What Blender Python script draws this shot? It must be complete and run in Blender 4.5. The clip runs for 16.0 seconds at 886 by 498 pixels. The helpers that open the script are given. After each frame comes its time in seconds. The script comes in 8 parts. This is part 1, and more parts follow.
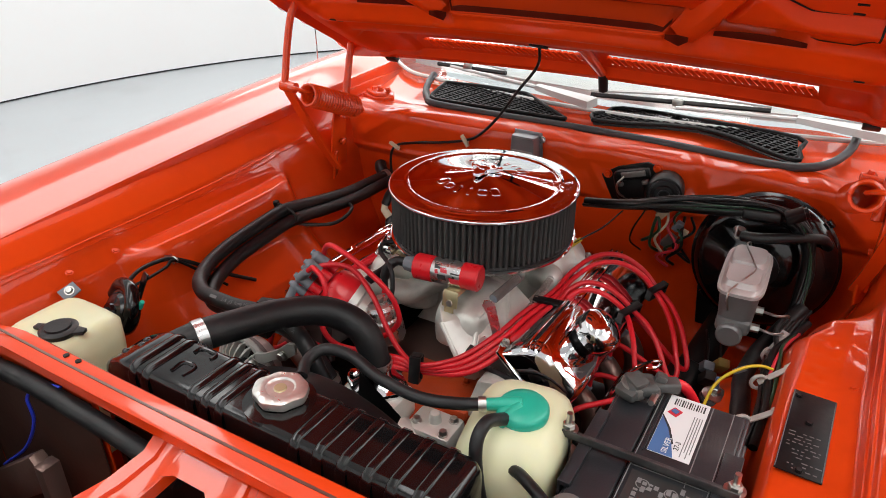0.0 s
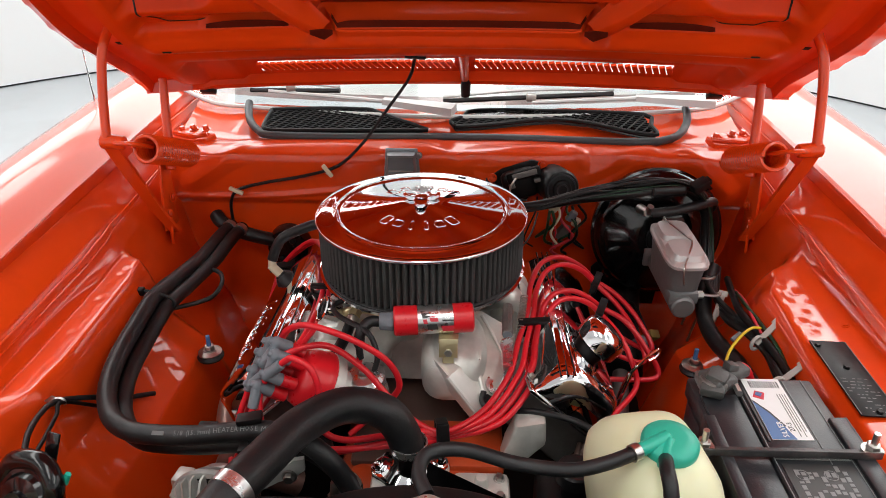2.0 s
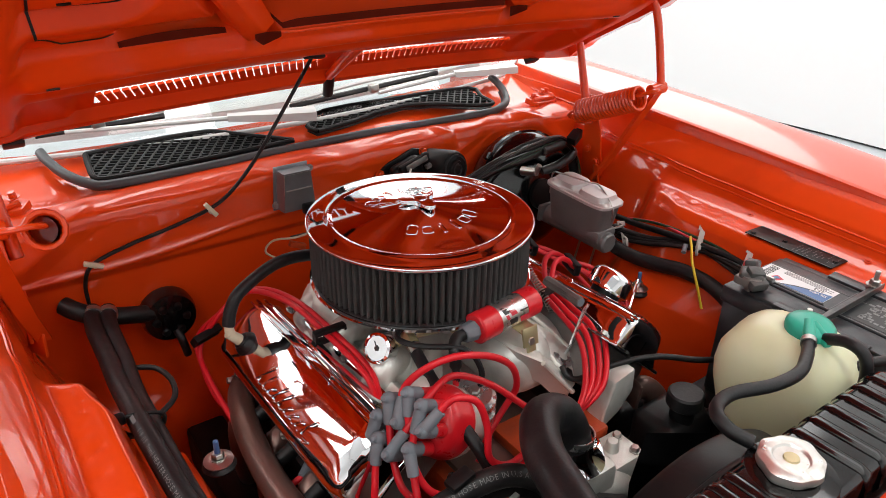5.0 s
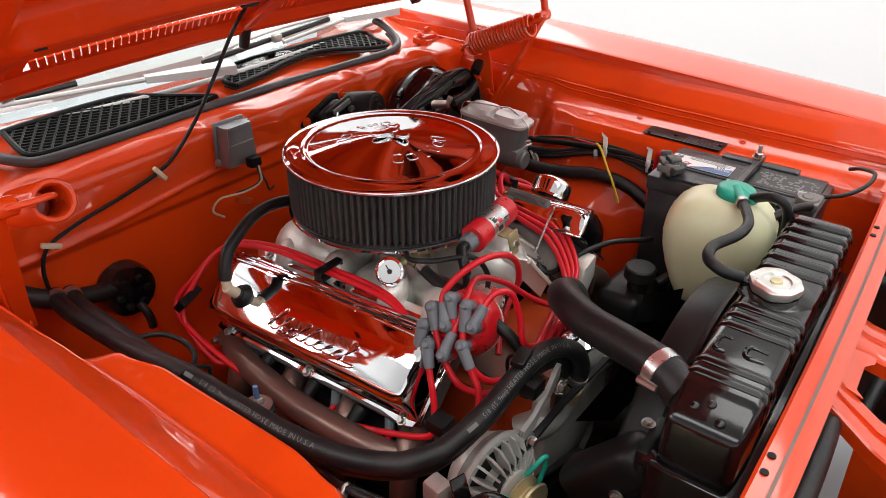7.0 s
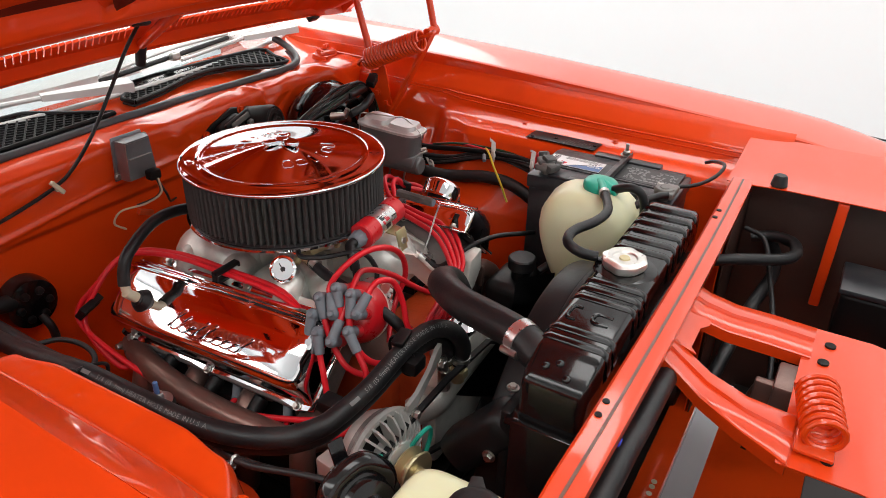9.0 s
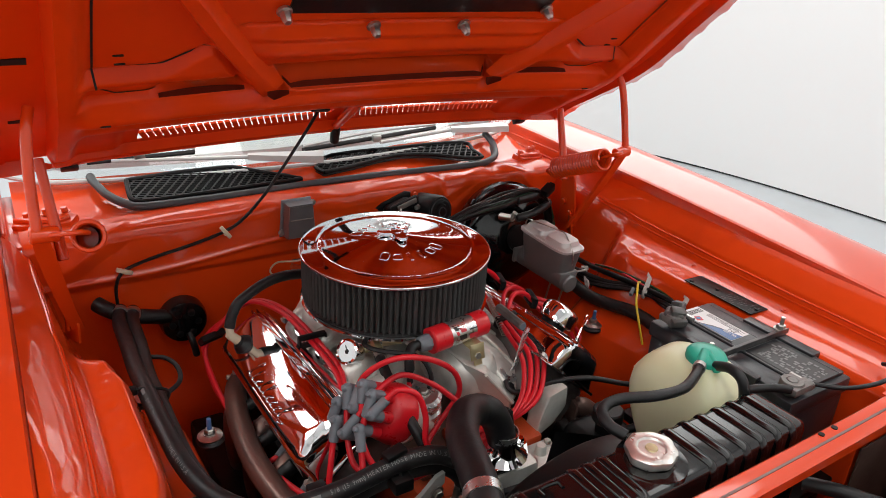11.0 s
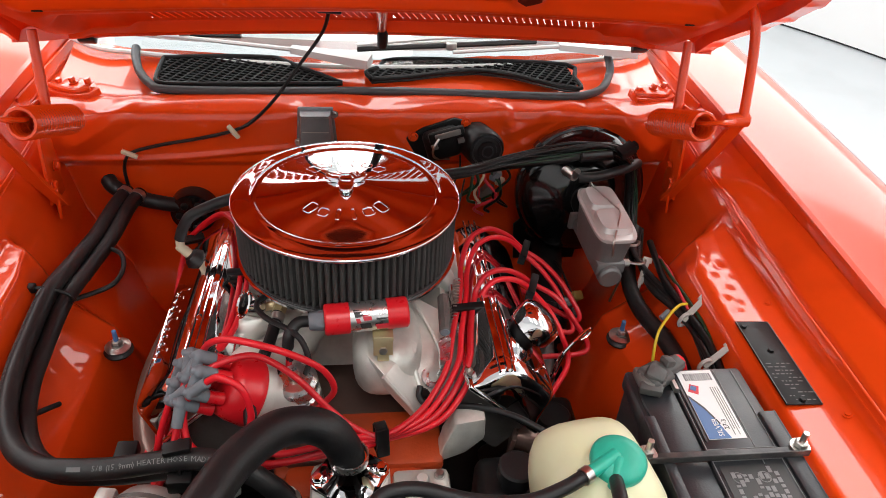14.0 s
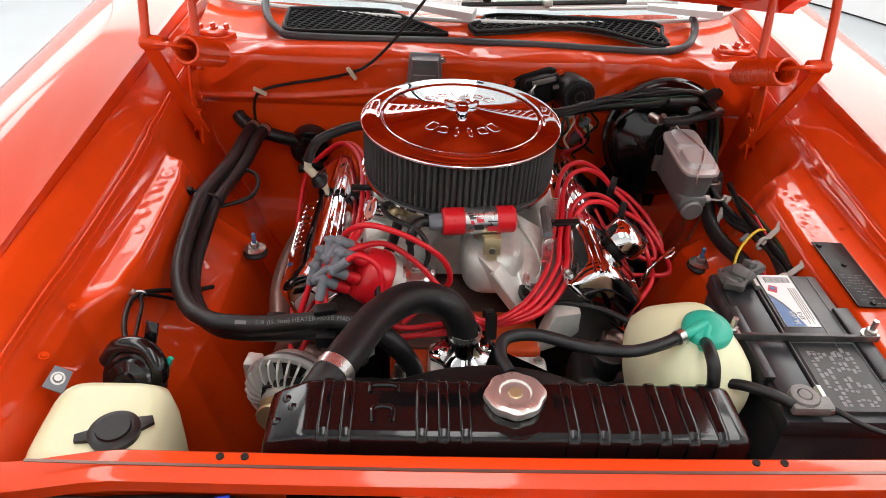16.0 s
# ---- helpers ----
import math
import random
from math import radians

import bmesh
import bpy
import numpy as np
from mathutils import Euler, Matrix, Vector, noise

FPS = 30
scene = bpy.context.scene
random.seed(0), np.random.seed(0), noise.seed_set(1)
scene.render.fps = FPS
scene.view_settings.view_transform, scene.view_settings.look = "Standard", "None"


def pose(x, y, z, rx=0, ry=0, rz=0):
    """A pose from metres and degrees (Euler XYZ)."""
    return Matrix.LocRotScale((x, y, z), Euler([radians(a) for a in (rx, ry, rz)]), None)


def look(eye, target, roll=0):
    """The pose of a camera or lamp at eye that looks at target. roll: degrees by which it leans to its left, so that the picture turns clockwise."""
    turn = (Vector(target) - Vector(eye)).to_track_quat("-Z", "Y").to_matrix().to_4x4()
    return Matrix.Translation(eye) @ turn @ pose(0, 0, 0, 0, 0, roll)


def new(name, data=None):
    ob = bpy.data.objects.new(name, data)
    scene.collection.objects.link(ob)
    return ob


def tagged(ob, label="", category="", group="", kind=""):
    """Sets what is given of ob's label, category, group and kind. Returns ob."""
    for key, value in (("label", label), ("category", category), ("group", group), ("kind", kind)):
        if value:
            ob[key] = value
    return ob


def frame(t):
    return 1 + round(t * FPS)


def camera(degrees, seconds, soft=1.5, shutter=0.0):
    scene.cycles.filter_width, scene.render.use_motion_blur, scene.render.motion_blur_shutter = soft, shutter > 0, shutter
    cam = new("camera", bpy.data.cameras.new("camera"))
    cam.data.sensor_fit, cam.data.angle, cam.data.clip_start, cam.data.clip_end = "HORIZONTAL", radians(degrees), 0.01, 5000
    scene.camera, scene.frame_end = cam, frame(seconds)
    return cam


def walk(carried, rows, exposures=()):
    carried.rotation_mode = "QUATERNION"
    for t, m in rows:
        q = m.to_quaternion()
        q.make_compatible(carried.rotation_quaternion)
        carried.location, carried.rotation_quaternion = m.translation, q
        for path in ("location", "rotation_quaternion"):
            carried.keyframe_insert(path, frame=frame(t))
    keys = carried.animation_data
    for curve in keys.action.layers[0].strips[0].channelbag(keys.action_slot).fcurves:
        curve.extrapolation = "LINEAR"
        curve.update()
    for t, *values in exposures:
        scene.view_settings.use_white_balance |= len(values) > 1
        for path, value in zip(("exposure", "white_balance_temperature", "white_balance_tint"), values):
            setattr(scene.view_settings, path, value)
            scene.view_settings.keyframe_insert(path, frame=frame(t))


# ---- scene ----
cam = camera(63.6, 16.0, soft=0.9)
METRES, EYE, TILT, LEAN, TURN = 3.3, 1.45, -28.0, 0.0, 30.4
X0, Y0 = 0.535, -1.154
ROWS = [
    (0.0, 0.0, 0.0, 0.0, -0.0, 0.0, -0.0),
    (0.5, -0.0314, 0.0123, 0.0075, -5.65, -0.08, 2.96),
    (1.0, -0.0702, 0.0356, 0.0167, -11.81, -0.55, 6.12),
    (1.5, -0.1027, 0.053, 0.0264, -18.59, -1.38, 9.54),
    (2.0, -0.1341, 0.0748, 0.0357, -25.69, -2.67, 12.91),
    (2.5, -0.1542, 0.1035, 0.0528, -32.41, -4.36, 15.72),
    (3.0, -0.1715, 0.1358, 0.064, -39.72, -6.39, 18.54),
    (5.5, -0.2855, 0.2434, 0.1087, -67.82, -17.98, 26.06),
    (6.0, -0.3068, 0.2554, 0.1155, -72.4, -21.22, 26.65),
    (6.5, -0.3263, 0.2764, 0.1271, -77.74, -24.65, 27.1),
    (7.0, -0.3249, 0.3037, 0.1395, -82.96, -27.29, 27.37),
    (7.5, -0.3293, 0.3219, 0.1466, -86.78, -29.1, 27.5),
    (8.0, -0.3353, 0.3294, 0.1504, -89.19, -30.15, 27.35),
    (8.5, -0.3449, 0.3151, 0.1448, -90.36, -30.54, 27.16),
    (11.0, -0.314, 0.1709, 0.0979, -59.86, -10.11, 21.66),
    (11.5, -0.3005, 0.1413, 0.0883, -50.78, -6.84, 19.32),
    (12.0, -0.2587, 0.1162, 0.0735, -44.54, -4.9, 17.23),
    (12.5, -0.2209, 0.097, 0.0644, -40.92, -3.8, 15.8),
    (13.0, -0.1911, 0.0875, 0.0624, -38.08, -4.13, 14.69),
    (13.5, -0.1525, 0.0907, 0.072, -35.94, -8.55, 14.06),
    (14.0, -0.1275, 0.0997, 0.0811, -34.21, -12.88, 13.22),
    (14.5, -0.124, 0.1028, 0.0792, -31.97, -13.99, 12.24),
    (15.0, -0.1288, 0.1012, 0.0741, -30.31, -13.89, 11.8),
    (15.5, -0.1484, 0.0913, 0.0658, -29.68, -13.49, 11.73),
    (16.0, -0.1876, 0.0714, 0.0527, -29.55, -11.8, 11.86),
]
EDGES = [(5.3, look((-0.700, -0.872, 1.394), (0.396, 0.515, 0.459), 0.5)), (8.7, look((-1.015, -0.797, 1.390), (0.496, 0.053, 0.393), 1.1)), (10.8, look((-0.721, -1.096, 1.461), (0.391, 0.366, 0.670), 3.2))]
PATH = [(t, pose(X0, Y0, EYE, TILT, LEAN, TURN) @ pose(METRES * x, METRES * y, METRES * z, 90 + pitch, roll, yaw)) for t, x, y, z, yaw, pitch, roll in ROWS]
walk(cam, sorted(PATH + EDGES, key=lambda row: row[0]),
     exposures=((0.0, -0.14), (1.5, -0.10), (3.0, -0.08), (8.5, -0.04), (10.8, -0.38), (11.5, -0.38), (12.5, -0.26), (13.5, -0.08), (14.5, 0.10), (15.5, 0.10), (16.0, 0.02)))

# ---- world, room lights, exposure ----
world = bpy.data.worlds.new("studio_world")
scene.world = world
world.use_nodes = True
world.node_tree.nodes["Background"].inputs[0].default_value = (1.0, 1.0, 1.0, 1)
world.node_tree.nodes["Background"].inputs[1].default_value = 0.02


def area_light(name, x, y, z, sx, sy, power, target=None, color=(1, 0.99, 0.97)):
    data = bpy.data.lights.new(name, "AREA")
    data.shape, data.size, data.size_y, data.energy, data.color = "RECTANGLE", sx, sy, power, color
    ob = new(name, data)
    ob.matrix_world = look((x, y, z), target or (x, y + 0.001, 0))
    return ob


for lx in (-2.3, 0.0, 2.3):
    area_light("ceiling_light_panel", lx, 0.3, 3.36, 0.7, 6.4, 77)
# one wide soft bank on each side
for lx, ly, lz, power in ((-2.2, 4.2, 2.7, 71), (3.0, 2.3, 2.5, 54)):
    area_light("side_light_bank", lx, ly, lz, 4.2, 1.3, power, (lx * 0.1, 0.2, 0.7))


# ---- materials ----
def shader(name, color, rough=0.5, metal=0.0, coat=0.0, var=0.12, scale=8.0, bump=0.0, bscale=60.0, rvar=0.08,
           dirt=None, dirt_amount=0.25, dirt_scale=5.0, spec=0.5, trans=0.0, sss=0.0, random_tint=0.0, coat_rough=0.04):
    """A principled material with two scales of colour variation, uneven gloss and fine relief."""
    m = bpy.data.materials.new(name)
    m.use_nodes = True
    nt = m.node_tree
    b = nt.nodes["Principled BSDF"]
    tc = nt.nodes.new("ShaderNodeTexCoord")
    n1 = nt.nodes.new("ShaderNodeTexNoise")
    n1.inputs["Scale"].default_value, n1.inputs["Detail"].default_value = scale, 6
    nt.links.new(tc.outputs["Object"], n1.inputs["Vector"])
    mix = nt.nodes.new("ShaderNodeMix")
    mix.data_type = "RGBA"
    c = Vector(color[:3])
    mix.inputs[6].default_value = (*(c * (1 - var)), 1)
    mix.inputs[7].default_value = (*[min(1, v * (1 + var)) for v in c], 1)
    nt.links.new(n1.outputs["Fac"], mix.inputs[0])
    out = mix.outputs[2]
    if dirt:
        n2 = nt.nodes.new("ShaderNodeTexNoise")
        n2.inputs["Scale"].default_value, n2.inputs["Detail"].default_value = dirt_scale, 9
        nt.links.new(tc.outputs["Object"], n2.inputs["Vector"])
        ramp = nt.nodes.new("ShaderNodeMapRange")
        ramp.inputs["From Min"].default_value, ramp.inputs["From Max"].default_value = 0.52, 0.72
        ramp.inputs["To Max"].default_value = dirt_amount
        nt.links.new(n2.outputs["Fac"], ramp.inputs["Value"])
        mx = nt.nodes.new("ShaderNodeMix")
        mx.data_type = "RGBA"
        mx.inputs[7].default_value = (*dirt, 1)
        nt.links.new(ramp.outputs[0], mx.inputs[0])
        nt.links.new(out, mx.inputs[6])
        out = mx.outputs[2]
    if random_tint:
        oi = nt.nodes.new("ShaderNodeObjectInfo")
        mr = nt.nodes.new("ShaderNodeMapRange")
        mr.inputs["To Min"].default_value, mr.inputs["To Max"].default_value = 1 - random_tint, 1 + random_tint
        nt.links.new(oi.outputs["Random"], mr.inputs["Value"])
        hs = nt.nodes.new("ShaderNodeHueSaturation")
        nt.links.new(mr.outputs[0], hs.inputs["Value"])
        nt.links.new(out, hs.inputs["Color"])
        out = hs.outputs[0]
    nt.links.new(out, b.inputs["Base Color"])
    b.inputs["Metallic"].default_value = metal
    b.inputs["Specular IOR Level"].default_value = spec
    b.inputs["Coat Weight"].default_value = coat
    b.inputs["Coat Roughness"].default_value = coat_rough
    b.inputs["Transmission Weight"].default_value = trans
    if sss:
        b.inputs["Subsurface Weight"].default_value = sss
        b.inputs["Subsurface Radius"].default_value = (0.02, 0.018, 0.012)
        b.inputs["Subsurface Scale"].default_value = 0.6
    n3 = nt.nodes.new("ShaderNodeTexNoise")
    n3.inputs["Scale"].default_value, n3.inputs["Detail"].default_value = scale * 2.3, 4
    nt.links.new(tc.outputs["Object"], n3.inputs["Vector"])
    rr = nt.nodes.new("ShaderNodeMapRange")
    rr.inputs["To Min"].default_value, rr.inputs["To Max"].default_value = max(0.0, rough - rvar), rough + rvar
    nt.links.new(n3.outputs["Fac"], rr.inputs["Value"])
    nt.links.new(rr.outputs[0], b.inputs["Roughness"])
    if bump:
        n4 = nt.nodes.new("ShaderNodeTexNoise")
        n4.inputs["Scale"].default_value, n4.inputs["Detail"].default_value = bscale, 3
        nt.links.new(tc.outputs["Object"], n4.inputs["Vector"])
        bp = nt.nodes.new("ShaderNodeBump")
        bp.inputs["Strength"].default_value, bp.inputs["Distance"].default_value = bump, 0.002
        nt.links.new(n4.outputs["Fac"], bp.inputs["Height"])
        nt.links.new(bp.outputs[0], b.inputs["Normal"])
    return m


PAINT = shader("orange_body_paint", (0.78, 0.056, 0.005), 0.34, 0, 1.0, 0.06, 3.0, 0.03, 22, 0.05, spec=0.2, coat_rough=0.07)
BAYPAINT = shader("orange_bay_paint", (0.80, 0.064, 0.005), 0.34, 0, 0.9, 0.09, 6.0, 0.07, 16, 0.08, spec=0.15, coat_rough=0.025,
                  dirt=(0.42, 0.02, 0.002), dirt_amount=0.3, dirt_scale=7)
CHROME = shader("chrome", (0.79, 0.79, 0.80), 0.045, 1, 0, 0.02, 10, 0.02, 40, 0.02)
STEEL = shader("zinc_steel", (0.55, 0.54, 0.51), 0.33, 1, 0, 0.15, 30, 0.1, 200, 0.1, dirt=(0.25, 0.2, 0.14), dirt_amount=0.3, dirt_scale=40)
CASTALU = shader("cast_aluminium", (0.76, 0.76, 0.71), 0.38, 0.45, 0, 0.12, 30, 0.22, 420, 0.1, dirt=(0.22, 0.21, 0.18), dirt_amount=0.6, dirt_scale=9)
ALU = shader("machined_aluminium", (0.66, 0.66, 0.66), 0.28, 0.95, 0, 0.08, 30, 0.08, 150, 0.08)
BRASS = shader("yellow_zinc", (0.62, 0.54, 0.32), 0.35, 0.75, 0, 0.15, 40, 0.05, 150)
RUBBER = shader("black_rubber", (0.008, 0.008, 0.009), 0.45, 0, 0, 0.25, 25, 0.15, 220, 0.1, spec=0.4, dirt=(0.05, 0.047, 0.044), dirt_amount=0.35, dirt_scale=18)
GLOSSBLACK = shader("black_gloss_paint", (0.005, 0.0045, 0.005), 0.13, 0, 0.25, 0.2, 12, 0.12, 60, 0.07, spec=0.35, dirt=(0.03, 0.026, 0.022), dirt_amount=0.2, dirt_scale=9)
SATINBLACK = shader("satin_black", (0.006, 0.006, 0.0065), 0.42, 0, 0, 0.25, 20, 0.1, 140, 0.1, spec=0.25, dirt=(0.02, 0.018, 0.017), dirt_amount=0.3, dirt_scale=12)
PLASTIC = shader("black_plastic", (0.022, 0.024, 0.028), 0.33, 0, 0, 0.15, 30, 0.12, 420, 0.08, dirt=(0.09, 0.088, 0.085), dirt_amount=0.4, dirt_scale=14)
FILTER = shader("grey_oiled_filter", (0.04, 0.04, 0.039), 0.7, 0, 0, 0.3, 60, 0.5, 500)
REDWIRE = shader("red_silicone", (0.66, 0.010, 0.020), 0.38, 0, 0.05, 0.1, 40, 0.05, 200, random_tint=0.12)
REDCAP = shader("red_plastic", (0.68, 0.012, 0.02), 0.3, 0, 0.1, 0.1, 30, 0.05, 200)
BOOT = shader("grey_silicone", (0.17, 0.19, 0.215), 0.5, 0, 0, 0.15, 50, 0.1, 200)
NATURAL = shader("milky_plastic", (0.74, 0.75, 0.50), 0.38, 0, 0, 0.07, 9, 0.1, 30, 0.05, sss=0.35, dirt=(0.55, 0.55, 0.30), dirt_amount=0.4, dirt_scale=8)
GREEN = shader("teal_plastic", (0.02, 0.42, 0.30), 0.35, 0, 0, 0.08, 30, 0.05, 100)
HEADER = shader("header_steel", (0.20, 0.125, 0.105), 0.34, 0.6, 0, 0.3, 10, 0.25, 120, 0.1, dirt=(0.22, 0.13, 0.09), dirt_amount=0.5, dirt_scale=8)
ALTALU = shader("dull_alternator_casting", (0.60, 0.60, 0.57), 0.38, 0.5, 0, 0.15, 30, 0.2, 300, 0.1, dirt=(0.14, 0.13, 0.11), dirt_amount=0.5, dirt_scale=14)
IRON = shader("orange_engine_paint", (0.55, 0.07, 0.015), 0.42, 0, 0, 0.3, 18, 0.4, 160, 0.1, dirt=(0.05, 0.035, 0.03), dirt_amount=0.7, dirt_scale=9)
GREYIRON = shader("grey_cast_iron", (0.20, 0.19, 0.18), 0.5, 0.5, 0, 0.25, 25, 0.5, 200, 0.1, dirt=(0.06, 0.05, 0.045), dirt_amount=0.5, dirt_scale=14)
WHITE = shader("white_label", (0.78, 0.78, 0.78), 0.4, 0, 0, 0.04, 20)
BLUE = shader("blue_ink", (0.07, 0.16, 0.36), 0.4)
LABELRED = shader("red_ink", (0.62, 0.03, 0.05), 0.4)
LABELBLACK = shader("black_ink", (0.03, 0.03, 0.03), 0.45)
GREYINK = shader("grey_ink", (0.20, 0.20, 0.20), 0.5)
YELLOW = shader("yellow_wire", (0.7, 0.5, 0.02), 0.4)
GREENWIRE = shader("green_wire", (0.008, 0.05, 0.02), 0.4)
BLUEWIRE = shader("blue_wire", (0.02, 0.05, 0.6), 0.4)
CLIPWHITE = shader("ivory_plastic_clip", (0.66, 0.58, 0.42), 0.45)
MCALU = shader("grey_cast_master_cylinder", (0.20, 0.20, 0.20), 0.45, 0.4, 0, 0.12, 25, 0.25, 240)
WALLWHITE = shader("white_studio_wall", (0.80, 0.81, 0.81), 0.6, 0, 0, 0.015, 0.8)
FLOORWHITE = shader("pale_grey_studio_floor", (0.50, 0.53, 0.55), 0.42, 0, 0, 0.04, 1.2, 0.05, 30, dirt=(0.40, 0.42, 0.43), dirt_amount=0.4, dirt_scale=2)
SEAM = shader("dark_wall_gap", (0.03, 0.03, 0.033), 0.7)
# near-black that stands in for shade in holes, seams and below the bay
DARK = shader("dark_shade_fill", (0.006, 0.0055, 0.005), 0.8, 0, 0, 0.3, 8)
SEALRUBBER = shader("dusty_seal_rubber", (0.05, 0.053, 0.058), 0.4, 0, 0, 0.2, 25, 0.15, 220, 0.1)
DARKBROWN = shader("mottled_dark_brown", (0.045, 0.020, 0.014), 0.55, 0, 0, 0.4, 7, 0.3, 90, 0.1, dirt=(0.12, 0.03, 0.015), dirt_amount=0.5, dirt_scale=5)
MESHDARK = shader("dusty_dark_plastic", (0.055, 0.055, 0.058), 0.5, 0, 0, 0.3, 20)
MODULE = shader("dull_zinc", (0.27, 0.285, 0.30), 0.36, 0.75, 0, 0.12, 25, 0.1, 160, dirt=(0.16, 0.15, 0.15), dirt_amount=0.4, dirt_scale=20)
BOOSTERBLACK = shader("black_booster_paint", (0.004, 0.004, 0.0045), 0.13, 0, 0.3, 0.2, 12, 0.06, 60, 0.05, spec=0.5)
LIDSTEEL = shader("dull_pressed_lid", (0.60, 0.58, 0.57), 0.38, 0.35, 0, 0.08, 22, 0.08, 120)
CLIPGREY = shader("pale_grey_plastic", (0.45, 0.43, 0.40), 0.5)
MUSTARD = shader("dull_yellow_plastic", (0.33, 0.25, 0.06), 0.5)
PLATEINK = shader("worn_stamped_metal", (0.13, 0.12, 0.12), 0.5)
HARNESS_BLACK = shader("black_wire_sleeve", (0.005, 0.005, 0.0055), 0.32, 0, 0, 0.3, 30, 0.1, 200, spec=0.4)
ZINC = shader("bright_worn_zinc", (0.78, 0.77, 0.73), 0.30, 0.85, 0, 0.14, 35, 0.2, 150, dirt=(0.40, 0.37, 0.30), dirt_amount=0.4, dirt_scale=50)
HOODPAINT = shader("orange_hood_underside", (0.80, 0.055, 0.002), 0.40, 0, 0.12, 0.10, 5.0, 0.10, 24, 0.08, spec=0.14, dirt=(0.40, 0.02, 0.002), dirt_amount=0.3, dirt_scale=6)
# dark red that puts shade into the colour of the hood's gaps
GAPSHADE = shader("dark_hood_gap_shade", (0.10, 0.010, 0.004), 0.9, 0, 0, 0.3, 9, spec=0.05)
WIPERSILVER = shader("satin_wiper_silver", (0.60, 0.61, 0.60), 0.38, 0.15, 0, 0.08, 20, 0.05, 120)
TERMGREY = shader("dusty_grey_rubber", (0.07, 0.07, 0.068), 0.5, 0, 0, 0.3, 40, 0.6, 120)
HOLDDOWN = shader("worn_black_steel", (0.07, 0.07, 0.072), 0.4, 0.6, 0, 0.3, 30, 0.2, 200, dirt=(0.2, 0.19, 0.18), dirt_amount=0.5, dirt_scale=30)
DASH = shader("pale_grey_dashboard", (0.78, 0.79, 0.79), 0.6, 0, 0, 0.1, 6)


def glass(name, tint=(0.92, 0.96, 0.95), rough=0.0):
    m = bpy.data.materials.new(name)
    m.use_nodes = True
    b = m.node_tree.nodes["Principled BSDF"]
    b.inputs["Base Color"].default_value = (*tint, 1)
    b.inputs["Transmission Weight"].default_value = 1
    b.inputs["Roughness"].default_value = rough
    b.inputs["IOR"].default_value = 1.5
    return m


GLASS = glass("windshield_glass")


# ---- mesh tools ----
def finish(name, bm, material, smooth=40.0):
    bmesh.ops.recalc_face_normals(bm, faces=bm.faces)
    for e in bm.edges:
        if len(e.link_faces) == 2:
            e.smooth = e.calc_face_angle(0) < radians(smooth)
    for f in bm.faces:
        f.smooth = True
    me = bpy.data.meshes.new(name)
    bm.to_mesh(me)
    bm.free()
    me.materials.append(material)
    return me


def thing(name, at, label, category, group="", kind=""):
    ob = new(name)
    ob.empty_display_size = 0.02
    ob.location = at
    return tagged(ob, label, category, group, kind)


def place_of(ob):
    m = ob.matrix_basis.copy()
    return place_of(ob.parent) @ ob.matrix_parent_inverse @ m if ob.parent else m


def part(name, bm, material, parent, label="", smooth=40.0):
    ob = new(name, finish(name, bm, material, smooth))
    ob.parent = parent
    ob.matrix_parent_inverse = place_of(parent).inverted()
    if label:
        ob["label"] = label
    return ob


def piece(name, me, m, parent):
    """One of many alike pieces that share a mesh."""
    ob = new(name, me)
    ob.parent = parent
    ob.matrix_parent_inverse = place_of(parent).inverted()
    ob.matrix_basis = m
    return ob


def solid(name, bm, material, label, category, kind="", group="", smooth=40.0):
    return tagged(new(name, finish(name, bm, material, smooth)), label, category, group, kind)


def join(*bms):
    out = bms[0]
    for b in bms[1:]:
        me = bpy.data.meshes.new("join")
        b.to_mesh(me)
        b.free()
        out.from_mesh(me)
        bpy.data.meshes.remove(me)
    return out


def moved(bm, m):
    bmesh.ops.transform(bm, matrix=m, verts=bm.verts)
    return bm


def box(x0, x1, y0, y1, z0, z1, bevel=0.003, seg=2):
    bm = bmesh.new()
    bmesh.ops.create_cube(bm, size=1)
    moved(bm, Matrix.LocRotScale(((x0 + x1) / 2, (y0 + y1) / 2, (z0 + z1) / 2), None, (x1 - x0, y1 - y0, z1 - z0)))
    if bevel:
        bmesh.ops.bevel(bm, geom=bm.edges[:], offset=bevel, segments=seg, affect="EDGES", profile=0.5)
    return bm


def prism(pts, z0, z1, bevel=0.0, seg=2):
    """A plan outline (x, y) raised from z0 to z1."""
    bm = bmesh.new()
    lo = [bm.verts.new((x, y, z0)) for x, y in pts]
    hi = [bm.verts.new((x, y, z1)) for x, y in pts]
    n = len(pts)
    bm.faces.new(lo[::-1]), bm.faces.new(hi)
    for i in range(n):
        bm.faces.new((lo[i], lo[(i + 1) % n], hi[(i + 1) % n], hi[i]))
    if bevel:
        bmesh.ops.bevel(bm, geom=bm.edges[:], offset=bevel, segments=seg, affect="EDGES", profile=0.5)
    return bm


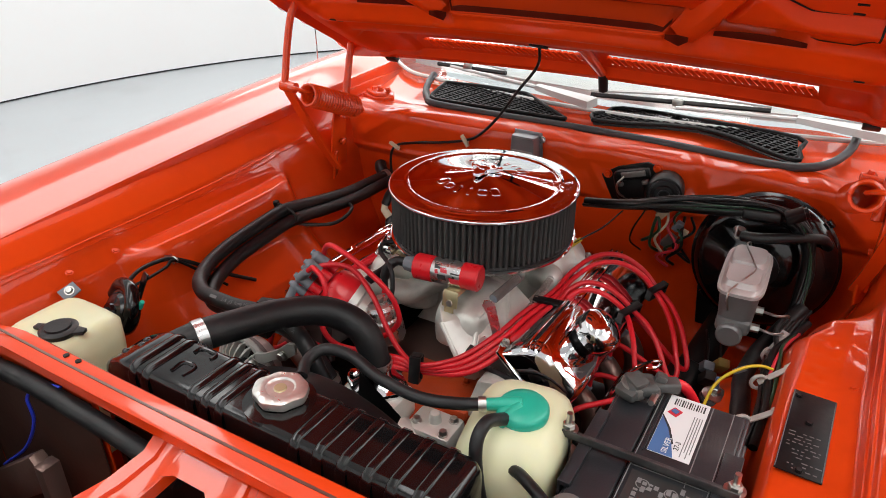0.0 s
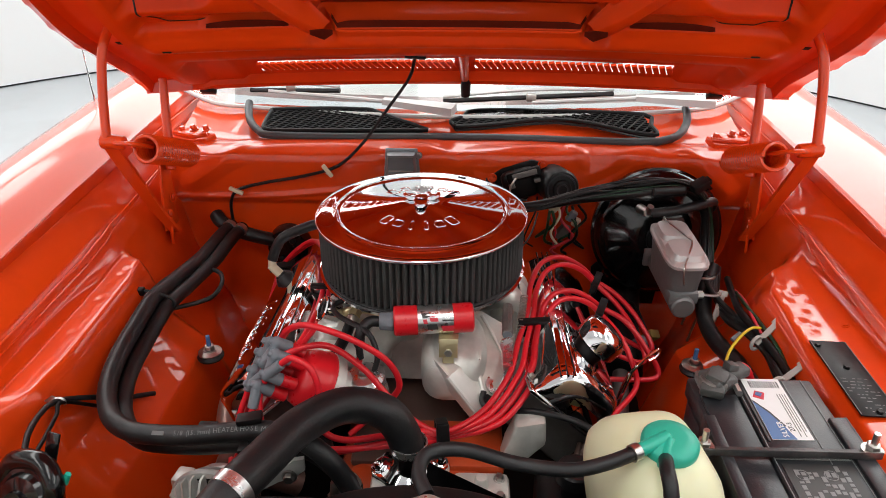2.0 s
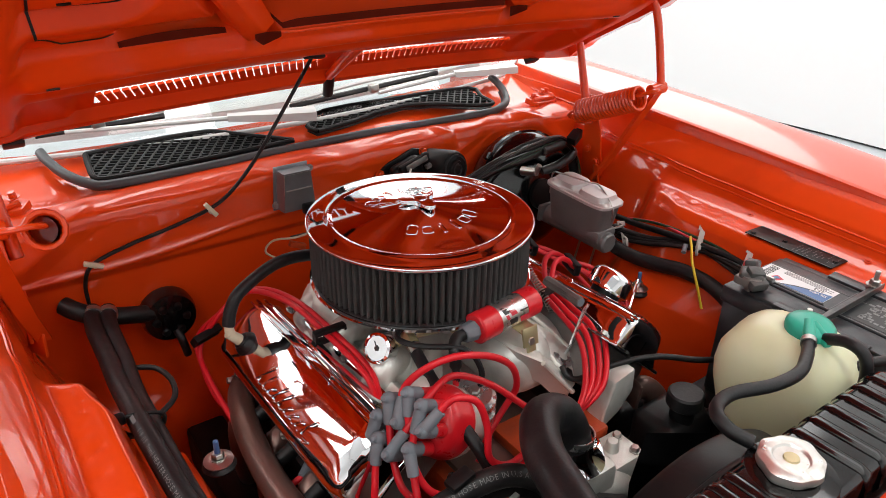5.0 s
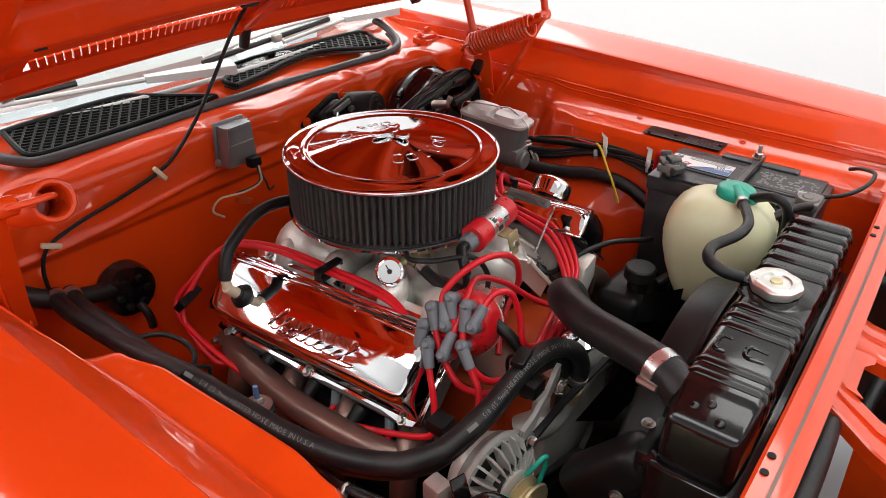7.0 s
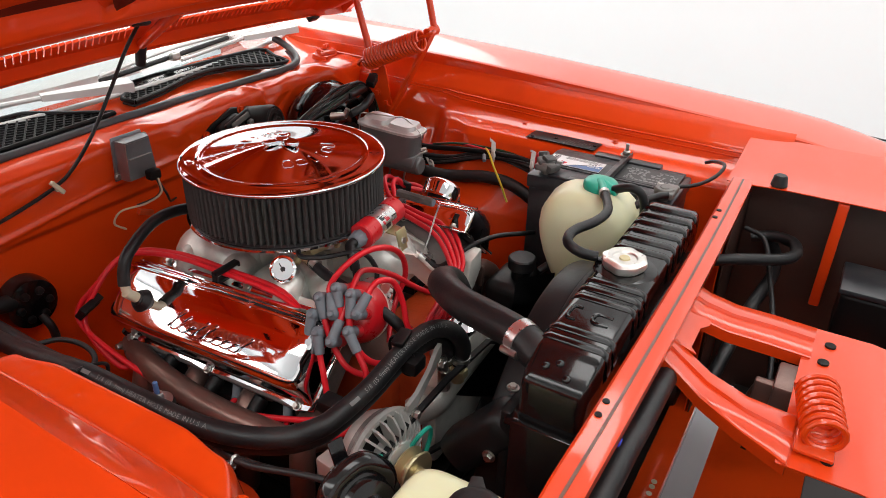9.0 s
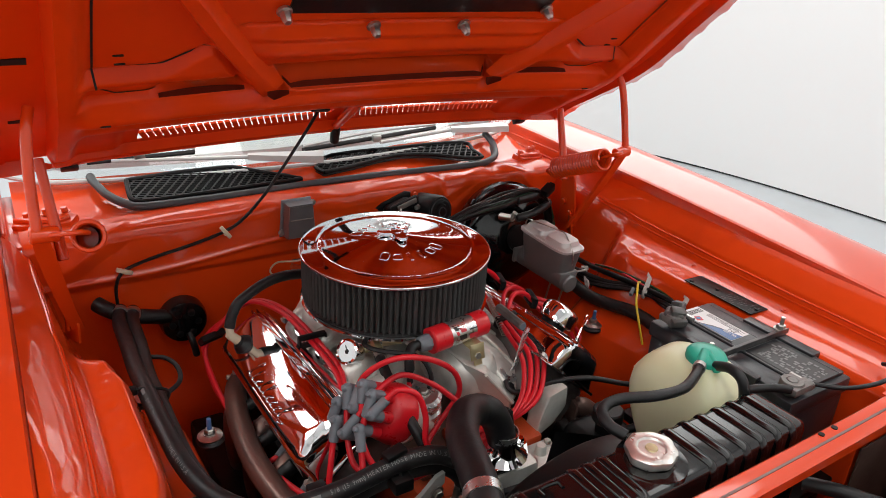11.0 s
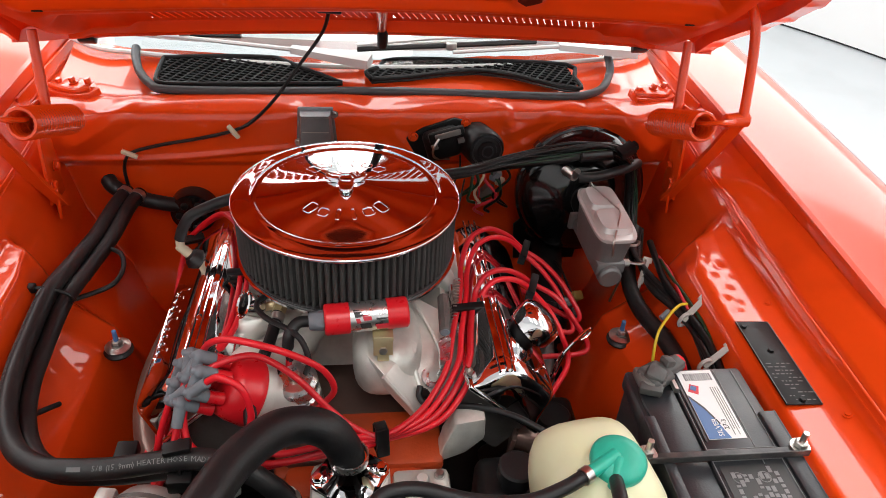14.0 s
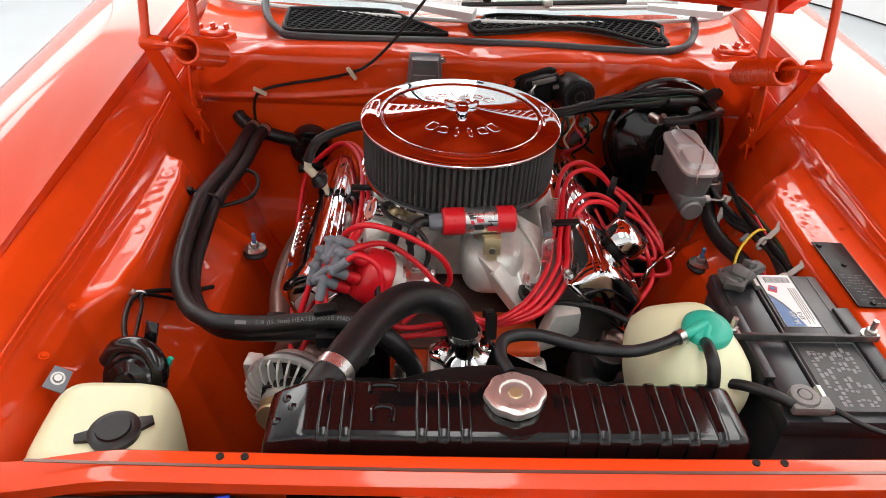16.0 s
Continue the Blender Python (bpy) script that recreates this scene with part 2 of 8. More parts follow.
def lathe(profile, seg=48):
    """Turns (r, z) round the z axis; closed at the ends where r is 0."""
    bm = bmesh.new()
    rings = []
    for r, z in profile:
        if r < 1e-6:
            rings.append([bm.verts.new((0, 0, z))])
        else:
            rings.append([bm.verts.new((r * math.cos(2 * math.pi * i / seg), r * math.sin(2 * math.pi * i / seg), z)) for i in range(seg)])
    for a, b in zip(rings, rings[1:]):
        for i in range(seg):
            j = (i + 1) % seg
            if len(a) == 1 and len(b) == 1:
                break
            if len(a) == 1:
                bm.faces.new((a[0], b[i], b[j]))
            elif len(b) == 1:
                bm.faces.new((a[i], a[j], b[0]))
            else:
                bm.faces.new((a[i], a[j], b[j], b[i]))
    return bm


def between(a, b):
    """The pose that lays the z axis from a towards b."""
    d = Vector(b) - Vector(a)
    return Matrix.Translation(a) @ d.to_track_quat("Z", "Y").to_matrix().to_4x4()


def rod(a, b, r, r2=None, seg=20, bevel=0.0):
    h = (Vector(b) - Vector(a)).length
    r2 = r if r2 is None else r2
    c = bevel
    prof = [(0, 0), (r - c, 0), (r, c), (r2, h - c), (r2 - c, h), (0, h)] if c else [(0, 0), (r, 0), (r2, h), (0, h)]
    return moved(lathe(prof, seg), between(a, b))


def curve_points(pts, per=8):
    """Points along a smooth line through pts (Catmull-Rom)."""
    p = [Vector(q) for q in pts]
    p = [p[0] * 2 - p[1]] + p + [p[-1] * 2 - p[-2]]
    out = []
    for i in range(1, len(p) - 2):
        a, b, c, d = p[i - 1:i + 3]
        for k in range(per):
            t = k / per
            out.append(0.5 * ((2 * b) + (c - a) * t + (2 * a - 5 * b + 4 * c - d) * t * t + (3 * b - a - 3 * c + d) * t ** 3))
    return out + [p[-2]]


def tube(pts, r, per=8, seg=12, ends=True, profile=None):
    """A round hose through pts; r may be a list along the way; profile(s) scales it along its length 0 to 1."""
    line = curve_points(pts, per)
    bm = bmesh.new()
    t0 = (line[1] - line[0]).normalized()
    nrm = t0.orthogonal().normalized()
    rings = []
    for i, q in enumerate(line):
        t = (line[min(i + 1, len(line) - 1)] - line[max(i - 1, 0)]).normalized()
        nrm = (nrm - t * nrm.dot(t)).normalized()
        bn = t.cross(nrm)
        s = i / (len(line) - 1)
        rad = r * (profile(s) if profile else 1)
        rings.append([bm.verts.new(q + rad * (math.cos(2 * math.pi * k / seg) * nrm + math.sin(2 * math.pi * k / seg) * bn)) for k in range(seg)])
    for a, b in zip(rings, rings[1:]):
        for k in range(seg):
            bm.faces.new((a[k], a[(k + 1) % seg], b[(k + 1) % seg], b[k]))
    if ends:
        bm.faces.new(rings[0][::-1]), bm.faces.new(rings[-1])
    return bm


def loft(sections, closed=False, cap=False):
    """A skin through sections that have the same number of points."""
    bm = bmesh.new()
    rows = [[bm.verts.new(p) for p in s] for s in sections]
    n = len(rows[0])
    for a, b in zip(rows, rows[1:]):
        for k in range(n if closed else n - 1):
            bm.faces.new((a[k], a[(k + 1) % n], b[(k + 1) % n], b[k]))
    if cap:
        bm.faces.new(rows[0][::-1]), bm.faces.new(rows[-1])
    return bm


def thicken(bm, t):
    bmesh.ops.recalc_face_normals(bm, faces=bm.faces)
    bmesh.ops.solidify(bm, geom=bm.faces[:], thickness=t)
    return bm


def grid(fn, us, vs):
    bm = bmesh.new()
    rows = [[bm.verts.new(fn(u, v)) for v in vs] for u in us]
    for a, b in zip(rows, rows[1:]):
        for k in range(len(vs) - 1):
            bm.faces.new((a[k], a[k + 1], b[k + 1], b[k]))
    return bm


def span(a, b, n):
    return [a + (b - a) * i / (n - 1) for i in range(n)]


def step(a, b, x):
    t = min(1, max(0, (x - a) / (b - a)))
    return t * t * (3 - 2 * t)


def hexbolt(r=0.008, h=0.006, washer=0.011):
    return join(lathe([(0, 0), (washer, 0), (washer, 0.0015), (r * 1.1, 0.0015)], 20),
                lathe([(r, 0.0015), (r, h), (r * 0.85, h + 0.0012), (0, h + 0.0012)], 6))


# ---- studio ----
def round_room(a, b, n, x, y, power=2.6):
    out = []
    for i in range(n):
        t = 2 * math.pi * i / n
        c, s = math.cos(t), math.sin(t)
        out.append((x + a * math.copysign(abs(c) ** (2 / power), c), y + b * math.copysign(abs(s) ** (2 / power), s)))
    return out


ROOM = round_room(4.22, 4.75, 160, -0.43, 0.6, 2.2)


def room_band(z0, z1, off0, off1):
    bm = bmesh.new()
    lo, hi = [], []
    for x, y in ROOM:
        d = Vector((x + 0.43, y - 0.6, 0)).normalized()
        lo.append([bm.verts.new(Vector((x, y, z)) + d * o) for z, o in ((z0, off0), (z1, off0), (z1, off1), (z0, off1))])
    n = len(lo)
    for i in range(n):
        a, b = lo[i], lo[(i + 1) % n]
        for k in range(4):
            bm.faces.new((a[k], a[(k + 1) % 4], b[(k + 1) % 4], b[k]))
    return bm


solid("wall_round", room_band(0.016, 3.4, 0, 0.12), WALLWHITE, "plain white curved studio wall", "wall", "structure")
solid("baseboard", room_band(0.0, 0.016, 0.02, 0.12), SEAM, "dark shadow gap at the foot of the white wall", "baseboard", "structure")
solid("floor", box(-6, 6, -6.5, 7, -0.1, 0, 0), FLOORWHITE, "smooth pale grey studio floor", "floor", "structure")
solid("ceiling", box(-6, 6, -6.5, 7, 3.4, 3.5, 0), WALLWHITE, "plain white studio ceiling", "ceiling", "structure")


# ---- car body: fenders, aprons, firewall, cowl ----
def lip_z(y):
    return 0.897 + 0.05 * y - 0.02 * y * y


def lip_x(y):
    return 0.722


# sections from the lip outward: (sideways, up)
FENDER_SIDE = ((0.241, -0.05), (0.245, -0.11), (0.244, -0.22), (0.232, -0.34), (0.21, -0.50), (0.18, -0.64))
FENDER_SECTION = {-1: ((0.012, 0.006), (0.020, 0.0082), (0.06, 0.0194), (0.095, 0.0290), (0.110, 0.0318), (0.132, 0.0325), (0.175, 0.0245), (0.212, 0.008), (0.232, -0.014), *FENDER_SIDE),
                  1: ((0.012, 0.006), (0.020, 0.0066), (0.06, 0.0096), (0.10, 0.0124), (0.14, 0.0145), (0.165, 0.0145), (0.188, 0.0105), (0.212, 0.0), (0.232, -0.018), *FENDER_SIDE)}


def fender(side, name, label):
    ys = span(-1.12, 1.05, 30)

    def row(y, section):
        nose = step(-0.75, -1.15, y)
        return [(side * (lip_x(y) + dx - 0.03 * nose), y, lip_z(y) + dz - 0.03 * nose) for dx, dz in section]

    t = thing(name, (side * 0.85, 0, 0.25), label, "car fender")
    part("panel", thicken(loft([row(y, FENDER_SECTION[side]) for y in ys]), 0.0015), PAINT, t)
    part("inner_flange", thicken(loft([row(y, ((0.012, 0.006), (0.003, 0.004), (0.0, -0.003), (0.0, -0.032), (-0.003, -0.037), (-0.012, -0.046))) for y in ys]), 0.0015), PAINT, t, "folded inner flange of the fender")
    return t


fender(-1, "fender", "glossy orange passenger side front fender with an antenna")
fender(1, "fender", "glossy orange driver side front fender")

# Inner aprons: sections (x, z) from the fender gutter down to the frame rail, per station along the car.
APRON_L = (
    (-0.78, ((0.72, 0.862), (0.70, 0.850), (0.665, 0.847), (0.645, 0.796), (0.61, 0.786), (0.555, 0.783), (0.542, 0.77), (0.538, 0.68), (0.532, 0.55), (0.53, 0.30))),
    (-0.45, ((0.72, 0.868), (0.70, 0.855), (0.665, 0.852), (0.645, 0.796), (0.61, 0.786), (0.555, 0.783), (0.542, 0.77), (0.535, 0.68), (0.528, 0.55), (0.52, 0.30))),
    (-0.24, ((0.72, 0.872), (0.70, 0.858), (0.668, 0.855), (0.645, 0.798), (0.61, 0.788), (0.556, 0.786), (0.542, 0.77), (0.527, 0.69), (0.49, 0.60), (0.44, 0.30))),
    (-0.05, ((0.72, 0.878), (0.70, 0.862), (0.672, 0.859), (0.648, 0.802), (0.615, 0.790), (0.562, 0.786), (0.545, 0.77), (0.505, 0.67), (0.44, 0.620), (0.36, 0.38))),
    (0.03, ((0.72, 0.880), (0.70, 0.864), (0.675, 0.861), (0.65, 0.805), (0.625, 0.792), (0.59, 0.784), (0.57, 0.762), (0.52, 0.66), (0.44, 0.60), (0.36, 0.36))),
    (0.11, ((0.72, 0.883), (0.70, 0.866), (0.68, 0.863), (0.66, 0.815), (0.648, 0.79), (0.640, 0.76), (0.630, 0.73), (0.58, 0.64), (0.50, 0.56), (0.40, 0.35))),
    (0.40, ((0.72, 0.892), (0.70, 0.872), (0.69, 0.869), (0.675, 0.83), (0.668, 0.79), (0.662, 0.76), (0.655, 0.73), (0.64, 0.64), (0.60, 0.54), (0.50, 0.35))),
)
APRON_R = (
    (-0.78, ((0.72, 0.862), (0.70, 0.850), (0.675, 0.847), (0.662, 0.80), (0.655, 0.785), (0.648, 0.77), (0.642, 0.75), (0.625, 0.66), (0.61, 0.55), (0.58, 0.30))),
    (-0.42, ((0.72, 0.869), (0.70, 0.856), (0.676, 0.853), (0.660, 0.80), (0.650, 0.785), (0.638, 0.77), (0.630, 0.745), (0.60, 0.66), (0.57, 0.55), (0.52, 0.30))),
    (-0.345, ((0.72, 0.872), (0.70, 0.858), (0.672, 0.855), (0.655, 0.798), (0.642, 0.783), (0.594, 0.786), (0.585, 0.768), (0.568, 0.67), (0.52, 0.59), (0.45, 0.30))),
    (-0.27, ((0.72, 0.874), (0.70, 0.859), (0.671, 0.856), (0.652, 0.800), (0.638, 0.784), (0.585, 0.789), (0.576, 0.771), (0.560, 0.67), (0.50, 0.61), (0.42, 0.34))),
    (-0.05, ((0.72, 0.878), (0.70, 0.862), (0.672, 0.859), (0.652, 0.802), (0.638, 0.785), (0.588, 0.789), (0.579, 0.771), (0.556, 0.675), (0.49, 0.618), (0.42, 0.38))),
    (0.03, ((0.72, 0.881), (0.70, 0.865), (0.675, 0.862), (0.655, 0.805), (0.642, 0.786), (0.602, 0.786), (0.590, 0.764), (0.558, 0.66), (0.49, 0.60), (0.42, 0.36))),
    (0.10, ((0.72, 0.884), (0.70, 0.867), (0.68, 0.864), (0.662, 0.815), (0.652, 0.79), (0.645, 0.76), (0.636, 0.73), (0.59, 0.64), (0.52, 0.56), (0.42, 0.35))),
    (0.40, ((0.72, 0.892), (0.70, 0.872), (0.69, 0.869), (0.675, 0.83), (0.668, 0.79), (0.662, 0.76), (0.655, 0.73), (0.64, 0.64), (0.60, 0.54), (0.50, 0.35))),
)


def apron(side, stations, name, label, dents):
    # the ledge under the fender lip leans inward
    stations = [(y, (sec[0], (sec[1][0] + 0.006, sec[1][1] + 0.006), (sec[2][0] - 0.004, sec[2][1] - 0.022), *sec[3:])) for y, sec in stations]
    rows = []
    for (ya, a), (yb, b) in zip(stations, stations[1:]):
        n = max(2, round((yb - ya) / 0.006))
        for k in range(n):
            t = k / n
            e = step(0, 1, t)
            rows.append([(side * (p[0] * (1 - e) + q[0] * e), ya + (yb - ya) * t, p[1] * (1 - e) + q[1] * e) for p, q in zip(a, b)])
    ya, a = stations[-1]
    rows.append([(side * p[0], ya, p[1]) for p in a])
    # each fold gets a rounded edge, and the broad faces are cut fine enough for the dents
    fine = []
    for r in rows:
        out = [Vector(r[0])]
        for i in range(1, len(r) - 1):
            p, q, n = Vector(r[i - 1]), Vector(r[i]), Vector(r[i + 1])
            e = min(0.004, (p - q).length * 0.35, (n - q).length * 0.35)
            u, v = q + (p - q).normalized() * e, q + (n - q).normalized() * e
            if i == 3:
                # two pressed lines run along the upright below the rail
                nrm = Vector((-side * abs(q.z - p.z), 0, abs(q.x - p.x))).normalized()
                out += [out[-1].lerp(u, m) + nrm * h for m, h in ((0.14, 0.0), (0.17, 0.0024), (0.24, 0.0028), (0.27, 0.0), (0.56, 0.0), (0.59, 0.0020), (0.66, 0.0022), (0.69, 0.0))]
            if i == 5:
                out += [out[-1].lerp(u, m / 7) for m in range(1, 7)]
            out += [u, (u + v + 2 * q) / 4, v]
        out.append(Vector(r[-1]))
        for p in out:
            for dx, dy, rad, deep in dents:
                g = math.hypot(p.x - side * dx, p.y - dy) / rad
                if g < 1 and p.z > 0.75:
                    p.z -= deep * (1 - g * g) ** 2
        fine.append(out)
    return solid(name, thicken(loft(fine), 0.0015), BAYPAINT, label, "inner fender", "structure", smooth=60)


rng = random.Random(21)
DENTS_R = [(0.618 + rng.uniform(-0.014, 0.014), y + rng.uniform(-0.008, 0.008), rng.uniform(0.009, 0.014), rng.uniform(0.0010, 0.0024)) for y in (-0.005, -0.028, -0.05, -0.07, -0.10, -0.125, -0.15, -0.215)]
DENTS_L = [(0.588 + rng.uniform(-0.016, 0.018), y + rng.uniform(-0.008, 0.008), rng.uniform(0.008, 0.012), rng.uniform(0.0015, 0.0032)) for y in (-0.01, -0.025, -0.04, -0.055, -0.075, -0.09, -0.11, -0.13, -0.15, -0.17)]
apron(1, APRON_L, "inner_fender_driver", "glossy orange steel inner fender beside the battery", DENTS_L)
apron(-1, APRON_R, "inner_fender_passenger", "glossy orange steel inner fender with shock tower", DENTS_R)


# Firewall: a sheet with a bead, folded forward-leaning upper part and the cowl shelf behind it.
# (x, height) pairs along the developed panel: above COWL_EDGE the height runs on over the shelf
FOLDS = ((-0.125, 0.905, 0.0, 0.846, 0.007, 0.026), (0.0, 0.846, 0.21, 0.892, 0.008, 0.030), (0.255, 0.895, 0.305, 0.826, 0.008, 0.018), (0.305, 0.826, 0.44, 0.884, 0.010, 0.030), (0.44, 0.880, 0.335, 0.795, 0.006, 0.024),
         (0.03, 0.846, 0.07, 0.78, 0.006, 0.020), (-0.62, 0.80, -0.50, 0.875, 0.010, 0.030), (0.62, 0.79, 0.52, 0.880, 0.012, 0.032), (-0.30, 0.895, -0.18, 0.868, 0.006, 0.020), (-0.30, 0.895, -0.48, 0.868, 0.006, 0.024))


def fold(x, z):
    """Pressed creases behind the wiper motor and towards the corners."""
    y = 0.0
    for x0, z0, x1, z1, h, w in FOLDS:
        dx, dz = x1 - x0, z1 - z0
        t = min(1, max(0, ((x - x0) * dx + (z - z0) * dz) / (dx * dx + dz * dz)))
        y = max(y, h * max(0, 1 - math.hypot(x - x0 - t * dx, z - z0 - t * dz) / w))
    return y


def firewall_y(x, z):
    y = 0.392
    y += 0.012 * step(0.76, 0.74, z)                       # lower panel set back
    y -= 0.006 * math.exp(-((z - (0.765 + 0.03 * step(-0.5, -0.1, x))) / 0.006) ** 2) * step(0.05, -0.05, x)
    y += 0.02 * step(0.12, 0.30, x) * step(0.70, 0.85, z) * step(0.60, 0.45, x)
    y -= 0.05 * step(0.50, 0.40, z)
    return y - fold(x, z)


COWL_EDGE = 0.850
ACROSS = span(-0.69, 0.69, 240)
rows = [[(x, firewall_y(x, z), z) for x in ACROSS] for z in span(0.25, 0.70, 14) + span(0.706, COWL_EDGE, 48)]
SHELF = ((0.003, 0.006), (0.006, 0.010), (0.011, 0.0135), (0.017, 0.0158), (0.024, 0.0182), (0.031, 0.0202), (0.038, 0.0218), (0.045, 0.0232), (0.052, 0.0245), (0.059, 0.0255), (0.066, 0.026), (0.072, 0.020), (0.09, 0.012), (0.16, 0.024), (0.22, 0.034), (0.27, 0.046), (0.30, 0.058))
rows += [[(x, firewall_y(x, COWL_EDGE) + dy * (1 if dy < 0.1 else 0.62 + 0.38 * (x / 0.69) ** 2), COWL_EDGE + dz + 0.012 * (1 - (x / 0.69) ** 2) + 0.7 * fold(x, COWL_EDGE + 0.72 * dy + 0.35 * dz) * step(0.052, 0.030, dy)) for x in ACROSS]
         for dy, dz in SHELF]
solid("firewall", thicken(loft(rows), 0.002), BAYPAINT, "glossy orange firewall and cowl panel", "firewall", "structure", smooth=60)

for s, side in ((-1, "passenger"), (1, "driver")):
    solid("cowl_side_" + side, join(box(min(s * 0.712, s * 0.719), max(s * 0.712, s * 0.719), 0.401, 1.0, 0.50, 0.898), box(min(s * 0.688, s * 0.712), max(s * 0.688, s * 0.712), 0.395, 0.72, 0.858, 0.866)), BAYPAINT, "orange panel closing the cowl side beside the fender", "cowl panel", "structure")

# Windshield, its base moulding, dashboard top and pillars.
def glass_point(x, v):
    a = max(0.0, abs(x) - 0.60)
    return (x * (1 - 0.12 * v), 0.545 + 0.115 * (x / 0.7) ** 2 + 2.2 * a * a + 0.62 * v, 0.918 + 0.025 * step(0.60, 0.80, abs(x)) + 0.36 * v)


w = thing("windshield", (0, 0.56, 0.92), "sloping clear windshield above the cowl, reflecting the white room", "windshield")
part("glass_pane", thicken(grid(glass_point, span(-0.84, 0.84, 40), span(0, 1, 8)), 0.005), GLASS, w)
part("moulding", tube([glass_point(x, -0.005) for x in span(-0.84, 0.84, 17)], 0.006, 4, 8), WIPERSILVER, w, "pale bright moulding")
for s in (-1, 1):
    part("pillar", tube([glass_point(s * 0.855, v) for v in (0, 0.3, 0.6, 1)], 0.022, 4, 10), PAINT, w, "orange painted pillar")
part("header_rail", tube([glass_point(x, 1.0) for x in span(-0.84, 0.84, 9)], 0.02, 4, 10), PAINT, w, "orange painted roof edge")
solid("dashboard", thicken(grid(lambda x, v: (x, 0.66 + 0.10 * (x / 0.7) ** 2 + 0.5 * v, 0.930 - 0.04 * v), span(-0.68, 0.68, 8), span(0, 1, 4)), 0.02), DASH,
      "pale grey dashboard top behind the windshield", "dashboard")


# ---- hood ----
# the hood's middle line: forward from its rear edge, then y and z
HOOD_LINE = curve_points([(-0.02, 0.568, 0.945), (0.05, 0.508, 1.004), (0.073, 0.488, 1.020), (0.135, 0.428, 1.066), (0.178, 0.328, 1.122), (0.335, 0.172, 1.214), (0.53, 0.040, 1.336), (0.75, -0.120, 1.487), (1.30, -0.52, 1.865)], 16)


def hood_frame(x, u, n=0.0):
    """The place on the hood (across, forward from its rear edge, down from its skin), with axes across, forward and up."""
    i = 0
    while i < len(HOOD_LINE) - 2 and HOOD_LINE[i + 1].x < u:
        i += 1
    a, b = HOOD_LINE[i], HOOD_LINE[i + 1]
    q = a + (b - a) * ((u - a.x) / (b.x - a.x))
    lo, hi = HOOD_LINE[max(0, i - 3)], HOOD_LINE[min(len(HOOD_LINE) - 1, i + 4)]
    d = Vector((0, hi.y - lo.y, hi.z - lo.z)).normalized()
    nn = Vector((0, -d.z, d.y))
    p = Vector((x, q.y, q.z)) + nn * (n + 0.026 * (x / 0.7) ** 2)
    return Matrix(((1, 0, 0, p.x), (0, d.y, -nn.y, p.y), (0, d.z, -nn.z, p.z), (0, 0, 0, 1)))


def hood_at(x, u, n):
    return hood_frame(x, u, n).translation


def bump(x, c, w):
    return math.exp(-((x - c) / w) ** 2)


def hood_depth(x, u):
    """How far the stamped inner frame stands below the skin."""
    a = abs(x)
    side = step(0.555, 0.585, a)
    flange = step(0.606, 0.614, a)
    n = 0.0
    # rear flange, then the trough that holds the vent
    n += 0.012 * step(0.096, 0.090, u)
    trough = step(0.092, 0.096, u) * step(0.172, 0.166, u) * step(0.492, 0.470, a)
    # first cross beam: two rounded beads
    beam = step(0.166, 0.178, u) * step(0.338, 0.335, u)
    n += beam * (1 - side) * (0.012 + 0.012 * bump(u, 0.215, 0.026) + 0.028 * bump(u, 0.296, 0.030) + 0.006 * step(0.315, 0.33, u) * step(0.235, 0.22, a))
    n -= beam * 0.046 * max(0, 1 - abs(a - 0.242) / 0.026) * step(0.290, 0.333, u)
    # open slot behind it, then the second beam
    n -= 0.027 * step(0.336, 0.338, u) * step(0.398, 0.375, u) * step(0.262, 0.245, a)
    n += step(0.372, 0.405, u) * step(0.512, 0.495, u) * step(0.345, 0.25, a) * (0.004 + 0.013 * bump(u, 0.445, 0.024) + 0.006 * bump(u, 0.484, 0.010))
    n -= 0.014 * bump(u, 0.516, 0.0035) * step(0.34, 0.30, a)
    centre = 0.262 + (u - 0.335) * 0.60
    # pockets outside them: a dark slit, a dished plate, a seam
    outer = step(centre + 0.030, centre + 0.040, a) * (1 - side)
    edge = 0.460 - 0.055 * step(0.36, 0.46, a)
    n -= 0.024 * outer * step(0.338, 0.341, u) * step(0.372, 0.352, u) * step(0.47, 0.40, a)
    n += outer * (0.016 * step(0.352, 0.385, u) * step(edge + 0.004, edge - 0.012, u) * (0.6 + 0.4 * bump(u, 0.40, 0.03)) - 0.008 * bump(u, edge + 0.010, 0.005))
    # side rails with a shallow step
    n += side * (0.032 - 0.010 * step(0.640, 0.655, a)) * step(0.06, 0.16, u)
    n += 0.03 * step(1.16, 1.18, u)
    n = n * (1 - flange) - 0.014 * flange + 0.006 * flange * step(0.685, 0.70, a)
    return n * (1 - trough) - 0.010 * trough


hood = thing("hood", tuple(hood_at(0, 0.073, 0)), "raised glossy orange hood, its stamped underside showing", "car hood")
xs = span(-0.70, 0.70, 281)
us = span(0.080, 0.60, 190) + span(0.61, 1.24, 40)


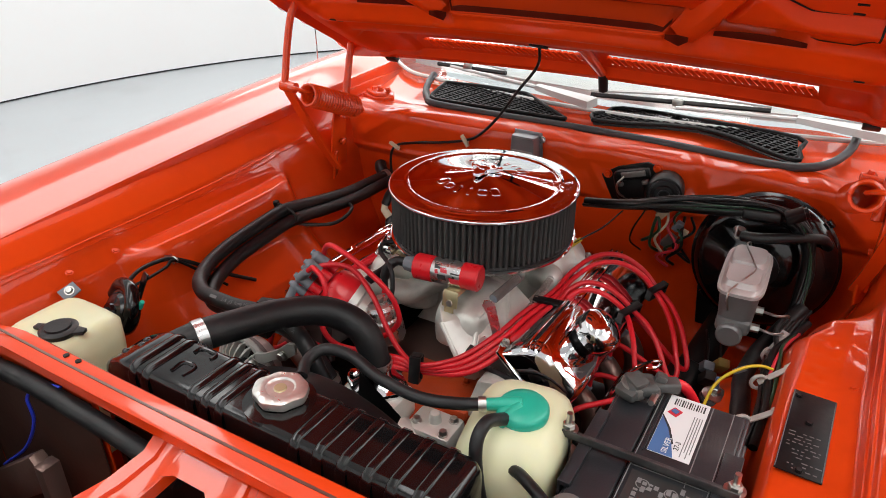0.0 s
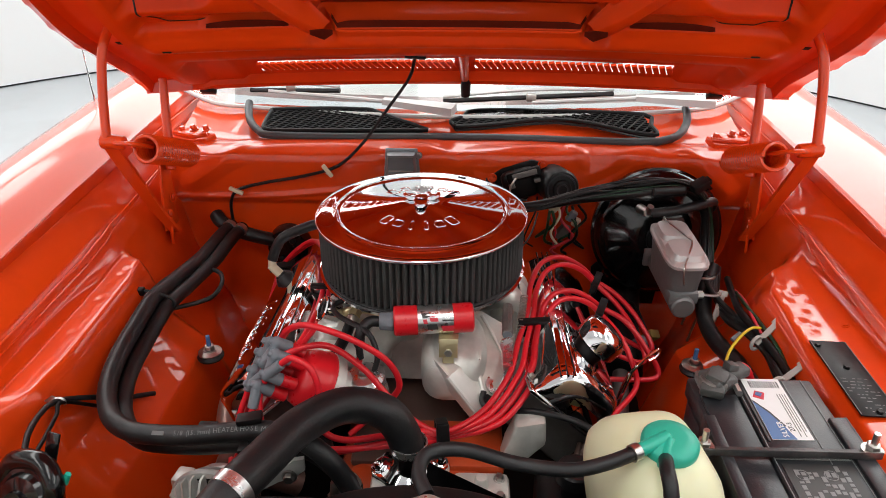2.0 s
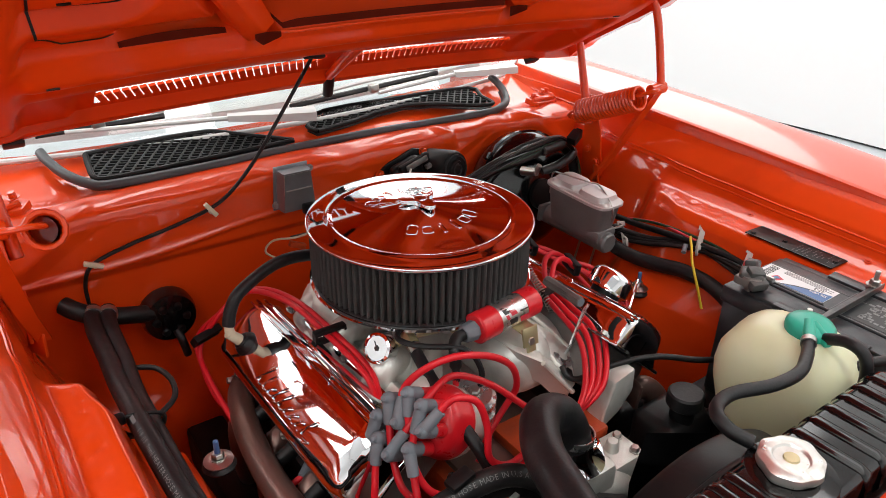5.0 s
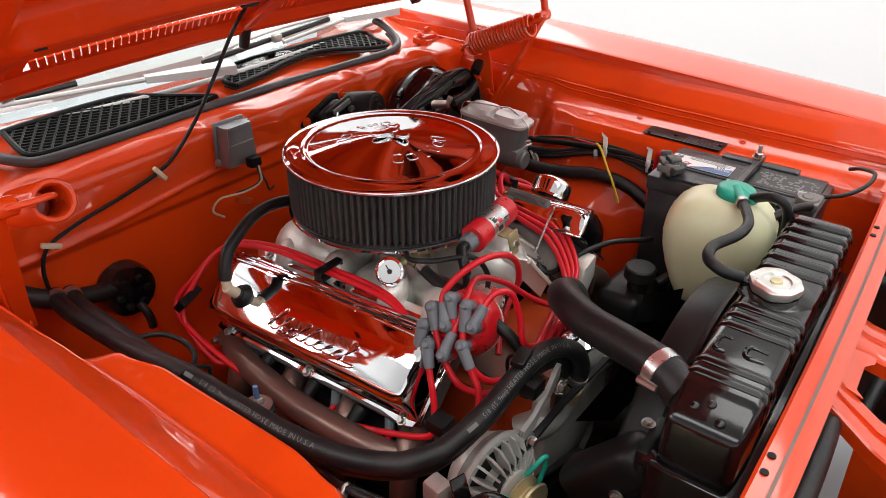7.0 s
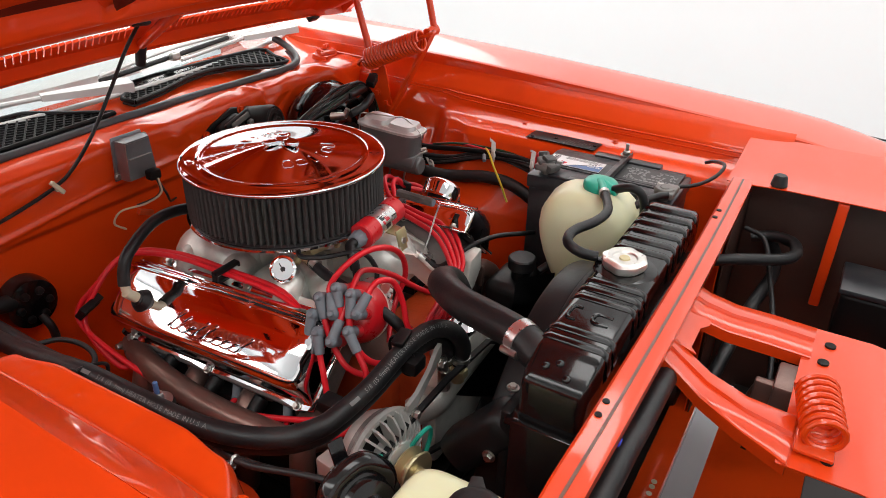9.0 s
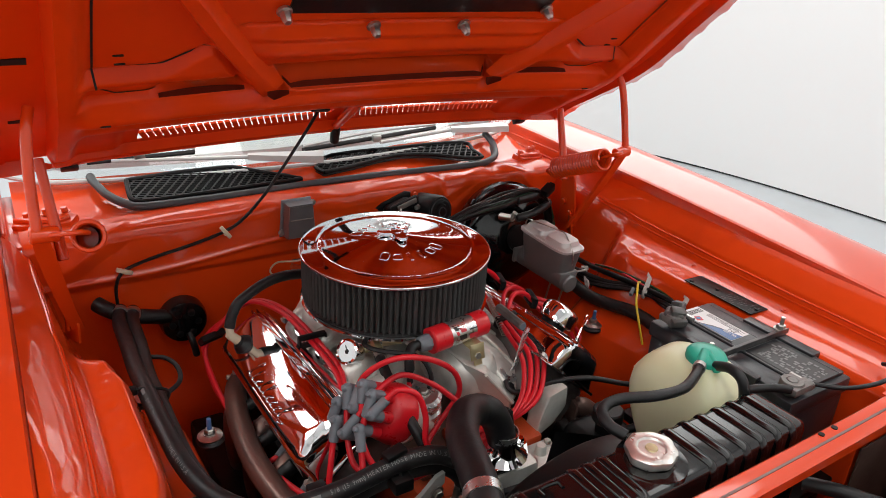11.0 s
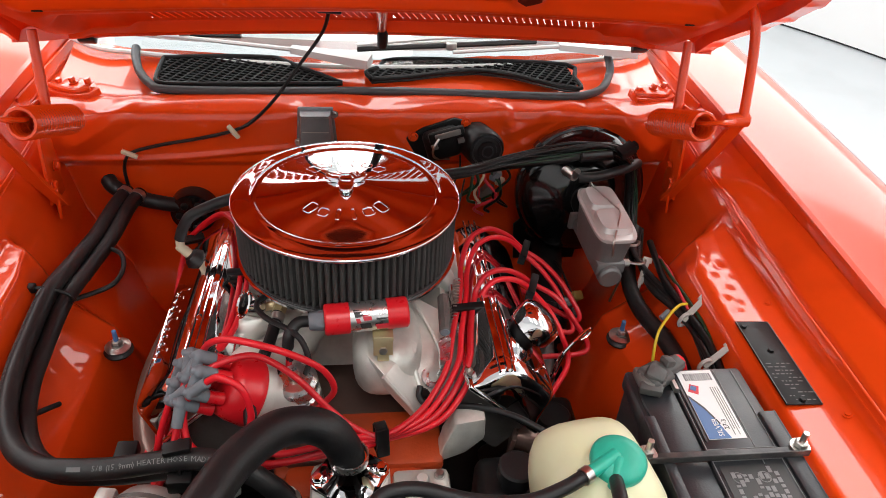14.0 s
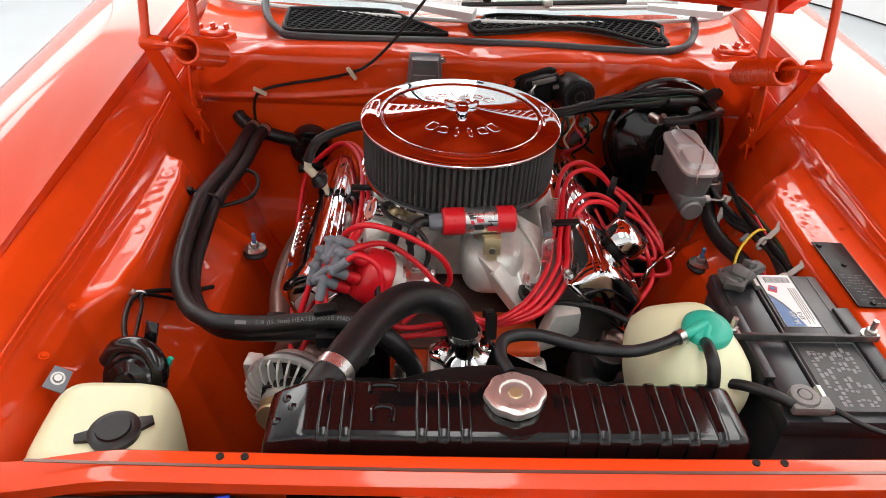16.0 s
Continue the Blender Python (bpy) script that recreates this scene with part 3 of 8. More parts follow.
def hood_under():
    bm = bmesh.new()
    rows = [[bm.verts.new(hood_at(x, u, hood_depth(x, u))) for x in xs] for u in us]
    for i in range(len(us) - 1):
        for k in range(len(xs) - 1):
            um, xm = (us[i] + us[i + 1]) / 2, abs((xs[k] + xs[k + 1]) / 2)
            if 0.110 < um < 0.144 and 0.022 < abs((xs[k] + xs[k + 1]) / 2 - 0.013) < 0.458:
                continue
            rib = 0.262 + (um - 0.335) * 0.60
            if (0.339 < um < 0.398 - 0.018 * step(0.15, 0.24, xm) and xm < 0.245) or (0.341 < um < 0.376 - 0.030 * step(0.34, 0.45, xm) and rib + 0.034 < xm < 0.445):
                continue
            bm.faces.new((rows[i][k], rows[i][k + 1], rows[i + 1][k + 1], rows[i + 1][k]))
    return bm


inner = part("inner_frame", hood_under(), HOODPAINT, hood, smooth=50)
# dark sheet painted as shade, seen through the frame's openings
part("shade_sheet", grid(lambda x, u: hood_at(x, u, -0.040), span(-0.55, 0.55, 60), span(0.325, 0.41, 8)), GAPSHADE, hood, "dark sheet coloured as the shade inside the hood frame's openings")


def hood_skin():
    bm = bmesh.new()
    sx, su = span(-0.722, 0.744, 99), span(0.07, 1.26, 122)
    rows = [[bm.verts.new(hood_at(x, u, -0.050 + 0.022 * step(0.30, 0.18, u))) for x in sx] for u in su]
    for i in range(len(su) - 1):
        for k in range(len(sx) - 1):
            if not (su[i] < 0.165 and 0.02 < abs((sx[k] + sx[k + 1]) / 2 - 0.013) < 0.46):
                bm.faces.new((rows[i][k], rows[i][k + 1], rows[i + 1][k + 1], rows[i + 1][k]))
    return thicken(bm, 0.002)


part("outer_skin", hood_skin(), PAINT, hood)
# rolled hem down both sides and along the rear edge
for s, e in ((-1, 0.722), (1, 0.744)):
    part("side_hem", thicken(loft([[hood_at(s * 0.700, u, hood_depth(0.7, u)), hood_at(s * 0.708, u, 0.012), hood_at(s * e, u, 0.006 + 0.004 * math.sin(40 * u) ** 8), hood_at(s * (e + 0.002), u, -0.050 + 0.022 * step(0.30, 0.18, u))]
                                   for u in span(0.07, 1.25, 120)]), 0.0015), PAINT, hood)
part("rear_hem", thicken(loft([[hood_at(x, 0.080, hood_depth(x, 0.080)), hood_at(x, 0.073, 0.006), hood_at(x, 0.073, 0.000)] for x in span(-0.722, 0.744, 40)]), 0.0015), PAINT, hood)

# diagonal ribs
for s in (-1, 1):
    rows = []
    for k in span(0, 1, 9):
        a, u = 0.255 + 0.27 * k, 0.325 + 0.45 * k
        w = 0.021 - 0.003 * k
        low = -0.004 if k else 0.012
        top = 0.030 if k > 0.1 else 0.026
        rows.append([hood_at(s * (a + q * 0.86), u - q * 0.51, h) for q, h in ((-w - 0.012, low), (-w - 0.004, low + 0.004), (-w * 0.75, top * 0.85), (-w * 0.5, top), (w * 0.5, top), (w * 0.75, top * 0.85), (w + 0.004, low + 0.004), (w + 0.012, low))])
    part("rib", loft(rows), HOODPAINT, inner, smooth=40)

# louvre slats of the rear vent
slat = finish("slat", moved(box(-0.0056, 0.0056, -0.0195, 0.0195, -0.003, 0.002, 0), pose(0, 0, 0, 0, 0, 20)), HOODPAINT)
for s in (-1, 1):
    for i in range(29):
        x = 0.013 + s * (0.030 + i * 0.0149)
        piece("slat", slat, hood_frame(x, 0.127, -0.010), inner)

# dark ribbons painted as shaded seams of the stamped frame, and the rolled lip of the first beam
def seam(pts, wide, s=1, lift=0.0012):
    rows = []
    for k, (x, u) in enumerate(pts):
        a, b = pts[max(0, k - 1)], pts[min(len(pts) - 1, k + 1)]
        d = Vector((b[0] - a[0], b[1] - a[1])).normalized() * wide(k / (len(pts) - 1)) / 2
        rows.append([hood_at(s * (x - d.y), u + d.x, hood_depth(x, u) + lift), hood_at(s * (x + d.y), u - d.x, hood_depth(x, u) + lift)])
    part("shade_ribbon", loft(rows), DARK, hood, "dark ribbon painted as the shaded gap between the hood frame and its skin")


def line_of(pts, n=24):
    out = []
    for (x0, u0), (x1, u1) in zip(pts, pts[1:]):
        out += [(x0 + (x1 - x0) * k / n, u0 + (u1 - u0) * k / n) for k in range(n)]
    return out + [pts[-1]]


# dark strip paints the shade behind the first beam
part("shade_strip", loft([[hood_at(x, 0.337, hood_depth(x, 0.331) - 0.004), hood_at(x, 0.337 + 0.010 * step(0.226, 0.19, abs(x)), hood_depth(x, 0.331) - 0.012)] for x in span(-0.226, 0.226, 40)]), GAPSHADE, hood, "dark strip coloured as the shade behind the first beam")
part("beam_lip", tube([hood_at(x, 0.335, hood_depth(x, 0.331) + 0.001) for x in span(-0.218, 0.218, 30)], 0.0026, 2, 8), HOODPAINT, hood)
seam(line_of([(-0.30, 0.516), (0.30, 0.516)]), lambda t: 0.004)
for s in (-1, 1):
    # same painted shade outside the ribs and in the two notches
    part("shade_strip", loft([[hood_at(s * x, 0.339, hood_depth(x, 0.331) - 0.002), hood_at(s * x, 0.339 + 0.011 * math.sin(math.pi * min(1, (x - 0.30) / 0.15)) ** 0.7, hood_depth(x, 0.331) - 0.010)] for x in span(0.301, 0.449, 24)]), GAPSHADE, hood, "dark strip coloured as the shade behind the first beam")
    part("shade_strip", loft([[hood_at(s * x, 0.338 - 0.026 * max(0, 1 - abs(x - 0.242) / 0.021), hood_depth(x, 0.296) - 0.006), hood_at(s * x, 0.342, hood_depth(x, 0.296) - 0.012)] for x in span(0.2215, 0.2625, 17)]), GAPSHADE, hood, "dark patch coloured as the shade in a notch of the first beam")
    seam(line_of([(0.375, 0.462), (0.41, 0.452), (0.455, 0.420), (0.545, 0.416)]), lambda t: 0.0045 * math.sin(math.pi * (0.1 + 0.8 * t)), s)
    seam(line_of([(0.45, 0.340), (0.515, 0.341), (0.545, 0.365), (0.552, 0.42), (0.553, 0.60)]), lambda t: 0.0035, s)


# black scoop pan with four nuts, rubber bumper, hem bolts
part("scoop_pan", moved(box(-0.265, 0.265, 0, 0.17, -0.012, 0.0, 0.006), hood_frame(0, 0.545, -0.004)), SATINBLACK, hood, "black pan round the scoop opening")
for x, u in ((-0.275, 0.56), (-0.100, 0.512), (0.088, 0.512), (0.255, 0.56)):
    part("nut", moved(join(lathe([(0, 0), (0.013, 0), (0.013, 0.004), (0.009, 0.005)], 16), lathe([(0.0095, 0.004), (0.0095, 0.016), (0.006, 0.024), (0.0, 0.024)], 6)),
                      between(hood_at(x, u, 0.006), hood_at(x, u, 0.1))), STEEL, hood, "zinc nut on a washer")
for s in (-1, 1):
    for x, u in ((0.515, 0.455), (0.512, 0.430), (0.535, 0.300), (0.532, 0.280)):
        part("pressed_slit", moved(box(-0.008, 0.008, -0.0016, 0.0016, -0.001, 0.001, 0), hood_frame(s * x, u, hood_depth(x, u) + 0.0008)), DARK, hood)
for s in (-1, 1):
    for x, u in ((0.655, 0.44), (0.655, 0.225)):
        part("flange_slot", moved(box(-0.018, 0.018, -0.007, 0.007, -0.001, 0.001, 0), hood_frame(s * x, u, hood_depth(x, u) + 0.001)), DARK, hood)
    part("corner_stop", moved(box(-0.017, 0.017, -0.010, 0.010, -0.010, 0.010, 0.003), hood_frame(s * 0.578, 0.072, 0.010)), RUBBER, hood, "black rubber corner stop")
part("rubber_bumper", rod(hood_at(0.015, 0.088, 0.004), hood_at(0.015, 0.052, 0.030), 0.012, 0.011, 16, 0.002), RUBBER, hood, "black rubber bumper")
part("vent_divider", rod(hood_at(0.013, 0.090, 0.004), hood_at(0.008, 0.18, 0.004), 0.010, 0.013, 12), BAYPAINT, hood)


# ---- hood hinges ----
def coil(a, b, r, wire, turns, per=14):
    m = between(a, b)
    h = (Vector(b) - Vector(a)).length
    return [m @ Vector((r * math.cos(2 * math.pi * i / per), r * math.sin(2 * math.pi * i / per), h * i / (turns * per))) for i in range(turns * per + 1)]


def hinge(s):
    h = part("hinge", moved(prism([(-0.035, 0), (0.035, 0), (0.026, 0.12), (0.012, 0.20), (-0.012, 0.20), (-0.026, 0.12)], -0.003, 0.003, 0.002),
                            Matrix.Translation((s * 0.640, 0.285, 0.735)) @ pose(0, 0, 0, 90, 0, 90) @ pose(0, 0, 0, 0, 0, -6)), BAYPAINT, hood, "orange painted hinge plate")
    mouth, tail = (s * 0.590, 0.126, 0.976), (s * 0.576, 0.288, 0.907)
    part("spring", tube(coil(mouth, tail, 0.0248, 0.0035, 19), 0.0044, 1, 6), BAYPAINT, h, "tightly wound orange coil spring")
    part("spring_core", rod(Vector(mouth) + Vector((0, 0.075, -0.032)), tail, 0.0215, 0.0215, 20), BAYPAINT, h)
    part("tail_hook", tube([(s * 0.576, 0.284, 0.910), (s * 0.572, 0.302, 0.905), (s * 0.574, 0.318, 0.892), (s * 0.584, 0.322, 0.884)], 0.0045, 5, 8), BAYPAINT, h)
    part("hook", tube([(s * 0.588, 0.150, 0.972), (s * 0.590, 0.122, 0.984), (s * 0.604, 0.104, 0.994), (s * 0.625, 0.108, 0.993), (s * 0.652, 0.130, 0.986)], 0.0045, 5, 8), BAYPAINT, h)
    part("pivot_arm", join(rod((s * 0.630, 0.135, 0.984), (s * 0.676, 0.135, 0.988), 0.013, 0.015, 14, 0.003),
                           loft([[Vector((s * x, y, z)) + Vector((s * dx, dy, 0)) for dx, dy in ((-w, -0.004), (w, -0.004), (w, 0.006), (-w, 0.006))] for x, y, z, w in ((0.664, 0.128, 0.996, 0.012), (0.658, 0.150, 0.950, 0.014), (0.650, 0.180, 0.890, 0.014), (0.636, 0.225, 0.800, 0.012), (0.622, 0.260, 0.735, 0.011))], True, True)), BAYPAINT, h)
    part("foot_plate", moved(prism([(-0.022, -0.030), (0.022, -0.030), (0.018, 0.030), (-0.018, 0.030)], -0.003, 0.003, 0.002), pose(s * 0.632, 0.262, 0.742, 84, 0, s * 62)), BAYPAINT, h)
    part("front_link", tube([(s * 0.664, 0.132, 0.99), (s * 0.660, 0.150, 1.08), (s * 0.652, 0.165, 1.15), (s * 0.642, 0.185, 1.185)], 0.009, 6, 10), BAYPAINT, h)
    part("rear_link", rod((s * 0.625, 0.300, 0.865), (s * 0.635, 0.365, 1.05), 0.011, 0.009, 10, 0.002), BAYPAINT, h)
    for p in ((0.634, 0.270, 0.775), (0.634, 0.30, 0.80)):
        part("bolt", moved(hexbolt(), between((s * p[0], p[1], p[2]), (0, p[1], p[2]))), BAYPAINT, h)
    return h


hinge(-1)
hinge(1)

# ---- front: core support ----
cs = thing("radiator_support", (0, -0.74, 0.3), "orange steel core support with a cross bar and latch braces", "core support", kind="structure")
bar = [[(x, -0.722 + dy - 0.008 * (1 - (x / 0.6) ** 2), 0.832 + dz - 0.03 * step(0.45, 0.62, abs(x))) for dy, dz in ((0.028, -0.05), (0.028, -0.002), (0.024, 0.002), (-0.008, 0.001), (-0.013, -0.003), (-0.012, -0.021))]
       for x in span(-0.70, 0.47, 41)]
part("cross_bar", thicken(loft(bar), 0.002), PAINT, cs)
part("bar_groove", thicken(loft([[(x, -0.716 + dy - 0.008 * (1 - (x / 0.6) ** 2), 0.8350) for dy in (-0.0018, 0.0018)] for x in span(-0.56, 0.46, 30)]), 0.0012), HEADER, cs, "dark worn seam line")
for x in (-0.352, -0.325, 0.252, 0.285):
    part("hole", rod((x, -0.709, 0.830), (x, -0.709, 0.8356), 0.0045, None, 14), DARK, cs)
BRACE = ((-1, -0.022), (-1, -0.003), (-0.9, 0), (-0.20, 0), (-0.13, -0.005), (0.13, -0.005), (0.20, 0), (0.9, 0), (1, -0.003), (1, -0.022))
for line in (((-0.122, -0.731, 0.800, 0.030), (-0.124, -0.752, 0.786, 0.029), (-0.140, -0.795, 0.768, 0.031), (-0.158, -0.850, 0.758, 0.037), (-0.176, -0.912, 0.757, 0.050)),
             ((0.026, -0.731, 0.800, 0.042), (0.030, -0.752, 0.788, 0.042), (0.043, -0.795, 0.772, 0.043), (0.056, -0.850, 0.764, 0.044), (0.064, -0.912, 0.757, 0.044))):
    part("latch_brace", thicken(loft([[(x + w * k, y, z + dz) for k, dz in BRACE] for x, y, z, w in line]), 0.002), PAINT, cs)
part("brace_web", thicken(loft([[(x, y, z) for y, z in ((-0.733, 0.797), (-0.745, 0.790), (-0.760 - 0.01 * (abs(x + 0.055) > 0.035), 0.782))] for x in span(-0.10, -0.005, 8)]), 0.002), PAINT, cs, "short web joining the two braces")
part("latch_plate", thicken(loft([[(x, y, 0.7515 - 0.006 * step(-0.99, -1.03, y)) for y in (-0.900, -0.93, -0.99, -1.01, -1.03)] for x in span(-0.226, 0.112, 10)]), 0.003), PAINT, cs)
for x, y in ((0.020, -0.930), (0.070, -0.935), (-0.222 + 0.03, -0.955)):
    part("hole", rod((x, y, 0.7480), (x, y, 0.7545), 0.008, None, 14), DARK, cs)
for s in (-1, 1):
    part("side_panel", thicken(loft([[(s * x, -0.725, z) for x in span(0.34 if s > 0 else 0.282, 0.66, 6)] for z in span(0.30, 0.80, 4)]), 0.003), BAYPAINT, cs)
    # dark brown sheets, one just ahead of the orange side panel
    part("front_liner", join(box(min(s * (0.34 if s > 0 else 0.284), s * 0.655), max(s * (0.34 if s > 0 else 0.284), s * 0.655), -0.733, -0.7295, 0.30, 0.79, 0.001), box(min(s * 0.512, s * 0.516) if s > 0 else -0.606, max(s * 0.512, s * 0.516) if s > 0 else -0.602, -1.118, -0.735, 0.30, 0.822, 0.001)), DARKBROWN, cs, "mottled dark brown panel")
part("corner_panel", thicken(loft([[(x, y, 0.829 + 0.10 * max(0, x - 0.52) + 0.004 * step(-0.72, -0.80, y)) for y in span(-0.690, -1.03, 12)] for x in (0.452, 0.456, 0.50, 0.54, 0.60, 0.66, 0.70)]), 0.002), PAINT, cs)
part("corner_post", box(0.452, 0.472, -0.915, -0.895, 0.60, 0.828, 0.003), PAINT, cs)
part("lower_bar", box(-0.66, 0.66, -0.742, -0.69, 0.27, 0.32, 0.004), BAYPAINT, cs)
for x in (0.085, 0.10, 0.065):
    part("hole", rod((x, -0.725, 0.316), (x, -0.725, 0.3212), 0.006, None, 12), CLIPWHITE, cs)


# ---- under the engine ----
solid("frame_crossmember", join(box(-0.42, 0.42, -0.38, -0.22, 0.28, 0.36, 0.01), box(-0.42, -0.34, -0.7, 0.38, 0.28, 0.38, 0.01), box(0.34, 0.42, -0.7, 0.38, 0.28, 0.38, 0.01)),
      SATINBLACK, "dirty black frame rails and crossmember", "frame", "structure")

# ---- engine ----
EX = -0.052
engine = thing("engine", (EX, 0, 0.36), "V8 engine with chrome valve covers and cast aluminium intake", "engine")
part("block", join(box(EX - 0.13, EX + 0.13, -0.30, 0.26, 0.36, 0.58, 0.02), box(EX - 0.11, EX + 0.11, -0.355, -0.29, 0.40, 0.61, 0.02)), IRON, engine, "orange painted iron block")


def bank(s):
    """The pose of a cylinder bank: x outward along the head's face, z out of it."""
    return Matrix.Translation((EX + s * 0.2345 - 0.010 * (s < 0), -0.040 - 0.006 * s, 0.671 - 0.009 * (s < 0))) @ pose(0, 0, 0, -2.8) @ pose(0, 0, 0, 0, s * 42, 0)


covers = {}
for s in (-1, 1):
    head = part("cylinder_head", moved(box(-0.078, 0.072, -0.205, 0.225, -0.085, 0.0, 0.008), bank(s)), GREYIRON, engine, "cast aluminium cylinder head")
    prof = []
    ends_of = ((0.0, 0.0, 0.006), (0.002, 0.45, 0.008), (0.006, 0.82, 0.008), (0.012, 0.955, 0.006), (0.022, 0.995, 0.002), (0.040, 1.0, 0.0))
    for y, k, sh in [(-0.226 + d, k, sh) for d, k, sh in ends_of] + [(0.0, 1.0, 0.0)] + [(0.226 - d, k, sh) for d, k, sh in ends_of[::-1]]:
        hv, inn = 0.006 + 0.062 * k, 0.014
        # outer wall, tight fold, broad flat face with the script, then a softer roll into the inner wall
        ring = [(-0.067, 0.0), (-0.0635, hv * 0.30), (-0.0570, hv * 0.74), (-0.0540, hv * 0.89), (-0.0500, hv * 0.97), (-0.044, hv), *[(-0.037 + 0.067 * q / 6, hv + 0.0025 * k * math.sin(math.pi * (q + 1) / 9)) for q in range(7)],
                (0.040, hv * 0.995), (0.050, hv * 0.95), (0.059, hv * 0.86), (0.067, hv * 0.70), (0.074, hv * 0.46), (0.078, hv * 0.22), (0.080, 0.0)]
        prof.append([(-s * (x - math.copysign(sh, x) * min(1, z / 0.02)), y, z) for x, z in ring])
    cover = part("valve_cover", moved(loft(prof, True, True), bank(s)), CHROME, engine, "polished chrome valve cover with raised script", smooth=40)
    covers[s] = cover
    for x in (0.049, 0.057, 0.065):
        part("pressed_rib", moved(tube([(-s * (x - 0.003), -0.205, 0.062 - (x - 0.049) * 0.9), (-s * x, -0.190, 0.0655 - (x - 0.049) * 0.95), (-s * x, 0.190, 0.0655 - (x - 0.049) * 0.95), (-s * (x - 0.003), 0.205, 0.062 - (x - 0.049) * 0.9)], 0.0022, 2, 8), bank(s)), CHROME, cover)
    rim = []
    for sx in (-1, 1):
        for y in span(-0.231, 0.231, 33):
            rim.append((sx * (0.0705 + 0.014 * (sx == -s) + 0.007 * max(math.exp(-((y - q) / 0.016) ** 2) for q in (-0.2, 0.0, 0.2))), y * -sx))
    part("cover_flange", moved(prism(rim, -0.001, 0.005, 0.0015), bank(s)), CHROME, cover)
    for bx in (-0.071 - 0.014 * (s > 0), 0.071 + 0.014 * (s < 0)):
        for by in (-0.2, 0.0, 0.2):
            part("cover_bolt", moved(hexbolt(0.005, 0.006, 0.0075), bank(s) @ Matrix.Translation((bx, by, 0.006))), STEEL, cover)
    # headers
    for i, y in enumerate((-0.20, -0.075, 0.055, 0.18)):
        a = bank(s) @ Vector((0.075 * s, y, -0.045))
        part("header_tube", tube([a, a + Vector((s * 0.03, -0.01, -0.004)), a + Vector((s * 0.055, -0.02, -0.045)), a + Vector((s * 0.045, 0.0, -0.16)), a + Vector((s * 0.01, 0.06, -0.28))], 0.021, 6, 12), HEADER, engine, "heat-browned exhaust header tube")
        part("header_flange", moved(box(-0.03, 0.03, -0.004, 0.004, -0.024, 0.024, 0.003), between(a, a + Vector((s * 0.03, -0.01, -0.004))) @ pose(0, 0, 0, 90, 0, 0)), HEADER, engine)
part("header_crossover", tube([(-0.335, 0.185, 0.580), (-0.365, 0.13, 0.590), (-0.388, 0.04, 0.594), (-0.400, -0.07, 0.594), (-0.395, -0.165, 0.588), (-0.370, -0.235, 0.570), (-0.315, -0.262, 0.546), (-0.26, -0.25, 0.51)], 0.0220, 8, 18), HEADER, engine, "long heat-browned header tube along the bank")
# single-plane intake: plenum, runners, front casting
part("intake_plenum", loft([[(EX + sx * w, 0.02 + sy * l, z) for sx, sy in ((-1, -1), (1, -1), (1, 1), (-1, 1))] for w, l, z in
                            ((0.10, 0.11, 0.615), (0.075, 0.095, 0.66), (0.062, 0.083, 0.715), (0.058, 0.075, 0.735), (0.062, 0.08, 0.738), (0.062, 0.08, 0.748))], True, True), CASTALU, engine, "cast aluminium intake plenum", smooth=50)
for s in (-1, 1):
    for i, y in enumerate((-0.165, -0.075, 0.055, 0.165)):
        if s > 0 and i < 2:
            continue
        yb = 0.02 + (i - 1.5) * 0.042
        e = bank(s) @ Vector((-s * 0.082, y, -0.02))
        part("intake_runner", tube([(EX + s * 0.02, yb, 0.70), (EX + s * 0.058, yb + (y - yb) * 0.25, 0.712), (EX + s * 0.10, yb + (y - yb) * 0.75, 0.700), tuple(e + Vector((-s * 0.012, 0, 0.03))), tuple(e + Vector((s * 0.01, 0, -0.012)))],
                                   0.027, 7, 16, profile=lambda t: 1.0 - 0.12 * t), CASTALU, engine, "cast aluminium intake runner")
    part("intake_flange", moved(box(-0.012, 0.012, -0.19 if s < 0 else -0.06, 0.205, -0.05, 0.0, 0.004), bank(s) @ Matrix.Translation((-s * 0.088, 0, -0.01))), CASTALU, engine)


def pod(c, rx, ry, rz, n=2.4, cut=-0.35):
    """A rounded cast lump."""
    bm = bmesh.new()
    bmesh.ops.create_uvsphere(bm, u_segments=36, v_segments=20, radius=1)
    for v in bm.verts:
        p = v.co.copy()
        k = (abs(p.x) ** n + abs(p.y) ** n + abs(p.z) ** n) ** (-1 / n)
        p *= k
        v.co = Vector((c[0] + rx * p.x, c[1] + ry * p.y, c[2] + rz * max(p.z, cut)))
    return bm


part("runner_casting", pod((0.004, -0.130, 0.692), 0.058, 0.088, 0.062, 3.0), CASTALU, engine, "smooth cast aluminium runner nose", smooth=70)


def wing(ring, drop, lift):
    """A cast web: a sloping plate with a softly domed face and deep side walls."""
    pts = [Vector(q) for q in ring]
    c = sum(pts, Vector()) / len(pts)
    rows = [[q + (c - q) * 0.16 - Vector((0, 0, drop)) for q in pts], [q + (c - q) * 0.03 - Vector((0, 0, 0.006)) for q in pts], pts, [q + (c - q) * 0.035 + Vector((0, 0, 0.002)) for q in pts],
            [q + (c - q) * 0.45 + Vector((0, 0, lift * 0.75)) for q in pts], [q + (c - q) * 0.85 + Vector((0, 0, lift)) for q in pts]]
    return loft(rows, True, True)


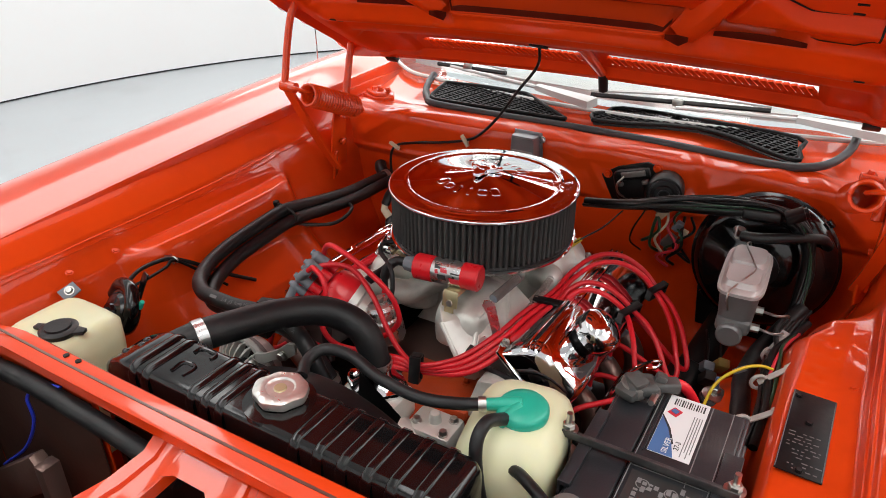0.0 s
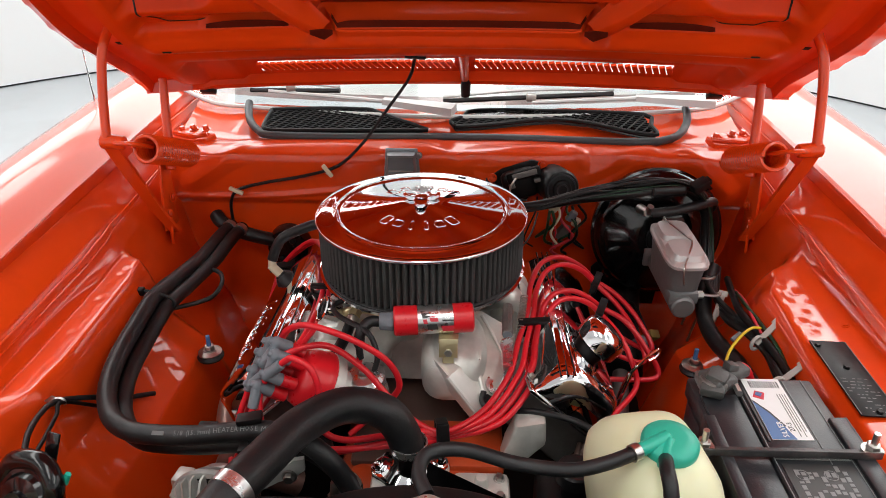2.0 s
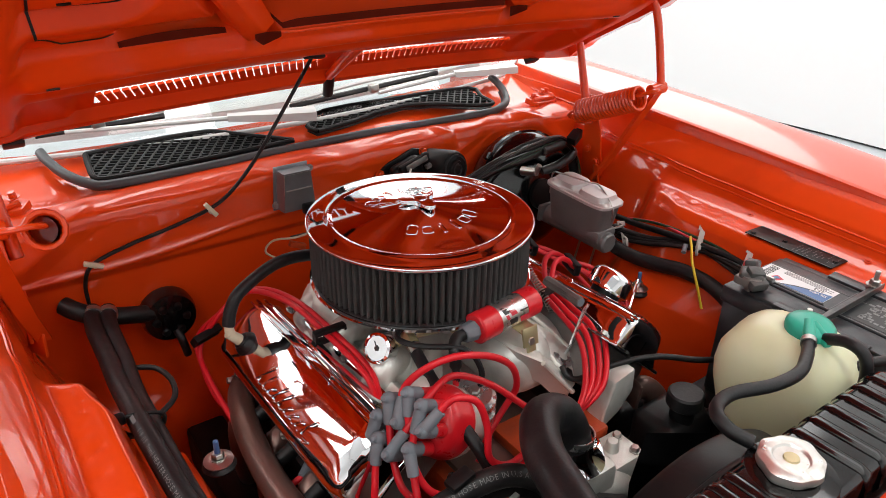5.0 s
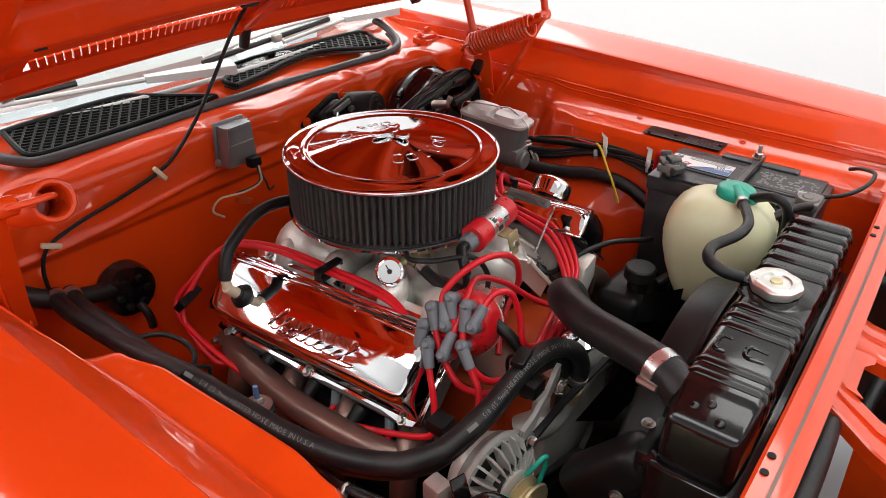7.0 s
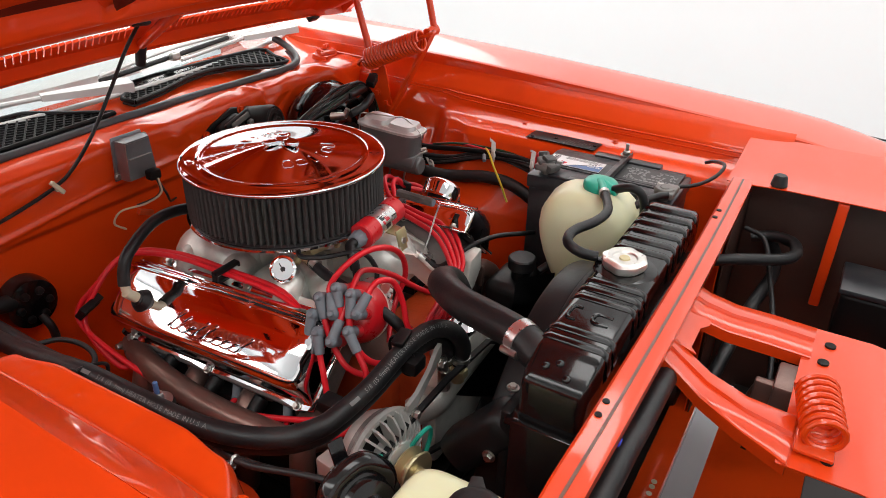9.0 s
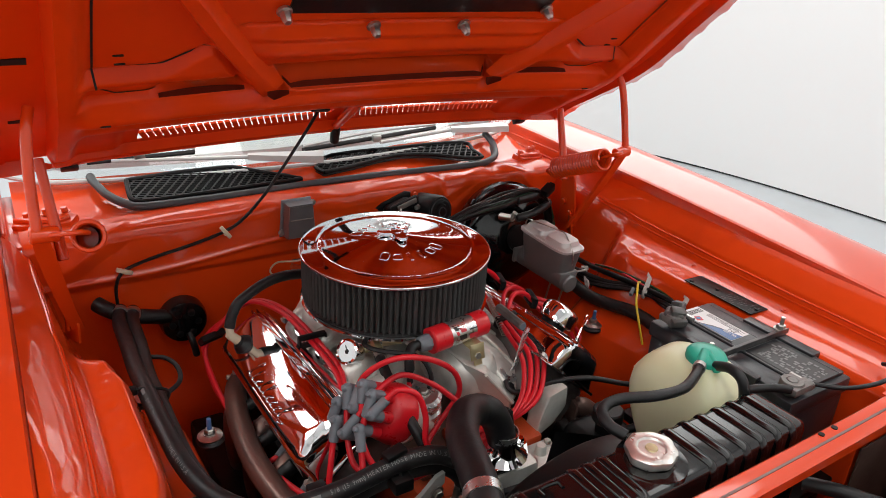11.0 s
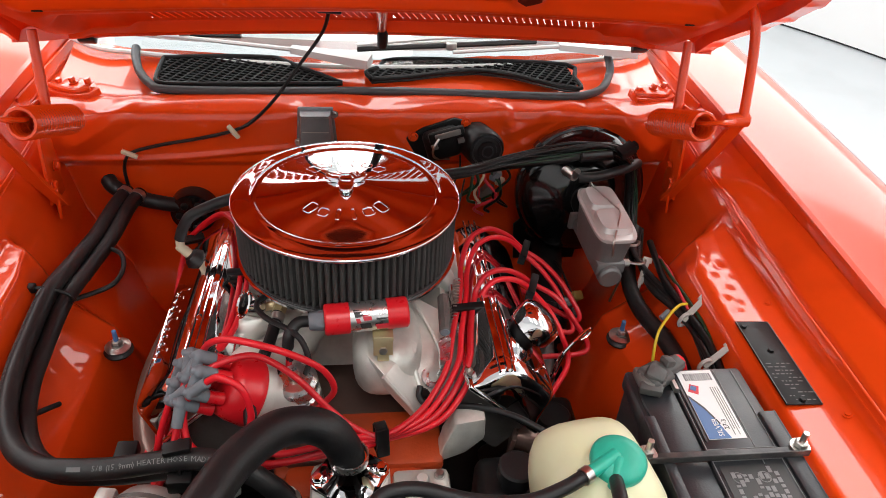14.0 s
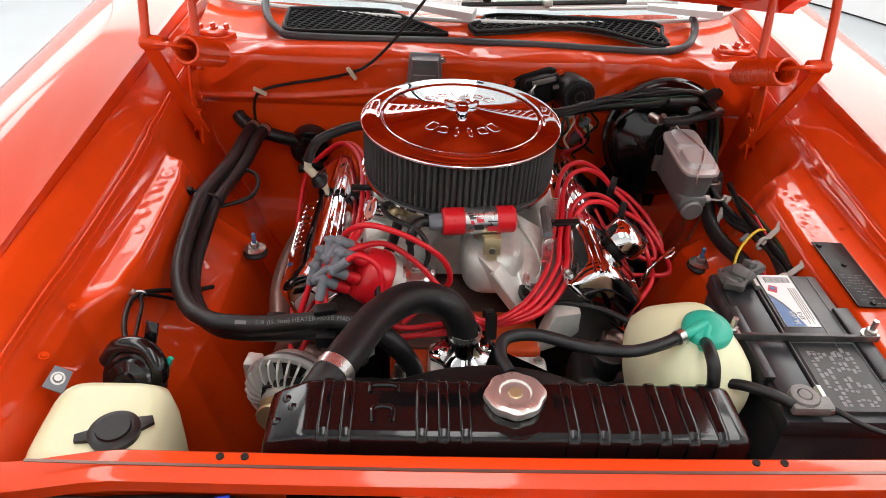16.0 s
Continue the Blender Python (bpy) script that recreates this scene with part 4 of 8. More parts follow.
WING = [(-0.030, -0.205, 0.746), (-0.004, -0.238, 0.735), (0.020, -0.246, 0.705), (0.047, -0.255, 0.672), (0.066, -0.245, 0.668), (0.100, -0.205, 0.690), (0.120, -0.150, 0.705), (0.105, -0.085, 0.725), (0.05, -0.06, 0.745), (-0.02, -0.06, 0.748), (-0.04, -0.12, 0.750)]
part("casting_web", wing(WING, 0.045, 0.008), CASTALU, engine, "broad cast web on the intake front", smooth=32)
part("web_lip", tube([(-0.006, -0.240, 0.737), (0.020, -0.249, 0.704), (0.048, -0.258, 0.669)], 0.0045, 5, 8), CASTALU, engine)
part("web_rib", tube([(0.0, -0.10, 0.757), (0.03, -0.16, 0.738), (0.058, -0.238, 0.680)], 0.0040, 6, 8), CASTALU, engine)
part("web_rib", tube([(0.05, -0.085, 0.752), (0.080, -0.14, 0.726), (0.100, -0.195, 0.696)], 0.0036, 6, 8), CASTALU, engine)
part("casting_pad", moved(box(-0.012, 0.012, -0.009, 0.009, -0.004, 0.004, 0.0015), pose(0.036, -0.180, 0.738, 24, 10, -6)), CASTALU, engine)
part("rear_casting", pod((-0.160, 0.115, 0.680), 0.074, 0.092, 0.090), CASTALU, engine, "smooth cast aluminium runner shoulder", smooth=70)
part("rear_casting", pod((0.056, 0.115, 0.680), 0.074, 0.092, 0.090), CASTALU, engine, "smooth cast aluminium runner shoulder", smooth=70)
part("left_casting", pod((-0.160, -0.045, 0.668), 0.052, 0.070, 0.056), CASTALU, engine, "smooth cast aluminium runner shoulder", smooth=70)
part("valley_cover", box(EX - 0.11, EX + 0.11, -0.285, 0.22, 0.585, 0.600, 0.006), HEADER, engine, "dirty brown valley tray")
part("valley_front", box(-0.075, 0.085, -0.312, -0.205, 0.598, 0.620, 0.006), IRON, engine, "orange painted block face")
part("valley_bolt", moved(hexbolt(0.006, 0.006, 0.009), pose(0.045, -0.235, 0.620)), IRON, engine)
part("head_boss", moved(prism([(0.075, -0.600), (0.120, -0.622), (0.148, -0.655), (0.146, -0.700), (0.100, -0.690), (0.086, -0.645)], -0.018, 0.018, 0.005), pose(0, -0.282, 0, -90)), CASTALU, engine, "cast end of the cylinder head")
part("front_cover", join(moved(lathe([(0, 0), (0.10, 0), (0.105, 0.01), (0.10, 0.03), (0.06, 0.04), (0, 0.04)], 30), pose(EX, -0.355, 0.50, 90)), box(EX - 0.12, EX + 0.12, -0.385, -0.35, 0.42, 0.60, 0.012)), CASTALU, engine, "grey water pump housing")
for s in (-1, 1):
    part("pump_leg", tube([(EX, -0.385, 0.60), (EX + s * 0.05, -0.385, 0.60), (EX + s * 0.10, -0.375, 0.56), (EX + s * 0.125, -0.34, 0.53)], 0.026, 6, 12), CASTALU, engine)
part("pump_crown", join(box(0.004, 0.092, -0.385, -0.318, 0.55, 0.618, 0.010), rod((0.048, -0.35, 0.612), (0.048, -0.35, 0.636), 0.012, 0.010, 14, 0.002)), CASTALU, engine, "cast water pump top with bolt bosses")
for x, y in ((0.020, -0.365), (0.076, -0.335), (0.076, -0.372)):
    part("pump_bolt", moved(hexbolt(0.007, 0.008, 0.009), pose(x, y, 0.617)), STEEL, engine)

# carburettor
carb = thing("carburettor", (EX, 0.02, 0.748), "silver four barrel carburettor under the air cleaner", "carburettor")
part("base_plate", box(EX - 0.062, EX + 0.062, -0.07, 0.11, 0.748, 0.758, 0.002), ALU, carb)
part("main_body", box(EX - 0.048, EX + 0.048, -0.055, 0.095, 0.758, 0.792, 0.006), CASTALU, carb)
for y0, y1 in ((-0.115, -0.06), (0.10, 0.15)):
    part("float_bowl", box(EX - 0.052, EX + 0.052, y0, y1, 0.752, 0.796, 0.009, 3), ALU, carb, "shiny float bowl")
for x in (-0.035, 0.035):
    for z in (0.762, 0.786):
        part("bowl_screw", moved(hexbolt(0.005, 0.005, 0.007), Matrix.Translation((EX + x, -0.1155, z)) @ pose(0, 0, 0, 90)), BRASS, carb)
part("throttle_lever", moved(prism([(0, 0), (0.05, -0.004), (0.052, 0.008), (0.012, 0.02), (0.004, 0.05), (-0.008, 0.05), (-0.008, 0.0)], -0.0015, 0.0015), pose(EX + 0.07, -0.02, 0.745, 90, 0, 90)), STEEL, carb)
part("return_spring", tube(coil((0.125, -0.055, 0.775), (0.112, -0.135, 0.735), 0.006, 0.001, 16, 10), 0.0012, 1, 5), STEEL, carb)

# ---- air cleaner ----
AX, AY = -0.060, 0.020
air = thing("air_cleaner", (AX, AY, 0.790), "round chrome air cleaner with a pleated grey filter", "air cleaner")
at_air = Matrix.Translation((AX, AY, 0))
part("base_pan", moved(lathe([(0, 0.786), (0.12, 0.786), (0.13, 0.792), (0.178, 0.792), (0.187, 0.795), (0.188, 0.800), (0.182, 0.802), (0, 0.802)], 96), at_air), CHROME, air, "chrome base pan")


def pleats(r0, r1, z0, z1, n):
    bm = bmesh.new()
    rows = []
    for z, k in ((z0, 0.0), (z0 + 0.002, 1.0), (z1 - 0.002, 1.0), (z1, 0.0)):
        ring = []
        for i in range(n * 4):
            a = 2 * math.pi * i / (n * 4)
            r = r0 + (r1 - r0) * k * (0.0, 0.8, 1.0, 0.8)[i % 4] + 0.0006 * noise.noise((i * 0.37, z * 3, 0))
            ring.append(bm.verts.new((r * math.cos(a), r * math.sin(a), z)))
        rows.append(ring)
    for a, b in zip(rows, rows[1:]):
        for i in range(n * 4):
            j = (i + 1) % (n * 4)
            bm.faces.new((a[i], a[j], b[j], b[i]))
    return bm


part("filter_element", moved(pleats(0.1735, 0.1842, 0.802, 0.898, 100), at_air), FILTER, air, "dark grey pleated filter element", smooth=25)
for z in (0.8025, 0.8935):
    part("filter_rim", moved(lathe([(0.172, z), (0.183, z), (0.184, z + 0.003), (0.183, z + 0.006), (0.172, z + 0.006)], 96), at_air), RUBBER, air)
LID = [(0, 0.9268), (0.012, 0.9262), (0.03, 0.9232), (0.05, 0.9197), (0.07, 0.9164), (0.09, 0.9133), (0.11, 0.9105), (0.13, 0.9080), (0.145, 0.9063), (0.1475, 0.9061), (0.1500, 0.9080), (0.1535, 0.9082), (0.1565, 0.9066),
       (0.160, 0.9060), (0.170, 0.9054), (0.180, 0.9048), (0.1865, 0.9043), (0.1884, 0.9034), (0.1892, 0.9018), (0.1892, 0.8996), (0.1882, 0.8982), (0.186, 0.8980), (0.184, 0.8990), (0.18, 0.9000), (0, 0.9015)]
lid = part("lid", moved(lathe(LID, 160), at_air), CHROME, air, "mirror-polished chrome lid with raised ring", smooth=50)
# raised lettering stands as plain rounded outlines, along the front and the back of the lid
for turn in (0, 180):
    for i in range(6):
        a = radians(turn - 90 + (i - 2.5) * 17.0)
        r = 0.082
        m = Matrix.Translation((AX + r * math.cos(a), AY + r * math.sin(a), 0.9148)) @ Matrix.Rotation(a + math.pi / 2, 4, "Z") @ pose(0, 0, 0, 8.8)
        wl, hl = (0.0085, 0.0125) if i in (0, 5) else (0.0085, 0.0090) if i in (1, 4) else (0.0030, 0.0125)
        part("raised_mark", moved(tube([(wl * math.copysign(abs(math.cos(q)) ** 0.5, math.cos(q)), hl * math.copysign(abs(math.sin(q)) ** 0.5, math.sin(q)), 0.0) for q in span(0.4, 0.4 + 2 * math.pi, 13)], 0.0009, 2, 6), m), CHROME, lid)
star = []
for i in range(60):
    a = radians(6 * i)
    off = (a - radians(30)) % radians(120)
    off = min(off, radians(120) - off)
    r = 0.013 + 0.025 * math.cos(1.5 * off) ** 2.4
    star.append((r * math.cos(a), r * math.sin(a)))
wing = part("wing_nut", moved(prism(star, 0.9262, 0.9335, 0.0024), at_air), CHROME, air, "three-armed chrome wing nut")
part("hub", moved(lathe([(0, 0.918), (0.015, 0.918), (0.016, 0.924), (0.0115, 0.934), (0.009, 0.936), (0, 0.9365)], 28), at_air), CHROME, wing)

# ---- fuel filter canister, regulator bracket, gauge ----
can = thing("fuel_filter", (-0.03, -0.172, 0.779), "red and chrome fuel filter canister on a plated bracket", "fuel filter")
a, b = Vector((-0.094, -0.178, 0.799)), Vector((0.032, -0.164, 0.800))
part("canister", rod(a, b, 0.0236, None, 36, 0.002), ALU, can, "bright printed canister body")
for p, q in ((0.0, 0.30), (0.74, 1.0)):
    part("end_cap", rod(a + (b - a) * p - (b - a).normalized() * 0.001, a + (b - a) * q + (b - a).normalized() * 0.001, 0.0244, None, 36, 0.0025), REDCAP, can, "red anodised end")
turn_can = math.degrees(math.atan2((b - a).y, (b - a).x))
for k, (p0, p1, a0, a1, mat) in enumerate(((0.31, 0.42, 20, 52, LABELBLACK), (0.40, 0.50, 44, 66, LABELRED), (0.34, 0.47, 76, 100, LABELBLACK), (0.55, 0.62, 10, 34, LABELBLACK), (0.60, 0.72, 26, 42, LABELRED), (0.55, 0.72, 58, 66, LABELBLACK),
                                           (0.52, 0.72, 84, 112, LABELRED), (0.31, 0.36, 56, 74, LABELRED), (0.46, 0.52, 14, 30, LABELRED))):
    m = Matrix.Translation(a) @ pose(0, 0, 0, 0, 0, turn_can)
    ln = (b - a).length
    part("printed_patch", moved(grid(lambda u, v: (u + 0.006 * v, -math.sin(v) * 0.0239, math.cos(v) * 0.0239), span(p0 * ln, p1 * ln, 2), span(radians(a0), radians(a1), 6)), m), mat, can)
part("inlet_fitting", rod((-0.118, -0.180, 0.799), (-0.094, -0.178, 0.799), 0.014, 0.016, 8, 0.002), BOOT, can)
part("inlet_hose", tube([(-0.116, -0.180, 0.799), (-0.134, -0.184, 0.800), (-0.146, -0.198, 0.790), (-0.149, -0.205, 0.770), (-0.148, -0.206, 0.745)], 0.0090, 6, 12, profile=lambda t: 1.0 - 0.35 * step(0.75, 0.8, t)), RUBBER, can, "black elbow hose")
part("bracket", join(moved(box(-0.015, 0.015, -0.0018, 0.0018, -0.016, 0.016, 0.001), pose(-0.006, -0.206, 0.768, -14, 0, 0)), moved(box(-0.009, 0.009, -0.0018, 0.0018, -0.026, -0.012, 0.001), pose(-0.006, -0.206, 0.768, -14, 0, 0)), box(-0.022, 0.010, -0.204, -0.165, 0.775, 0.778, 0.001)), BRASS, can, "yellow zinc bracket")
part("bracket_bolt", moved(hexbolt(0.007, 0.005), Matrix.Translation((-0.006, -0.206, 0.760)) @ pose(0, 0, 0, 76)), STEEL, can)

gauge = thing("fuel_pressure_gauge", (-0.212, -0.10, 0.755), "small chrome fuel pressure gauge with white dial", "gauge")
ga, gb = Vector((-0.201, -0.101, 0.761)), Vector((-0.2265, -0.1105, 0.7775))
part("case", moved(lathe([(0, 0), (0.019, 0), (0.0215, 0.004), (0.0215, 0.026), (0.0235, 0.0275), (0.0235, 0.031), (0.020, 0.0325), (0.0185, 0.0305), (0, 0.0300)], 40), between(ga, gb)), CHROME, gauge)
part("dial", rod(gb - (gb - ga).normalized() * 0.0035, gb - (gb - ga).normalized() * 0.0022, 0.0184, None, 32), WHITE, gauge, "white dial")
face_at = between(gb - (gb - ga).normalized() * 0.0021, gb + (gb - ga))
part("dial_mark", moved(prism([((0.011 if k % 2 else 0.0035) * math.cos(k * math.pi / 5), (0.011 if k % 2 else 0.0035) * math.sin(k * math.pi / 5)) for k in range(10)], 0, 0.0004), face_at), LABELBLACK, gauge, "dark pointed mark")
part("needle", moved(box(-0.0008, 0.0008, -0.003, 0.012, 0, 0.001, 0), between(gb - (gb - ga).normalized() * 0.002, gb + (gb - ga)) @ pose(0, 0, 0, 0, 0, 40)), LABELBLACK, gauge)
part("stem", tube([ga, (-0.185, -0.102, 0.766), (-0.165, -0.102, 0.772), (-0.12, -0.12, 0.778)], 0.0075, 5, 10), BRASS, gauge, "brass fuel log")
fl = tube([(-0.165, -0.105, 0.775), (-0.172, -0.130, 0.768), (-0.178, -0.165, 0.758), (-0.190, -0.225, 0.752), (-0.198, -0.285, 0.745), (-0.192, -0.33, 0.715), (-0.175, -0.35, 0.66)], 0.0095, 8, 14)
part("fuel_line", fl, RUBBER, gauge, "black rubber fuel line")
part("line_clamp", rod((-0.170, -0.128, 0.7685), (-0.172, -0.140, 0.7655), 0.0112, None, 18), STEEL, gauge)
part("fuel_log", rod((-0.150, 0.120, 0.774), (-0.168, -0.112, 0.773), 0.0062, None, 14, 0.001), CHROME, gauge, "bright fuel rail beside the carburettor")
part("feed_tube", rod((-0.166, -0.112, 0.772), (-0.112, -0.096, 0.786), 0.0042, None, 12), CHROME, gauge, "short bright feed tube")
part("log_fitting", rod((-0.166, -0.105, 0.774), (-0.170, -0.126, 0.770), 0.0115, None, 6), BRASS, gauge)
part("vacuum_line", tube([(-0.10, -0.09, 0.786), (-0.17, -0.105, 0.795), (-0.20, -0.13, 0.796), (-0.185, -0.165, 0.797), (-0.135, -0.205, 0.795), (-0.118, -0.225, 0.765), (-0.124, -0.232, 0.735)], 0.0045, 7, 8), RUBBER, gauge)
reg = thing("fuel_regulator", (-0.135, -0.245, 0.62), "polished aluminium fuel regulator body beside the intake", "regulator")
RM = between((-0.128, -0.225, 0.655), (-0.140, -0.240, 0.755))
part("regulator_body", moved(lathe([(0, 0), (0.030, 0), (0.032, 0.004), (0.032, 0.050), (0.028, 0.054), (0.028, 0.064), (0.032, 0.068), (0.032, 0.078), (0.026, 0.084), (0, 0.086)], 32), RM), ALU, reg)
part("port", moved(rod((-0.030, -0.012, 0.062), (-0.042, -0.016, 0.064), 0.010, 0.009, 12, 0.001), RM), ALU, reg)
part("cap_screw", moved(hexbolt(0.008, 0.007), RM @ Matrix.Translation((0, 0, 0.086))), STEEL, reg)

# ---- bracket and throttle cable ----
tb = thing("throttle_bracket", (0.09, -0.2, 0.70), "bare aluminium throttle cable bracket", "bracket")
hole_plate = moved(lathe([(0.0085, -0.002), (0.0085, 0.002), (0.019, 0.002), (0.020, 0.0), (0.019, -0.002), (0.0085, -0.002)], 24), pose(0.074, -0.205, 0.695, 22, 18, 0))
part("plate", join(hole_plate, moved(prism([(0.014, -0.020), (0.045, -0.034), (0.050, -0.022), (0.030, 0.004), (0.030, 0.018), (0.012, 0.016)], -0.002, 0.002, 0.001), pose(0.074, -0.205, 0.695, 22, 18, 0))), ALU, tb)
part("arm", thicken(loft([[Vector(c) + Vector((0.009 * w, 0.003 * w, 0.002 * w)), Vector(c) - Vector((0.009 * w, 0.003 * w, 0.002 * w))] for c, w in (((0.092, -0.198, 0.692), 1.3), ((0.092, -0.206, 0.715), 0.8), ((0.087, -0.226, 0.780), 0.9), ((0.084, -0.234, 0.800), 1.1), ((0.083, -0.236, 0.808), 0.6))]), 0.003), ALU, tb)
part("spring", tube(coil((0.086, -0.218, 0.804), (0.091, -0.135, 0.803), 0.0076, 0.001, 34, 8), 0.0014, 1, 5), GREYIRON, tb, "dark return spring")
part("spring_core", rod((0.086, -0.220, 0.804), (0.091, -0.134, 0.803), 0.0072, None, 12), BOOT, tb)
part("bolt", moved(hexbolt(0.008, 0.006, 0.011), pose(0.057, -0.233, 0.686, 20, 15, 0)), SATINBLACK, tb)
part("cable", tube([(0.052, -0.226, 0.698), (0.050, -0.240, 0.690), (0.062, -0.252, 0.684), (0.095, -0.262, 0.690), (0.135, -0.275, 0.700), (0.19, -0.305, 0.708), (0.245, -0.34, 0.700), (0.30, -0.345, 0.68)], 0.0052, 8, 10), RUBBER, tb, "black sheathed throttle cable")

# ---- valve cover furniture ----
# raised script on the outer face, as one run of plain slanted loops
flourish = []
for k in range(9):
    tall = (1.25, 0.95, 0.5, 1.0, 1.0, 0.5, 0.5, 0.5, 1.0)[k]
    u0, h = 0.066 - k * 0.0198, 0.030 * tall
    for du, v in ((0.0, 0.05), (0.35, 0.45), (0.85, 0.92), (0.62, 1.0), (0.32, 0.55), (0.30, 0.12), (0.55, 0.0)):
        flourish.append((-0.031 + v * h, u0 - du * 0.0198 - v * h * 0.35, 0.0700))
flourish += [(-0.030, -0.122, 0.0700), (-0.036, -0.112, 0.0700), (-0.0385, -0.060, 0.0695), (-0.0385, 0.02, 0.0695)]
part("script_mark", moved(tube(flourish, 0.0015, 4, 6), bank(-1)), CHROME, covers[-1], "raised polished flourish")
br = thing("oil_breather", (0.255, -0.14, 0.70), "round chrome oil filler breather cap", "breather")
bb = bank(1) @ Vector((0.002, -0.098, 0.066))
bn = (bank(1).to_3x3() @ Vector((0, 0, 1))).normalized()
part("neck", rod(bb, bb + bn * 0.02, 0.027, None, 28), SATINBLACK, br)
part("cap", moved(lathe([(0, 0.014), (0.036, 0.014), (0.0405, 0.018), (0.041, 0.040), (0.0385, 0.048), (0.031, 0.0535), (0.016, 0.0572), (0, 0.058)], 40), between(bb, bb + bn)), CHROME, br, "domed chrome cap")
for s, y in ((1, -0.055), (-1, -0.07)):
    p = bank(s) @ Vector((-s * 0.045, y, 0.060))
    part("vent_tube", rod(p, p + Vector((-s * 0.032, -0.028, -0.012)), 0.0115, 0.011, 20, 0.001), CHROME, engine, "short chrome vent tube")
pcv = thing("pcv_valve", (-0.335, 0.16, 0.69), "cream plastic crankcase valve in a black grommet", "valve")
pb = bank(-1) @ Vector((-0.005, 0.145, 0.066))
pn = (bank(-1).to_3x3() @ Vector((0, 0, 1))).normalized()
part("grommet", rod(pb, pb + pn * 0.016, 0.022, 0.017, 20, 0.003), RUBBER, pcv)
part("collar", rod(pb + pn * 0.014, pb + pn * 0.020, 0.013, 0.013, 16, 0.002), RUBBER, pcv)
part("valve_body", rod(pb + pn * 0.018, pb + pn * 0.046, 0.0095, 0.0085, 14, 0.001), CLIPWHITE, pcv)
part("elbow", rod(pb + pn * 0.040, pb + pn * 0.046 + Vector((0.004, 0.004, 0.018)), 0.0085, 0.0075, 14, 0.001), CLIPWHITE, pcv)
pe = pb + pn * 0.046 + Vector((0.004, 0.004, 0.010))
part("hose", tube([pe, pe + Vector((0.010, 0.006, 0.026)), pe + Vector((0.032, 0.012, 0.050)), (-0.268, 0.150, 0.815), (-0.20, 0.150, 0.812), (-0.13, 0.13, 0.790)], 0.0105, 8, 12), RUBBER, pcv, "black rubber hose")


dip = thing("oil_dipstick", (0.345, -0.125, 0.60), "chrome dipstick with a looped handle", "dipstick")
part("tube", tube([(0.275, -0.17, 0.60), (0.292, -0.158, 0.65), (0.305, -0.148, 0.682)], 0.005, 5, 10), CHROME, dip)
part("loop", tube([(0.305, -0.148, 0.682), (0.325, -0.138, 0.700), (0.348, -0.124, 0.712), (0.358, -0.118, 0.708), (0.352, -0.122, 0.698), (0.338, -0.130, 0.695)], 0.003, 8, 8), CHROME, dip)

# ---- distributor ----
dist = thing("distributor", (-0.215, -0.255, 0.66), "red capped distributor with grey boots", "distributor")
DN = Vector((-0.80, -0.22, 0.55)).normalized()
DC = Vector((-0.226, -0.258, 0.743)) - DN * 0.030
DM = between(DC, DC + DN)
part("body", moved(lathe([(0, -0.08), (0.03, -0.08), (0.034, -0.02), (0.050, -0.015), (0.052, 0.0), (0, 0.0)], 32), DM), CASTALU, dist)
cap = part("cap", moved(lathe([(0, 0.0), (0.050, 0.0), (0.052, 0.006), (0.050, 0.012), (0.047, 0.03), (0.042, 0.043), (0.030, 0.050), (0, 0.051)], 40), DM), REDCAP, dist, "bright red plastic cap")
# elbow boots: the knob over its tower, and the end where the lead leaves
BOOTS = {
    "a": ((-0.298, -0.234, 0.771), (-0.311, -0.235, 0.741)), "b": ((-0.308, -0.250, 0.749), (-0.319, -0.262, 0.719)), "c": ((-0.282, -0.237, 0.794), (-0.290, -0.251, 0.765)),
    "d": ((-0.286, -0.265, 0.776), (-0.268, -0.248, 0.798)), "e": ((-0.265, -0.258, 0.809), (-0.273, -0.269, 0.783)), "f": ((-0.307, -0.276, 0.741), (-0.282, -0.276, 0.767)),
    "g": ((-0.261, -0.283, 0.804), (-0.276, -0.290, 0.771)), "h": ((-0.272, -0.301, 0.781), (-0.247, -0.305, 0.805)), "i": ((-0.290, -0.297, 0.757), (-0.296, -0.317, 0.730)),
}
ends = {}
for key, (k, e) in BOOTS.items():
    k, e = Vector(k), Vector(e)
    out = (e - k).normalized()
    part("tower", rod(k - DN * 0.046, k - DN * 0.014, 0.010, 0.0085, 14), REDCAP, cap)
    part("boot", join(rod(k - DN * 0.024, k + DN * 0.003, 0.0098, 0.0092, 14, 0.001), moved(pod((0, 0, 0), 0.0098, 0.0098, 0.0098, 2.0, -1), Matrix.Translation(k)), rod(k, e, 0.0088, 0.0078, 14, 0.001),
                      rod(k + DN * 0.004, k + DN * 0.013, 0.0062, 0.005, 12, 0.0015)), BOOT, dist, "grey silicone boot")
    ends[key] = (e, out)

# ---- plug leads ----
WIRE = 0.0050


def lead(points, label="red silicone spark plug lead", r=WIRE):
    pts = [Vector(p) for p in points]
    t = thing("spark_plug_lead", tuple(pts[-1]), label, "spark plug wire", "spark plug leads")
    part("wire", tube(pts, r, 9, 10), REDWIRE, t)
    d = (pts[-1] - pts[-2]).normalized()
    part("plug_boot", rod(pts[-1] - d * 0.006, pts[-1] + d * 0.045, 0.0075, 0.0085, 12, 0.002), BOOT, t, "grey plug boot")
    return t


def plug(s, y):
    return bank(s) @ Vector((s * 0.085, y, -0.030))


